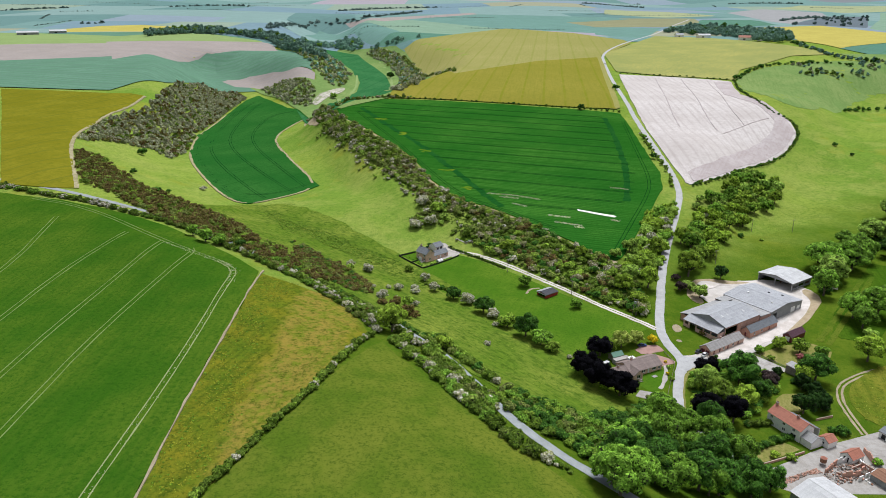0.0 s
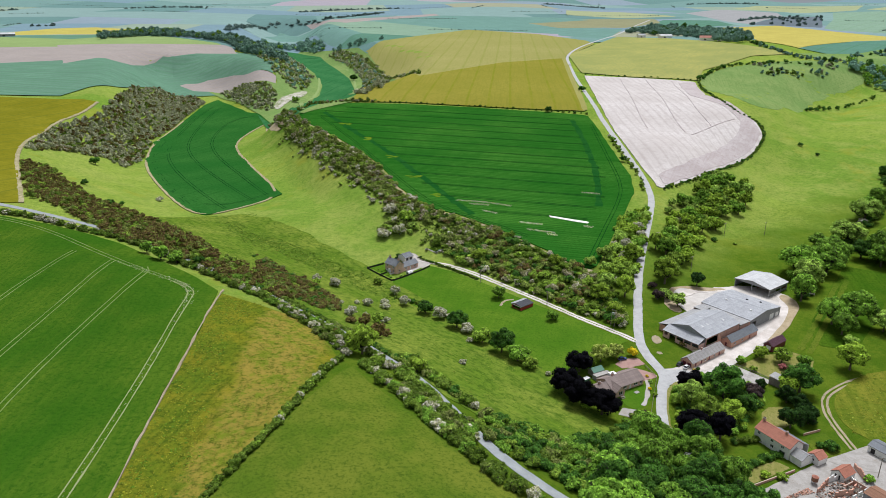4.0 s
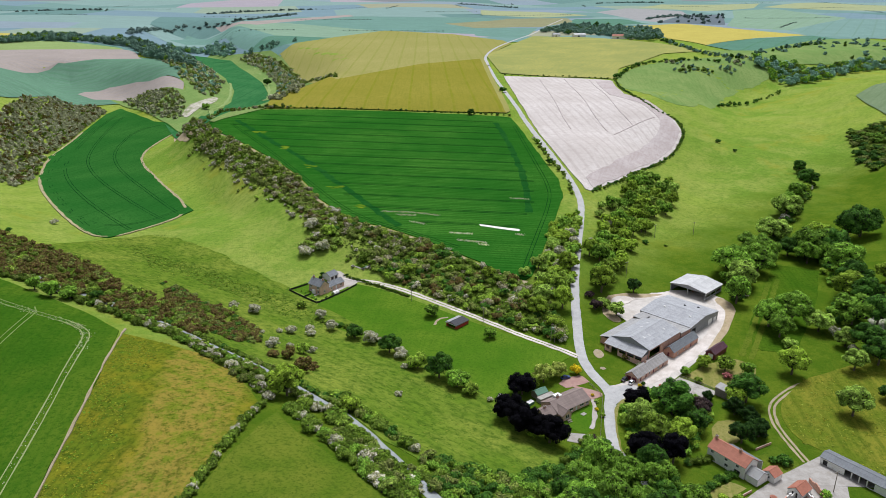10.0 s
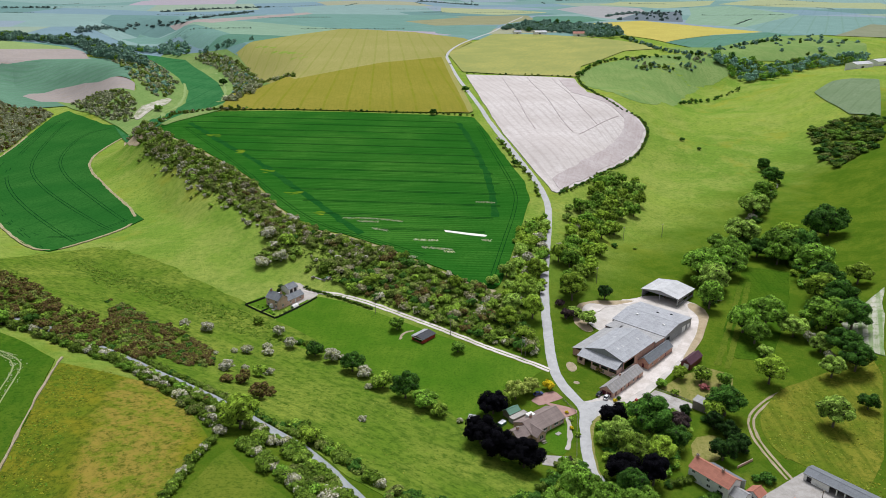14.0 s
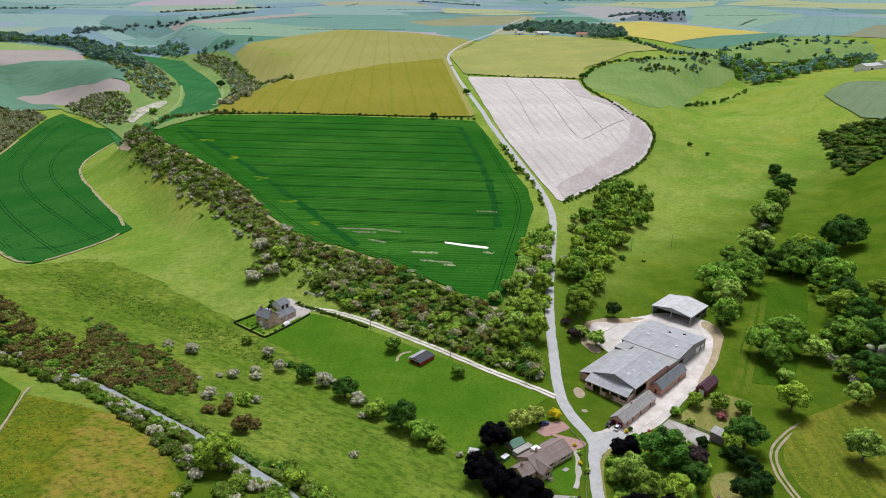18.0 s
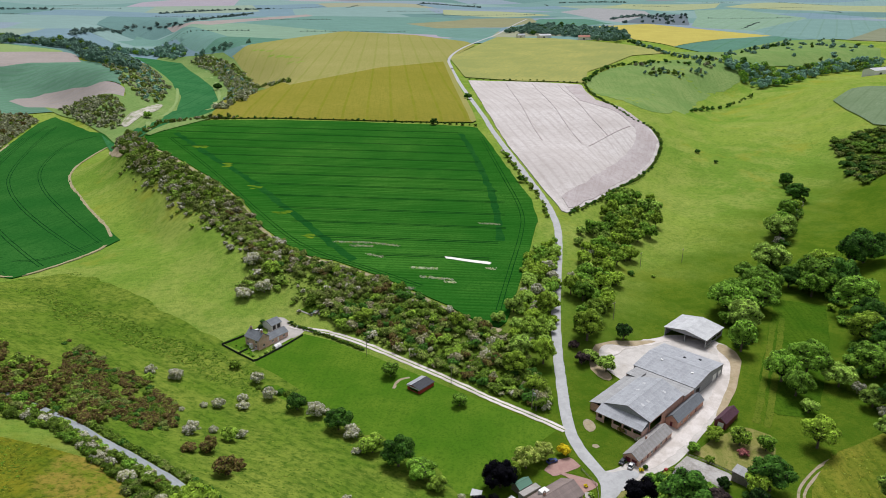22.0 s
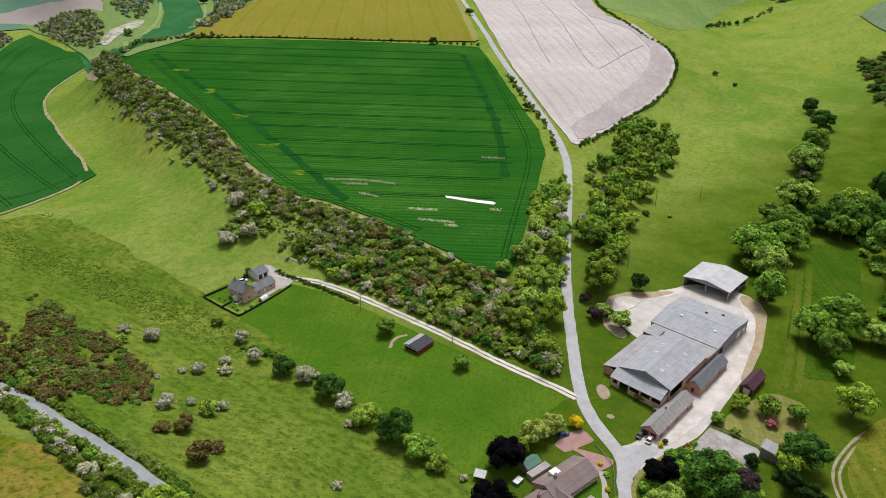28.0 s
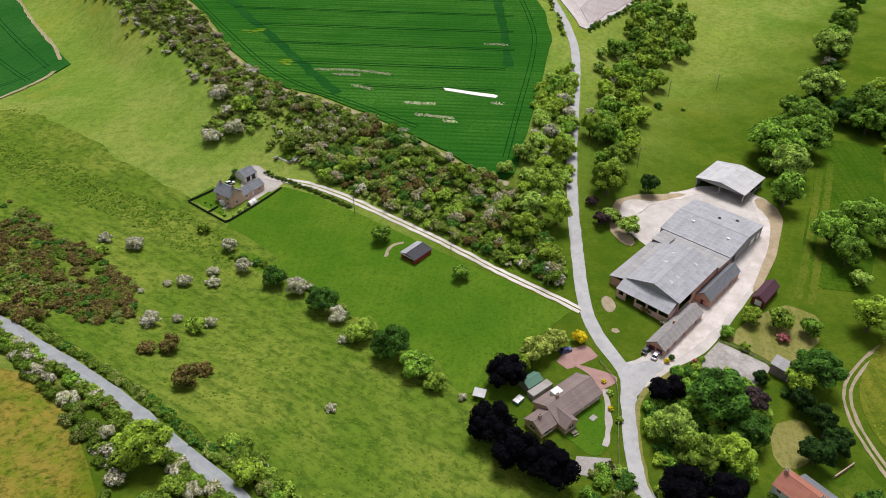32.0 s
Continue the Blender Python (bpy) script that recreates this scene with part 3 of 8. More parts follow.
F_YELL = [(-542.1, 876.2), (-478.6, 883.5), (-408.3, 881.4), (-372.2, 889), (-363.7, 822.6), (-364.1, 752.2), (-333.5, 638.4), (-304.5, 567.6), (-273.2, 509.7), (-229.2, 426.6), (-240.4, 423.8), (-281.7, 435.3)]
F_OLIVE = [(-57.4, 816.9), (-27.6, 906.2), (7.8, 1023.3), (-87.5, 1585), (-76, 1594.6), (72.1, 1831.8), (165.9, 1980.5), (318.7, 1832.6), (392.2, 1612.5), (388.4, 1520.2), (274.3, 1273.8), (234.8, 1036.3), (198.7, 824.4), (186.5, 749.1), (137.9, 763.9), (71.4, 789.6), (-8.7, 811.2)]
F_WHITE = [(252.9, 1043.2), (322, 1034.1), (405.6, 1015.9), (349, 841.8), (338.4, 740.3), (355.9, 725.4), (346.8, 688.3), (324.6, 655.8), (293, 620.1), (231.9, 553.2), (189.7, 517.2), (183.6, 514), (185.8, 565.8), (193.2, 665.4), (210.2, 805)]
F_HILL = [(647.8, 830.2), (691.9, 855.2), (743.5, 833.4), (562, 633), (562.9, 674), (606.5, 759.5)]
F_CHALK = [(255.1, 315.5), (293.2, 333.2), (248.6, 282.6), (246.1, 294.7)]
R_TRACK = [(104.1, 308.7), (100.3, 313.5), (86, 331.4), (70.9, 354.1), (53.1, 375.8), (33.2, 399.2), (21.1, 410.3), (10.7, 416.5), (3.7, 421.4)]
R_LOOP = [(231.1, 268.1), (217.7, 274), (203, 276.1), (187, 272.5), (172.2, 264.4), (165.9, 257.8), (162.1, 248.1), (160.4, 237.3), (159.5, 226)]
YARD = [(105.6, 274.4), (107, 284.2), (114.7, 285.2), (126.3, 291.3), (144.9, 303.8), (145.3, 325), (141.8, 335.9), (137.2, 351.2), (141.4, 363.5), (147.8, 368.4), (157.7, 364), (172.2, 365.5), (181.7, 373.7), (202, 359.7), (202.9, 345.7), (190.5, 328.9), (173.3, 311.2), (156.8, 299.1), (143.5, 288.5), (133.1, 282.1), (121.9, 278.9), (110.1, 273.4)]
PAD = [(134, 281.9), (142.1, 287), (152.7, 273.7), (141.3, 266.9), (129.8, 276.1)]
SANDY = [(130.7, 352.3), (144.5, 370.7), (173.5, 367.9), (172.5, 365.5), (157.7, 364), (147.4, 367.7), (141.5, 363.1), (137.2, 351.2), (139.1, 339.9), (133.4, 337.4)]
HOUSEYARD = [(-5.2, 427.9), (0.4, 430.3), (5.7, 421.9), (12, 417.1), (10.6, 413.1), (3.4, 407.4), (-3.5, 402.3), (-7, 415.6), (-5.7, 423)]
VILLYARD = [(145.1, 220.4), (159.9, 225.9), (167.9, 229), (182.6, 208.6), (151.5, 214.7)]
PATIO = [(88.7, 289.4), (92.9, 293.2), (100.3, 294), (102.1, 288.3), (90.9, 285.4)]
W_SLOPE = [(-174.9, 902.3), (-118.9, 762.3), (-74.9, 668.7), (-39.8, 605.9), (-24.3, 569.8), (-10.5, 521.1), (16.8, 474.6), (48.3, 446.8), (80.3, 404.9), (100.3, 379), (108.3, 360.4), (108.3, 333.6), (101.2, 322.8), (86.7, 337.1), (68.9, 354.6), (45.2, 382), (30.2, 406.5), (19.5, 425.8), (7.7, 440.6), (2.2, 460.1), (-11, 477.2), (-21.6, 505), (-37.2, 537.1), (-60.1, 586.5), (-92.2, 650.3), (-126.4, 726.3)]
SCRUB_FOOT = [(-126.3, 726.3), (-92.1, 650.3), (-60.4, 586.8), (-37.7, 536.9), (-21.9, 504.9), (-10.9, 477.3), (2, 460.4), (8, 440.9), (18.9, 426.4)]
W_SLOPEB = [(-21.2, 448.7), (-5, 449.4), (3.7, 456.8), (-11.1, 471), (-21.3, 459.1)]
W_GORSE = [(-314, 596.8), (-354.8, 731.2), (-353.5, 845), (-396.7, 1059.9), (-384.2, 1145.9), (-330.8, 1144.3), (-302.8, 1092.5), (-299.9, 969.2), (-290, 822.5), (-263.2, 697.9), (-255.3, 644.5), (-284.5, 679.8), (-299.7, 654.3), (-310.6, 614)]
W_BROWN = [(-294.5, 554.5), (-278.9, 565.7), (-212, 479.2), (-172.3, 454.4), (-139.1, 430.8), (-99.4, 372.1), (-74.7, 356.8), (-52.1, 326.7), (-58.4, 314.5), (-83.4, 319), (-103.9, 334.6), (-146.7, 359.5), (-204.9, 421.8), (-237.9, 446.9)]
W_BROWNB = [(-95.1, 410.4), (-79.8, 393.8), (-65.9, 373.6), (-51.7, 363.2), (-38.4, 344.7), (-35.6, 323.8), (-39, 314.3), (-51.7, 320.5), (-63.2, 332.4), (-72.3, 335.6)]
W_CHALKL = [(-304.9, 1186.7), (-272, 1169.7), (-230.2, 1125), (-206.2, 1108.5), (-194.6, 1070.6), (-183.2, 1023.4), (-193.6, 997.8), (-214.1, 1009.2), (-244.2, 1055.1)]
W_CHALKT = [(-258.6, 1288.1), (-227, 1212.1), (-214.4, 1181.5), (-199.3, 1171.1), (-187.3, 1137.8), (-168.3, 1133.8), (-159.5, 1189.7), (-162, 1249.9), (-178.7, 1286.7), (-234.6, 1561.3), (-281.3, 1737.3), (-240, 1339.9)]
W_ROADL = [(137.7, 456.2), (147.7, 463.6), (160.6, 470.6), (136.5, 404), (116.8, 354.9), (112.2, 363.2), (105.4, 375.7), (118.4, 406.9)]
W_ROADR = [(153.7, 424), (207.6, 517.5), (245.4, 561.6), (278.5, 567), (267.6, 535.8), (226.9, 481.8), (194.7, 448.8), (156.6, 387.8), (135.9, 369.2), (132, 380.1), (144.8, 409.8)]
W_LOWER = [(44.7, 155.8), (47, 172.7), (61.6, 212.4), (79.7, 231.8), (94.8, 237.8), (102.7, 217.4), (113.9, 188.6)]
W_LOWERB = [(13, 208.4), (25.3, 224.4), (44.6, 219.9), (63.5, 228.5), (85.3, 251.9), (93.3, 243.8), (91.2, 233.5), (67.4, 218.4), (51.8, 189), (46, 172.1), (37.8, 182.7), (25, 194.3)]
W_HANGER = [(-710, 1747), (-638, 1839), (-591, 1870), (-490, 1760), (-414, 1747), (-355, 1675), (-316, 1615), (-299, 1630), (-247, 1516), (-209, 1273), (-237, 1270), (-292, 1368), (-368, 1591), (-414, 1657), (-489, 1718), (-549, 1739), (-614, 1741), (-671, 1654)]
W_HANGER2 = [(-404, 2068), (-271, 1964), (-220, 1888), (-192, 1794), (-225, 1798), (-275, 1891), (-335, 1940), (-369, 1953)]
W_FARM = [(551.6, 1861.9), (708.8, 2025.5), (854.6, 1861.3), (711.7, 1495.4), (641.6, 1432.1), (647.3, 1659.6), (579.6, 1786.4)]
W_RIGHTA = [(720, 1169), (757.4, 1162.6), (807.2, 1153.7), (873, 1183.2), (979, 1231.3), (1112.5, 1260.8), (1046.3, 1184.7), (958.5, 1174.8), (851.2, 1123.5), (753, 1060.8), (707.6, 1066.4), (706.5, 1100.5), (703.2, 1126.5)]
W_RIGHTB = [(515.5, 668.8), (541.2, 670.3), (559.2, 628.5), (490.6, 551.5), (474.5, 555.6), (446, 542.9), (454.7, 572.6)]
H_ONE = [(-27.1, 246.3), (-35.8, 216.2), (-40.8, 200), (-48.2, 183.1), (-51.5, 175.4), (-58.1, 158.1), (-62.8, 147)]
H_LANE = [(-278.5, 430), (-240, 409.9), (-205.3, 394.3), (-169.5, 371.1), (-139.6, 356.2), (-109.2, 333.6), (-85.9, 318.3), (-70.6, 309.4), (-58.3, 299.3), (-39.5, 274.6), (-27.9, 254.5)]
H_LANEB = [(-20.4, 245.6), (-4.6, 221.5), (3.3, 207.7), (12.2, 194), (20.1, 181), (29.4, 173.1), (36.2, 164.5)]
H_WHITE = [(188.5, 514.2), (230.6, 550.3), (292.3, 616.4), (325.5, 654), (349.9, 689.4), (358.9, 728.7), (340.4, 744.7), (353.8, 846.3), (413.1, 1021.6)]
H_OLIVE = [(-98.3, 805.9), (-65.7, 816), (-8.7, 809.2), (71, 786.1), (142.9, 759.2), (183.7, 742.5)]
H_WTOP = [(257.6, 1055), (334, 1044.9), (412.9, 1025.5)]
H_COOMBE = [(416.5, 1030), (465.3, 1102.7), (542.3, 1170.2), (636.3, 1173.1), (641, 1144.4)]
H_ROADE = [(185.1, 659.5), (179.1, 583.7), (177.5, 544.4), (171.3, 511.7)]
H_GOLDR = [(696, 1468.2), (679.2, 1336.8), (662.6, 1201.6), (726.4, 1146.3)]
H_PADDOCK = [(-8.5, 364.5), (2.5, 357.9), (12, 346.7), (21.1, 336.9), (27.6, 324.6), (34, 316)]
H_TRACK = [(3.8, 423.1), (20.9, 406.9), (36.7, 389), (52.5, 372.5), (63.3, 359.3)]
H_REDH = [(116.7, 231), (127.2, 232.4), (132.3, 233.9)]
H_COOMBER = [(535.4, 952.3), (597.5, 981), (682.8, 1027.8)]
H_RIDGE = [(666.9, 1153.5), (814.3, 1266.6), (1079.8, 1460.8), (1123, 1343.2)]
R_MAIN = [(113, 200), (104, 212), (97, 226), (94.5, 240.3), (96.1, 248.6), (100.2, 260.9), (104.7, 272.4), (108, 280.6), (106.5, 287.8), (104.9, 297.5), (105.5, 308.9), (111, 328.2), (117.1, 348), (124.6, 372.7), (135.8, 402.8), (150.3, 438.8), (163.6, 471.4), (172.2, 496.5), (176.9, 521.5), (180.6, 554), (181, 561.1), (187.2, 640.8), (194.5, 720.6), (202.7, 805.4), (227.7, 971.1), (256.7, 1158.8), (275.3, 1273.7), (331.1, 1431.6), (415.7, 1604.3), (519.7, 1804.7), (632.4, 2073.2), (785.7, 2379.2)]
R_LANE = [(420, -420), (210, -60), (90, 110), (60, 150), (42.8, 167.8), (36.2, 173.7), (22.1, 192.7), (12, 218), (-0.8, 245.3), (-13.3, 258.5), (-26.2, 274.7), (-40.6, 290.5), (-57.2, 305.8), (-66, 314.9), (-85, 327), (-112, 345), (-150, 372), (-200, 402), (-290, 448)]
R_VILLAGE = [(104, 193), (110.8, 199.4), (130.3, 210.3), (149.1, 219), (166.3, 224.7), (190, 236)]
W_CHALKR = [(-183.3, 1719.3), (-160.8, 1724.5), (-113, 1624.5), (-72.5, 1468.8), (-44.8, 1353.8), (-32.4, 1246.3), (-30.4, 917.5), (-45.2, 866), (-59.6, 841.6), (-62.1, 862.8), (-54.3, 902), (-80.2, 1307.9), (-103.8, 1446.3), (-139.8, 1592.8)]
R_HEADLAND = [(-83.8, 305.4), (-81.2, 263.3), (-80.6, 237.5), (-80.1, 192.3), (-77.5, 146.8), (-76, 120)]
R_MIDEDGE = [(100.8, 381.3), (90.9, 388.1), (79.7, 407.5), (64.1, 427.1), (47.4, 449.1), (28.8, 467.6), (15.5, 475.7), (2.2, 494.9), (-11.9, 526.1), (-26, 576.1), (-41.6, 611.8), (-56.1, 638.8), (-77.3, 677.9), (-104.2, 726.6), (-117.8, 762.1)]
R_BENDEDGE = [(-160, 985), (-170.1, 931.6), (-184.3, 903.6), (-190.6, 863.4), (-193.9, 823.8), (-189.2, 786.3), (-176, 739.8), (-159.2, 699.9), (-141.5, 653.2), (-104.9, 578.2), (-126.3, 532.6), (-149, 503.1), (-167.2, 522.2), (-207.4, 592.7), (-238.5, 655.4), (-265.4, 724.9), (-287, 817.5), (-296.1, 961.5)]
R_YELLEDGE = [(-372.2, 889), (-363.7, 822.6), (-364.1, 752.2), (-333.5, 638.4), (-304.5, 567.6), (-273.2, 509.7), (-229.2, 426.6)]
F_PADDOCK = [(-12.1, 390.2), (9.8, 412.4), (20.7, 404.4), (40.5, 382.4), (62.7, 356.5), (82, 331.8), (99.4, 311.1), (101.2, 308), (94.5, 305.5), (75.3, 292.6), (67, 285.2), (60.9, 281.9), (53.3, 285.5), (46.7, 295.1), (39.5, 304), (32, 314.3), (21, 334.6), (11.9, 344), (0.5, 352.6), (-8.5, 366.7)]
F_MEADOW = [(258.7, 398.1), (278.9, 383.7), (253.9, 350.8), (204.6, 296.7), (187.5, 303.5), (199.2, 327), (227.8, 361)]
TRAM_LEFT = [[(-90, 100), (-90.7, 146.7), (-90.1, 204.2), (-92.5, 281.3), (-94.2, 298.4), (-105, 306)], [(-127, 100), (-127.1, 172.5), (-128.1, 238.7), (-117.4, 312.6), (-121, 318)], [(-146, 110), (-146, 200), (-145.4, 247.7), (-136.6, 323.7)], [(-172, 130), (-170, 240), (-168.8, 290), (-158.4, 334.5)], [(-205, 180), (-193.2, 285.2), (-209.5, 364.2)], [(-242.5, 401.9), (-202.7, 382.1), (-135.5, 322.1), (-97.3, 302)]]
TRAM_BEND = [[(-113.3, 569.5), (-155.1, 642.2), (-204.8, 753.4), (-231.2, 843.6), (-232.4, 952.5), (-205.9, 972.8)], [(-122.1, 555), (-173.4, 631.1), (-225.8, 741.3), (-254.9, 831), (-270, 979.5), (-270.3, 1062)], [(-138.4, 528), (-196.1, 620.3), (-244.4, 727.6), (-269.3, 812.8), (-284.5, 961.4), (-283.3, 1063.2)], [(-153.9, 513.2), (-195.5, 585.5), (-239.1, 676.1), (-264.4, 744.6), (-282.8, 845.3), (-289.7, 994.1)], [(-194.2, 581.1), (-161.3, 539.5), (-137.6, 542.8), (-119.2, 575.4), (-111.2, 584.4)]]
TRAM_MID = [[(178.4, 703.4), (165.7, 594.1), (158.3, 526.4), (148.7, 493.9), (118.6, 429.9), (104.5, 399)], [(-92.5, 751.2), (-45.8, 641.3), (-10.3, 546.7), (14.1, 489.5), (49.5, 455.8), (72.7, 431)]]
BUNG_FENCE = [(91, 247.9), (96.8, 261.7), (102.5, 275), (103.2, 278.9), (101.4, 286.6)]
JUNCTION = [(105.4, 291.7), (107.2, 287.2), (109.4, 283), (117.1, 284.3), (121.8, 280.5), (113.9, 277.5), (107.9, 271.7), (103.4, 269.5), (104.3, 274.6), (106, 281)]
LAWN = [(79.6, 266), (100.1, 276.4), (90.8, 255.3), (86.4, 254), (82.4, 260.5)]
BUNG_PATH = [(91.3, 288.8), (100.1, 283.4), (104.8, 279.4), (102.9, 277.2), (97.9, 276), (92.7, 271.8), (81.4, 266.6), (79.6, 267), (90.7, 273.3), (97.6, 278.3), (96.3, 283.1)]
TERRACE = [(82.2, 255.6), (91.1, 253), (88.8, 246.2), (79, 250.6)]
LOOP_FIELD = [(192.9, 277), (212.1, 280.7), (257.2, 292.4), (182.6, 209.2), (170, 230.2), (164.9, 237.1), (166.5, 250.9), (173.7, 262.9)]
DRYGARDEN = [(145, 287.6), (158.7, 295.4), (173.8, 297.7), (180.6, 290.6), (172.5, 279.1), (157.6, 273.1), (154.1, 274.6)]
COTTAGE_GARDEN = [(138.3, 253.7), (149.7, 254.8), (148, 244.8), (139.7, 239.1), (131.7, 240.9)]
HOUSE_LAWN = [(-26.7, 408), (-17.7, 416.7), (-14.4, 410.1), (-12.7, 393.1), (-18.5, 400)]
CHALK_BANK = [(-187, 1010), (-188, 1036), (-177, 1067), (-168, 1124), (-158, 1151), (-157, 1108), (-165, 1054), (-175, 1028), (-180, 1002)]
CHALK_BANKB = [(-179.4, 897.9), (-168.2, 934), (-127.1, 755.5), (-135.6, 749), (-150.4, 778.9)]
VERGE = [(95.9, 240), (98.7, 250.8), (102.6, 262.4), (106.2, 269.5), (112.3, 274.3), (121.4, 277.8)]
W_COPSE = [(107.7, 267.5), (119.5, 277.7), (130.8, 277.8), (139.5, 273.2), (142.4, 265.8), (139.8, 256.5), (131.4, 248.4), (127.6, 240.9), (115.5, 235.7), (99.4, 239.2), (102.1, 252.8)]
WEEDS = [[(32.8, 496.1), (54.6, 490.2), (68.5, 482.7)], [(41.4, 488.6), (53.9, 485.3)], [(49, 475.7), (57.6, 469.5)], [(70.7, 453.7), (84.1, 449.5)], [(73.8, 442.1), (89.7, 435.1)], [(60.2, 432.6), (68, 429.5)], [(124.5, 507.1), (135.5, 502.9)], [(111.5, 444.5), (115.7, 442.9)], [(85.8, 433.4), (90.6, 431.7)]]
SANDY_EDGE = [(201.3, 358.6), (203.8, 346.3), (191.3, 328.7), (174, 311), (166.1, 304.6), (165.7, 306.8), (176.8, 318.4), (189.8, 332.6), (195.9, 343.3), (195.1, 354.8)]
YARD_FENCE = [(142.1, 287), (147.9, 280.8), (153.1, 273.6)]
F_TAIL = [(-332, 1908), (-249, 1672), (-209, 1526), (-158, 1268), (-143, 1224), (-139, 1141), (-107, 823), (-124, 794), (-203, 978), (-146, 791), (-119, 763), (-107, 787), (-95, 810), (-72, 828), (-61, 848), (-90, 1209), (-108, 1344), (-149, 1530), (-206, 1746), (-268, 1839)]
F_TEALA = [(-442, 1403), (-356, 1414), (-273, 1326), (-246, 1263), (-225, 1205), (-212, 1173), (-294, 1238), (-344, 1270), (-380, 1267), (-399, 1253)]
F_BARE = [(-696, 1507), (-586, 1563), (-501, 1591), (-448, 1610), (-394, 1616), (-367, 1578), (-318, 1405), (-391, 1456), (-443, 1408), (-509, 1358), (-536, 1174)]
F_PINK = [(-384, 1243), (-379, 1265), (-343, 1268), (-293, 1237), (-213, 1170), (-207, 1161), (-202, 1121), (-254, 1147), (-320, 1199), (-348, 1198)]
F_STRIP = [(-749, 1617), (-664, 1762), (-547, 1734), (-478, 1679), (-421, 1641), (-393, 1616), (-448, 1610), (-501, 1591), (-586, 1563), (-696, 1507)]
F_RAPEL = [(-966, 1820), (-912, 1964), (-828, 2016), (-694, 1941), (-603, 1799), (-801, 1779), (-911, 1752)]
F_GOLD = [(284, 1298), (366, 1464), (495, 1724), (588, 1649), (670, 1413), (689, 1281), (600, 1260), (508.6, 1157.7), (451.7, 1104.7), (415.4, 1027.2), (321.4, 1040.4), (255, 1071)]
D_COOMBE = [(413.2, 1024), (447.4, 1080.7), (508, 1137.7), (588.9, 1181.2), (680.6, 1205.3), (726, 1164.7), (728, 1123.7), (688.3, 1083.6), (637.6, 1055.6), (568.1, 996.5), (450, 840), (400, 790), (376.6, 790), (370, 837.8), (404, 985)]
D_VALLEY = [(-329, 1207), (-200, 1126), (-215, 1196), (-262, 1321), (-272, 1887), (-110, 1659), (-79, 1538), (-38, 1336), (-15, 1226), (-29, 909), (-62.3, 816.1), (-112.3, 760.9), (-198, 975), (-265, 1094)]
D_RIDGE = [(693.5, 1287.8), (796.5, 1277.1), (1108.5, 1542.8), (1242, 1562.1), (1178.6, 1339.1), (1109.6, 1257.4), (974.7, 1225.6), (856.1, 1192.2), (757.4, 1162.6), (725.9, 1182.2), (699.4, 1209.8)]
H_OLIVEW = [(-41.2, 1264.5), (-24.6, 1220.9), (-6.4, 1172.6), (13.2, 1038.2)]
COOMBE_THORNS = [(563, 1150), (571, 1108), (547, 1088), (590, 1096), (636, 1109), (669, 1140), (700, 1185)]
F_PALEA = [(-11, 1556), (56, 1726), (71, 1693), (47, 1609)]
F_PALESTRIP = [(-333, 2481), (-215, 2436), (101, 2762), (122, 2672), (-110, 2366), (-181, 2231), (-275, 2359)]
F_UPLAND = [(-424, 2208), (-416, 2462), (-273, 2338), (-110, 1835), (-162, 1743), (-193, 1815), (-222, 1907), (-301, 2173)]
F_BROWN = [(375, 2276), (603, 2431), (552, 2064), (426, 2057)]
F_LIME = [(-268, 2312), (-99, 2306), (152, 1972), (63, 1725), (-32, 1786), (-110, 1835)]
F_DARKTEAL = [(-162, 1743), (-110, 1835), (-32, 1786), (63, 1725), (-5, 1601), (-113, 1666)]
F_RAPER = [(786, 1994), (1077, 2118), (1119, 1946), (1182, 1679), (990, 1591), (863, 1479), (744, 1374), (746, 1435), (737, 1526), (872, 1884)]
F_TEALR = [(741, 1369), (858, 1471), (984, 1581), (1183, 1669), (1172, 1485), (1075, 1384), (814, 1281), (754, 1224), (747, 1268)]
F_GREYHILL = [(1842, 3142), (2068, 3173), (1878, 2437), (1238, 1840), (1152, 1955), (1164, 2022), (1475, 2508)]
F_RIGHTUP = [(1238, 1840), (1849, 2401), (2032, 2144), (1730, 1737), (1284, 1537), (1214, 1646), (1189, 1688)]
W_UPBELT = [(-202, 1788), (-112, 1691), (-21, 1659), (-111, 1668), (-168, 1717)]
BAND_A = [(-140.8, 486.5), (-122.7, 486.7), (-72, 434), (-31, 401), (-10, 380), (-10, 361), (-29, 372), (-53, 394), (-81, 416), (-114, 453)]
RANK_BAND = [(-116.9, 471.9), (-97.0, 449.7), (-69.3, 424.8), (-44.9, 405.7), (-26.6, 391.4), (-16.4, 376.8), (-34.2, 383.5), (-60.7, 400.4), (-89.2, 419.6), (-105.6, 434.3)]
F_SLATE = [(1005, 2146), (1395, 2682), (1580, 2768), (1173, 2045), (1077, 2118)]
F_LAVENDER = [(1058, 2786), (1380, 3256), (1542, 3037), (1379, 2674), (1021, 2169), (998, 2276)]
F_OAT = [(517, 2502), (822, 2442), (777, 2243), (600, 2039), (439, 2131)]
F_PLATEAU = [(-99, 2306), (10, 2681), (553, 2576), (603, 2431), (375, 2276), (426, 2057), (413, 1793), (181, 1971), (152, 1972)]
F_CREST = [(662, 3073), (865, 2919), (949, 2560), (737, 2496), (590, 2744)]
F_FOLD = [(428, 2082), (593, 2016), (447, 1642), (362, 1765)]
F_BLOOM = [(1467, 3322), (1725, 3612), (2303, 3660), (2026, 3272), (1648, 3079), (1575, 3242)]
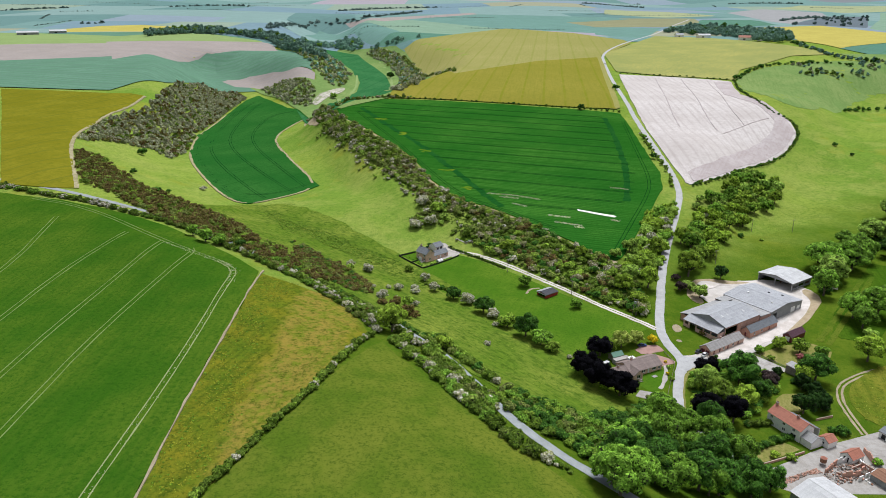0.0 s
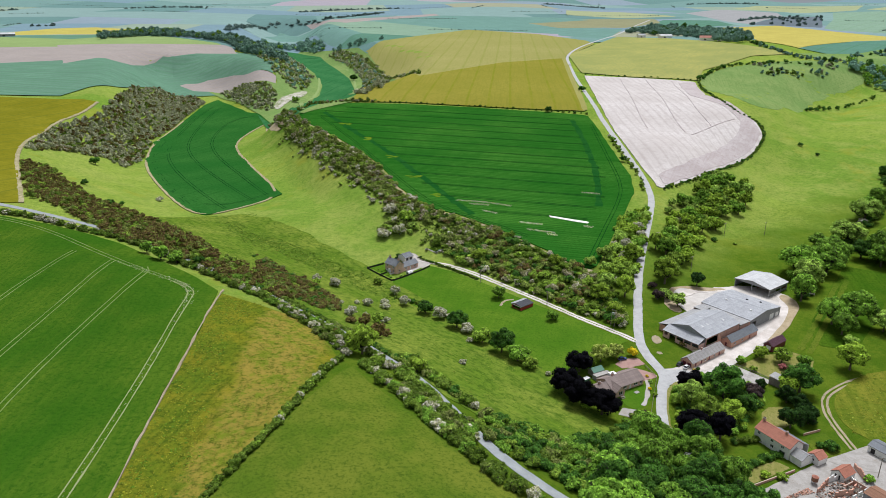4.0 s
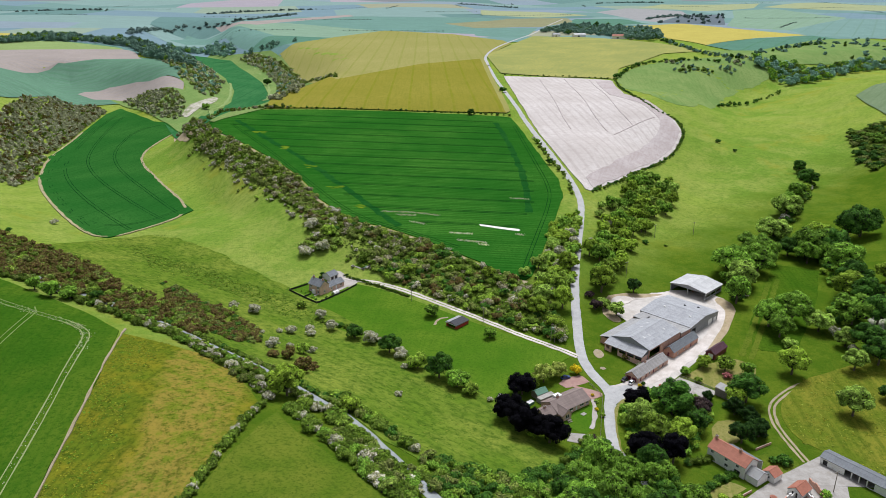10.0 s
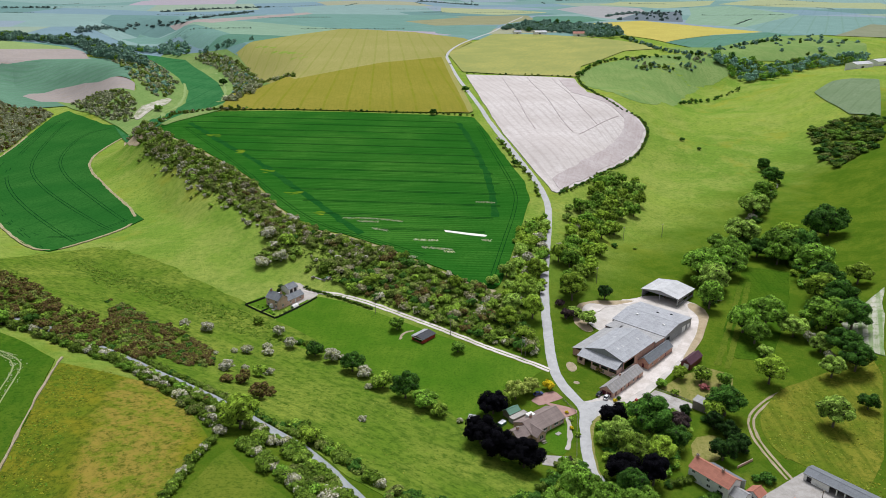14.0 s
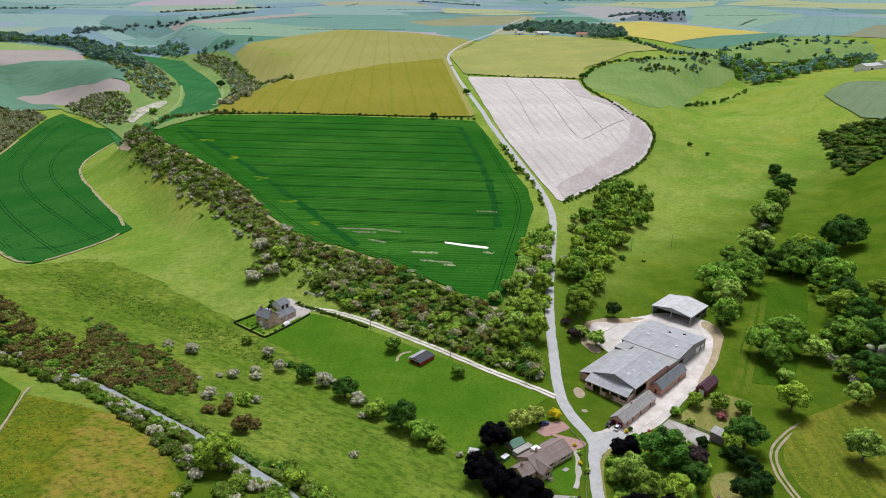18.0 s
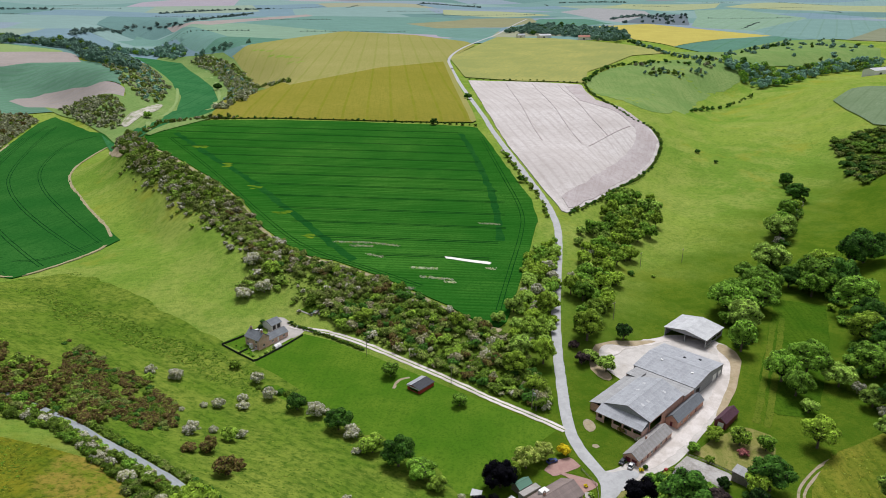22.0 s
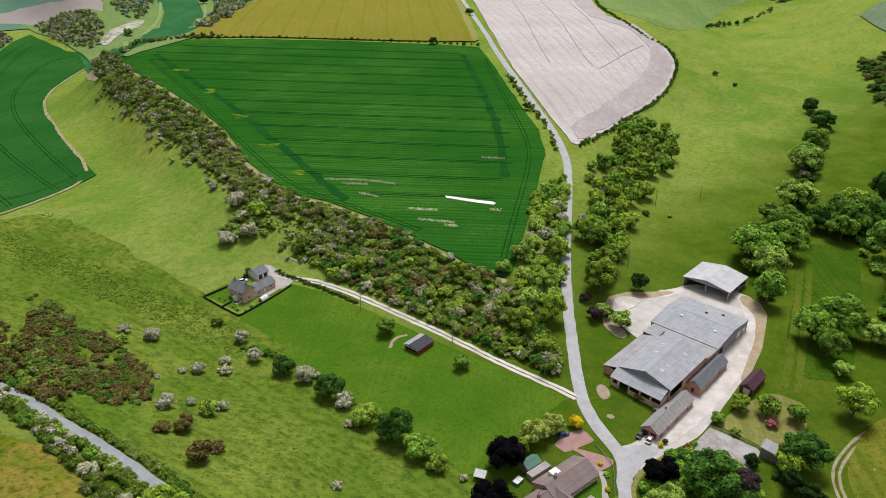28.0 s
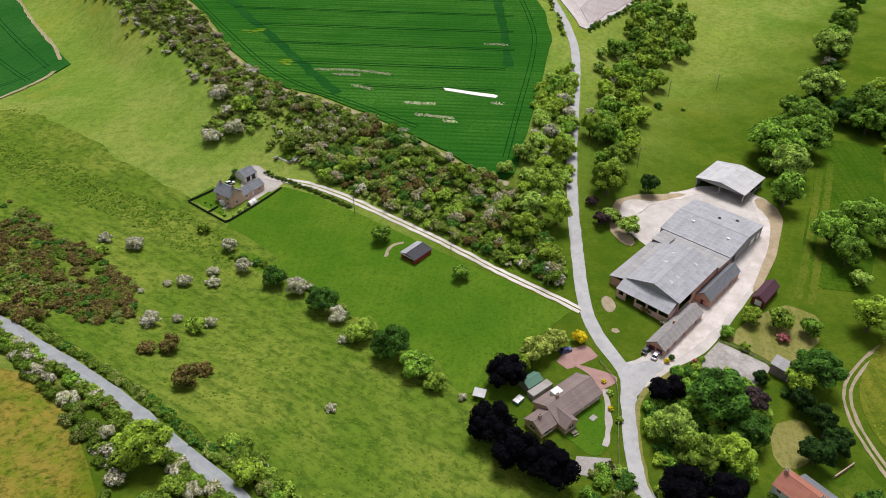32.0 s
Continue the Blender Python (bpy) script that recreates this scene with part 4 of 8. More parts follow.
F_HAZEL = [(2094, 3307), (2940, 3912), (3340, 3658), (2559, 2615), (2173, 2905)]
F_SORREL = [(638, 2028), (828, 2374), (983, 2334), (959, 2126), (795, 2037), (648, 1934)]
F_SEDGEHILL = [(1270, 1539), (1692, 1896), (1730, 1737), (1413, 1414)]
F_OLIVELOW = [(-64, 816), (-41, 1218), (-23, 1187), (15, 1012), (151, 1180), (262, 1245), (228, 1036), (192, 824), (181, 752), (155, 757), (70, 785), (-8, 808)]
SCRUB_GLADE = [(-52.7, 538.4), (-13.0, 476.7), (9.1, 461.0), (24.4, 442.8), (2.6, 438.1), (-10.3, 455.0), (-39.9, 498.2)]
F_BAREWEST = [(-865, 1411), (-798, 1441), (-674, 1472), (-513, 1550), (-428, 1581), (-339, 1447), (-463, 1392), (-560, 1217), (-649, 1165), (-702, 1138)]
F_STRIPWEST = [(-1050, 1722), (-944, 1712), (-728, 1649), (-530, 1602), (-430, 1588), (-513, 1550), (-674, 1472), (-798, 1441), (-865, 1411)]
UPLAND_WEST = [(-900, 1150), (-560, 885), (-420, 900), (-395, 1060), (-390, 1130), (-215, 1200), (-340, 1500), (-420, 1650), (-620, 1800), (-1000, 1720)]
HILLSIDE = [(-151.4, 504.2), (-113.8, 512.4), (-60, 445), (-25, 405), (8, 360), (36, 322), (58, 294), (62, 268), (72, 250), (84, 232), (88, 222), (60, 196), (26, 208), (15, 225), (2, 246), (-6, 260), (-30, 290), (-70, 326), (-130, 366), (-190, 400)]
FAR_BELTS = [[(-440, 2485), (-357, 2507), (-255, 2448), (-176, 2679), (-92, 2900)], [(-471, 1943), (-484, 2374), (-432, 2496)], [(674, 3657), (819, 3683), (924, 3445)], [(-1132, 3064), (-996, 3228), (-851, 3144)], [(1460, 3827), (1610, 3772), (1791, 3733)], [(-1643, 2761), (-1589, 2876), (-1503, 2966)], [(-430, 3032), (-219, 3331), (-16, 3286)], [(-993, 2038), (-955, 2065)], [(1046, 2308), (1263, 2536), (1330, 2444)]]

TREES = {
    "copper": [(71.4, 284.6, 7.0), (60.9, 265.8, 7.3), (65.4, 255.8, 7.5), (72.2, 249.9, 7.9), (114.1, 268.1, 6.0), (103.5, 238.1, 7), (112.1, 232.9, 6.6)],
    "pale": [(82.8, 291.8, 4.8), (90.2, 294.8, 4.2), (65.4, 269.7, 2.3)],
    "light": [(76.5, 288.5, 3.7), (66.7, 253.8, 2.2), (120.7, 244.6, 6.2), (154.2, 264.2, 4.9), (156.7, 292.9, 3.7), (191.1, 281.2, 7.1), (-20.4, 255.7, 6.5), (0.3, 250, 4), (138.7, 369.8, 8.9), (134.2, 429.8, 5.3), (126.4, 392.3, 6.2), (112.1, 355.2, 6.2), (97.5, 350.5, 6.6), (81.6, 390.4, 4.3), (101.4, 336, 5.3), (40.2, 410.5, 5), (371.8, 529.4, 5.7), (295.2, 411, 10.5), (262.7, 339.8, 9), (290.5, 346.9, 7.4)],
    "gold": [(98.4, 295.8, 2.8)],
    "dark": [(125.4, 261.2, 9.4), (129.5, 250.9, 6.1), (159.5, 264.7, 7.4), (39.5, 301.6, 6.5), (20.8, 328.6, 5.6), (337.6, 425.3, 11.7), (391.4, 554.7, 9.4), (217.2, 255.8, 4.5), (-103.2, 337.8, 3.2), (-97.2, 1309, 7.2), (145.7, 754.5, 4), (209.5, 875.1, 4.8), (175, 579.4, 3.2), (-272.9, 630, 4.6), (408.6, 590, 5.9), (296.1, 396.5, 10.7), (325.6, 421.7, 10.9), (272.6, 349.4, 9.2), (264.1, 328.6, 9.2), (253.8, 308.3, 8.6), (235.4, 291.8, 8.1), (275.7, 409.7, 7.3), (231.5, 279.5, 6.9)],
    "ash": [(109, 254.5, 6.3), (203.1, 301.2, 3.9), (218.5, 366.9, 9.4), (282.2, 434.4, 11.4), (323.5, 482.1, 10.3), (137.3, 345.4, 5.1), (133.3, 354.2, 3.9), (195.7, 249.2, 6.9), (229.9, 298.3, 5.7), (165.3, 433, 3.7), (111.8, 397.2, 5), (104.2, 362.7, 5.7), (101.4, 388.5, 3.7), (228.1, 314.6, 6.4), (219.4, 278.8, 5.9), (224.1, 371.7, 6.5)],
    "olive": [(111.2, 246.2, 6.7), (164.1, 288.5, 4.9), (114.2, 374.9, 6.5)],
    "plum": [(137.9, 261.2, 4), (129.9, 364.3, 2.6), (136.2, 354.1, 2.2), (128.9, 352.2, 3.6)],
    "yew": [(150.2, 257.4, 3.8), (151.6, 250.7, 4), (151.2, 242.5, 4.5), (142.6, 239.9, 5), (145.6, 269.2, 2.5), (157.4, 370.5, 4.6)],
    "green": [(145.7, 289.1, 2.7), (171.5, 283.5, 3.9), (207.1, 323.2, 8.2), (220.2, 324.9, 9.4), (206, 312.5, 6.8), (241.1, 387.4, 11), (222.8, 385.2, 11.3), (205.6, 349.7, 8), (356.3, 518.9, 7.7), (45.9, 363.9, 4.2), (69.4, 334.9, 3.7), (45.7, 293.6, 5.5), (288.6, 403.4, 13), (282.4, 369, 12), (246.4, 315.8, 10.9), (333.3, 494.1, 9.2), (-127.9, 340.7, 3.7), (-119.1, 333, 4.5), (-112, 333.3, 4), (-82, 323.2, 3), (-161.7, 1045.3, 5.8), (183.2, 641.1, 2.9), (145, 450.8, 4.8), (252.3, 409.2, 10.8), (229.8, 395.1, 8.6), (214.8, 376.3, 4.9), (279.8, 396.5, 8.4), (256.3, 399.1, 7.7)],
    "pink": [(162.1, 283.1, 2)],
}
BUSHES = {
    "blossom": [(12.9, 340, 4.2), (25.4, 322.5, 3.5), (26, 310.8, 1.9), (57, 281.1, 1.5), (-4.8, 355.6, 3.2), (-10, 370, 3.3), (-15.3, 354.9, 2.4), (-14.8, 347, 2.5), (-42.5, 371, 3.4), (-52.6, 375.7, 2.4), (-23.6, 347.1, 2.9), (-28.9, 346.1, 1.7), (-29.6, 319.4, 3.2), (-23.1, 322.6, 1.9), (-13.7, 320.5, 2.3), (19.8, 277.8, 1.8), (-36, 340.1, 1.3), (-40.8, 278.1, 2.6), (-30.2, 264.9, 2.3), (-25.8, 250.4, 2.4), (-50.8, 289.9, 2.2), (-57.8, 296.7, 1.7), (30.7, 169.5, 2.3), (-4.6, 222.1, 2.6), (4.3, 212, 3.1), (-10.6, 246.3, 2.4), (-35.2, 279.1, 2.2), (-41.8, 278.3, 2.2), (-42.2, 372.2, 2.9), (-189.5, 538.9, 3.1), (-98.1, 653.8, 3.2), (128.5, 297.3, 1.6), (101.6, 323.5, 2.7), (94.5, 372.3, 2.9), (-8.2, 451.6, 4.6), (-19.3, 449.6, 4.6), (-14.3, 478.9, 4.9), (-27.5, 501.8, 2.9), (153, 425.6, 2.6), (177.3, 462.5, 2.9), (180.4, 458.6, 3.2), (203.8, 497, 3.1), (283.3, 417.7, 3.1), (111.4, 370.5, 2.7), (128.5, 410.9, 3.9), (231.2, 307.9, 3.2), (229, 292.1, 2.8)],
    "olive": [(31.6, 311.2, 4.8), (50.3, 286.9, 3.6), (-19.7, 383.4, 2.8), (-17, 316.5, 3.4), (-14.6, 247, 3.1), (-65.1, 329.6, 1.7), (-51.6, 366, 2.5), (148.4, 282.5, 1.8), (-3.8, 465.7, 5.3), (211.8, 443.1, 1.4)],
    "dark": [(5.9, 346.1, 4.7), (-241.9, 537.2, 3.1), (-199.2, 475, 2.8), (-194.1, 480.4, 2.4), (381.5, 681.2, 2.9), (385.7, 656.3, 2.2), (150.9, 226.3, 2.7), (198.5, 444.5, 2.2)],
    "brown": [(-28.6, 303.6, 2.8), (-22.2, 304.3, 3.5), (-15.9, 286.8, 4), (-12.5, 292.9, 2.8), (124.6, 304.1, 1.7)],
    "ash": [(91.1, 247.9, 2.2), (183.4, 485.3, 3.7), (175.1, 468.8, 3.3)],
    "plum": [(89, 249.5, 1.9)],
}


# ---- builders ----
def mesh_object(name, verts, faces, mats, index=None, parent=None, smooth_faces=False):
    """One mesh from arrays: verts (n, 3), faces (m, 3 or 4)."""
    me = bpy.data.meshes.new(name)
    verts, faces = np.asarray(verts, np.float32), np.asarray(faces, np.int32)
    k = faces.shape[1]
    me.vertices.add(len(verts)), me.loops.add(faces.size), me.polygons.add(len(faces))
    me.vertices.foreach_set("co", verts.ravel())
    me.loops.foreach_set("vertex_index", faces.ravel())
    me.polygons.foreach_set("loop_start", np.arange(0, faces.size, k, dtype=np.int32))
    for m in mats:
        me.materials.append(m)
    if index is not None:
        me.polygons.foreach_set("material_index", np.asarray(index, np.int32))
    me.polygons.foreach_set("use_smooth", np.full(len(faces), smooth_faces))
    me.update(calc_edges=True)
    me.validate()
    ob = new(name, me)
    ob.parent = parent
    return ob


def part(name, bm, material, parent, label=""):
    me = bpy.data.meshes.new(name)
    bmesh.ops.recalc_face_normals(bm, faces=bm.faces)
    bm.to_mesh(me)
    bm.free()
    me.materials.append(material)
    ob = new(name, me)
    ob.parent = parent
    return tagged(ob, label)


def empty(name, m, label, category, group="", kind=""):
    ob = new(name)
    ob.matrix_world = m
    return tagged(ob, label, category, group, kind)


def resample(pts, step, closed=False, rounds=2):
    """A polyline with its corners cut (rounds times), at even steps."""
    p = np.array(pts, float)
    for _ in range(rounds):
        q = np.roll(p, -1, 0)
        if closed:
            p = np.stack([p * 0.75 + q * 0.25, p * 0.25 + q * 0.75], 1).reshape(-1, 2)
        else:
            a, b = p[:-1], p[1:]
            p = np.concatenate([p[:1], np.stack([a * 0.75 + b * 0.25, a * 0.25 + b * 0.75], 1).reshape(-1, 2), p[-1:]])
    if closed:
        p = np.concatenate([p, p[:1]])
    s = np.concatenate([[0], np.cumsum(np.hypot(*np.diff(p, axis=0).T))])
    k = max(4, int(s[-1] / step))
    t = np.linspace(0, s[-1], k + 1)[: k if closed else k + 1]
    return np.stack([np.interp(t, s, p[:, 0]), np.interp(t, s, p[:, 1])], 1)


def sheet(name, poly, step, lift, material, label, category="field", rounds=1, wobble=0.0, skirt=0.8):
    """A field or yard draped on the ground: its own surface, lift above it, with a standing edge."""
    edge = resample(poly, step, True, rounds)
    if wobble:
        edge = edge + np.array([[noise.noise((x * 0.08, y * 0.08, 3)), noise.noise((x * 0.08, y * 0.08, 9))] for x, y in edge]) * wobble
    lo, hi = edge.min(0), edge.max(0)
    gx, gy = np.meshgrid(np.arange(lo[0], hi[0], step), np.arange(lo[1], hi[1], step))
    gx, gy = gx.ravel() + 0.13 * step * np.sin(gy.ravel()), gy.ravel()
    ok = inside(edge, gx, gy)
    gx, gy = gx[ok], gy[ok]
    if len(gx):
        far = np.min(np.hypot(gx[:, None] - edge[None, :, 0], gy[:, None] - edge[None, :, 1]), 1) > step * 0.4
        gx, gy = gx[far], gy[far]
    n = len(edge)
    pts = np.concatenate([edge, np.stack([gx, gy], 1)])
    from mathutils.geometry import delaunay_2d_cdt
    v, _, f, _, _, _ = delaunay_2d_cdt([Vector(q) for q in pts], [(i, (i + 1) % n) for i in range(n)], [], 1, 1e-4)
    v = np.array([tuple(q) for q in v])
    z = height(v[:, 0], v[:, 1]) + lift
    tris = [tuple(q) for q in f if len(q) == 3]
    top = np.column_stack([v, z])
    rim, bot = top[:n] - np.array([0, 0, 0.004]), top[:n] - np.array([0, 0, skirt])
    m = len(top)
    for i in range(n):
        j = (i + 1) % n
        tris += [(m + i, m + n + i, m + n + j), (m + i, m + n + j, m + j)]
    ob = mesh_object(name, np.concatenate([top, rim, bot]), tris, [material], smooth_faces=True)
    return tagged(ob, label, category, kind="structure")


def ribbon(name, pts, width, lift, material, label, category, step=4.0, parent=None, crown=0.0, rounds=2, rough_edge=0.0, kind="structure"):
    """A strip draped along a line: road, track or tramline."""
    p = resample(pts, step, False, rounds)
    d = np.gradient(p, axis=0)
    d /= np.hypot(d[:, 0], d[:, 1])[:, None] + 1e-9
    nrm = np.stack([-d[:, 1], d[:, 0]], 1)
    rows = []
    for k, s in enumerate((-1, -0.5, 0, 0.5, 1)):
        jit = rough_edge * np.array([noise.noise((x * 0.35, y * 0.35, k)) for x, y in p]) if abs(s) == 1 else 0 * p[:, 0]
        q = p + nrm * (s * width / 2 + s * jit)[:, None] if abs(s) == 1 else p + nrm * (s * width / 2)
        rows.append(np.column_stack([q, height(q[:, 0], q[:, 1]) + lift + crown * (1 - s * s)]))
    zmid = rows[2][:, 2] - crown
    for k, s in enumerate((-1, -0.5, 0, 0.5, 1)):
        rows[k][:, 2] = np.maximum(rows[k][:, 2], zmid + crown * (1 - s * s) - 0.15)
    n = len(p)
    low = [rows[0] - [0, 0, lift + 0.5], rows[4] - [0, 0, lift + 0.5]]
    v = np.concatenate([low[0], *rows, low[1]])
    f = [(r * n + i, r * n + i + 1, (r + 1) * n + i + 1, (r + 1) * n + i) for r in range(6) for i in range(n - 1)]
    ob = mesh_object(name, v, f, [material], parent=parent)
    return tagged(ob, label, category, kind=kind) if parent is None else ob


# ---- plants ----
def leaf_cloud(rng, lobes, count, size, core=None):
    """Leaf clumps over the skins of overlapping lobes (x, y, z, r), round the closed twiggy cores of the first lobes,
    by default dark to stand in for inner shade: verts, triangles, number of leaf triangles.
    """
    L = np.array(lobes, float)
    pick = rng.choice(len(L), count, p=L[:, 3] ** 2 / (L[:, 3] ** 2).sum())
    d = rng.normal(size=(count, 3))
    d[:, 2] = np.abs(d[:, 2]) * 1.1 - 0.45 * (rng.random(count) < 0.45)
    d /= np.linalg.norm(d, axis=1)[:, None]
    c = L[pick, :3] + d * (L[pick, 3] * rng.uniform(0.84, 1.12, count))[:, None]
    nrm = d + rng.normal(size=(count, 3)) * 0.28 + [0, 0, 0.2]
    nrm /= np.linalg.norm(nrm, axis=1)[:, None]
    u = np.cross(nrm, rng.normal(size=(count, 3)))
    u /= np.linalg.norm(u, axis=1)[:, None]
    w = np.cross(nrm, u)
    s = size * rng.uniform(0.6, 1.35, count)[:, None]
    q = [c + u * s * 0.75, c - u * s * 0.5 + w * s * rng.uniform(0.4, 0.75, (count, 1)), c - u * s * 0.45 - w * s * rng.uniform(0.4, 0.75, (count, 1)) - nrm * s * 0.15]
    v = np.stack(q, 1).reshape(-1, 3)
    f = np.arange(3 * count).reshape(-1, 3)
    a = np.linspace(0, 2 * np.pi, 7)[:-1]
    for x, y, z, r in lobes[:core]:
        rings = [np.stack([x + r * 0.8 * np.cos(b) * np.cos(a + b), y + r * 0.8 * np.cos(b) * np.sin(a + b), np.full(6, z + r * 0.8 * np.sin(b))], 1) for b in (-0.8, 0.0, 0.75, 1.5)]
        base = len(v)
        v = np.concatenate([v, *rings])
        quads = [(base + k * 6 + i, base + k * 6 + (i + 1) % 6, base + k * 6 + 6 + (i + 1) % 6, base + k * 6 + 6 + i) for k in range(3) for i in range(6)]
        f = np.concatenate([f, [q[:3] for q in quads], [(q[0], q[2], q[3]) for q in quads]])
    return v, f, count


def crown_lobes(rng, n, squat=0.8, spread=0.6, r0=0.26, r1=0.46):
    """Lobes of a crown about 1 m in radius, its foot at z 0."""
    out = [(0, 0, 0.92 * squat, 0.6)]
    for i in range(n):
        a, b = i * 2.4 + rng.uniform(-0.5, 0.5), math.asin(rng.uniform(-0.3, 0.95))
        r = rng.uniform(r0, r1)
        k = spread * math.cos(b) * rng.uniform(0.85, 1.15)
        out.append((k * math.cos(a), k * math.sin(a), (0.92 + 0.72 * math.sin(b)) * squat, r))
    return out


rng = np.random.default_rng(11)
TREE_KINDS = [leaf_cloud(rng, crown_lobes(rng, 34, s, w, 0.16, 0.30), 6400, 0.066, 26) for s, w in ((1.0, 0.68), (0.95, 0.74), (1.1, 0.64), (0.9, 0.76), (1.05, 0.7))]
MID_KINDS = [leaf_cloud(rng, crown_lobes(rng, 22, s, w, 0.18, 0.34), 3000, 0.093, 18) for s, w in ((0.9, 0.66), (0.85, 0.72), (1.0, 0.62), (0.95, 0.7))]
SMALL_KINDS = [leaf_cloud(rng, crown_lobes(rng, 13, s, w, 0.2, 0.4), 1400, 0.13, 12) for s, w in ((0.8, 0.64), (0.72, 0.7), (0.9, 0.6), (0.76, 0.74))]
BUSH_KINDS = [leaf_cloud(rng, crown_lobes(rng, 6, s, w, 0.24, 0.45), 520, 0.172, 4) for s, w in ((0.72, 0.6), (0.66, 0.68), (0.8, 0.58), (0.7, 0.72))]
TUFT_KINDS = [leaf_cloud(rng, [(0, 0, 0.0, 0.75), (0.3, 0.2, 0.1, 0.5)], 18, 0.62, 0) for _ in range(4)]
WOOD_KINDS = [leaf_cloud(rng, crown_lobes(rng, 7, s, w, 0.25, 0.42), 260, 0.20, 3) for s, w in ((0.85, 0.6), (0.8, 0.66), (0.95, 0.56))]
FAR_KINDS = [leaf_cloud(rng, crown_lobes(rng, 4, s, w), 84, 0.44, 2) for s, w in ((0.8, 0.6), (0.75, 0.7), (0.85, 0.6))]


def trunk_mesh(rng):
    bm = bmesh.new()

    def limb(a, b, r0, r1):
        a, b = Vector(a), Vector(b)
        m = Matrix.Translation((a + b) / 2) @ (b - a).to_track_quat("Z", "Y").to_matrix().to_4x4()
        bmesh.ops.create_cone(bm, cap_ends=True, segments=7, radius1=r0, radius2=r1, depth=(b - a).length, matrix=m)
    limb((0, 0, -0.1), (0.02, 0.01, 0.45), 0.075, 0.055)
    limb((0.02, 0.01, 0.43), (0.0, 0.03, 1.1), 0.055, 0.02)
    for i in range(5):
        a = i * 1.3 + rng.uniform(-0.3, 0.3)
        limb((0.01, 0.01, 0.34 + 0.06 * i), (0.45 * math.cos(a), 0.45 * math.sin(a), 0.75 + 0.1 * i), 0.03, 0.012)
    me = bpy.data.meshes.new("trunk")
    bm.to_mesh(me)
    bm.free()
    me.materials.append(BARK)
    return me


TRUNKS = [trunk_mesh(rng) for _ in range(3)]
CROWNS = {}
# crowns not listed here get the dark core that paints in shade
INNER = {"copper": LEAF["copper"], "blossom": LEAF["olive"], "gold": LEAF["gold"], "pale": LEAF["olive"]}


def crown_mesh(kinds, tag, k, leaf):
    key = (tag, k, leaf)
    if key not in CROWNS:
        v, f, leaves = kinds[k]
        ob = mesh_object("crown", v, f, [LEAF[leaf], INNER.get(leaf, TWIG_SHADE)], np.arange(len(f)) >= leaves)
        CROWNS[key] = ob.data
        bpy.data.objects.remove(ob)
    return CROWNS[key]


WORDS = {"green": "green broadleaf tree in full summer leaf", "dark": "dark green sycamore with a dense round crown", "light": "light green lime tree with a full loose crown",
         "pale": "cream and green variegated maple beside the drive", "olive": "olive green tree with a sparse rounded crown", "ash": "grey green ash tree coming into leaf",
         "copper": "dark purple copper beech with a heavy crown", "plum": "dusky purple plum tree among green trees", "yew": "dark evergreen tree with a tight clipped crown",
         "gold": "bright golden yellow shrub beside the road", "pink": "small pink flowering tree in a garden", "blossom": "hawthorn bush white with blossom on grass", "brown": "patch of dry brown gorse on pasture", "scrub": "hawthorn scrub bush on the slope"}


def tree(x, y, r, leaf, small=False, tall=1.0):
    """A tree r metres in crown radius on the ground at x, y."""
    z = ground_z(x, y)
    is_bush = small
    th = empty("hawthorn_bush" if small and leaf == "blossom" else "bush" if small else "tree", pose(x, y, z), WORDS[leaf], "bush" if small else "tree", "bushes on the pasture" if small else "trees round the farm")
    kinds, tag = (SMALL_KINDS, "s") if r < 3.2 else (MID_KINDS, "m") if r < 5.6 else (TREE_KINDS, "t")
    k = random.randrange(len(kinds))
    c = new("crown", crown_mesh(kinds, tag, k, leaf))
    c.parent = th
    up = 0.0 if is_bush else 0.12 * r
    c.matrix_local = Matrix.Translation((0, 0, up - 0.12 * r)) @ pose(0, 0, 0, 0, 0, random.uniform(0, 360)) @ Matrix.Diagonal((r * random.uniform(0.92, 1.1), r * random.uniform(0.92, 1.1), r * tall * random.uniform(0.9, 1.1), 1))
    t = new("trunk", random.choice(TRUNKS))
    t.parent = th
    t.matrix_local = Matrix.Diagonal((r, r, r * tall, 1))
    return th


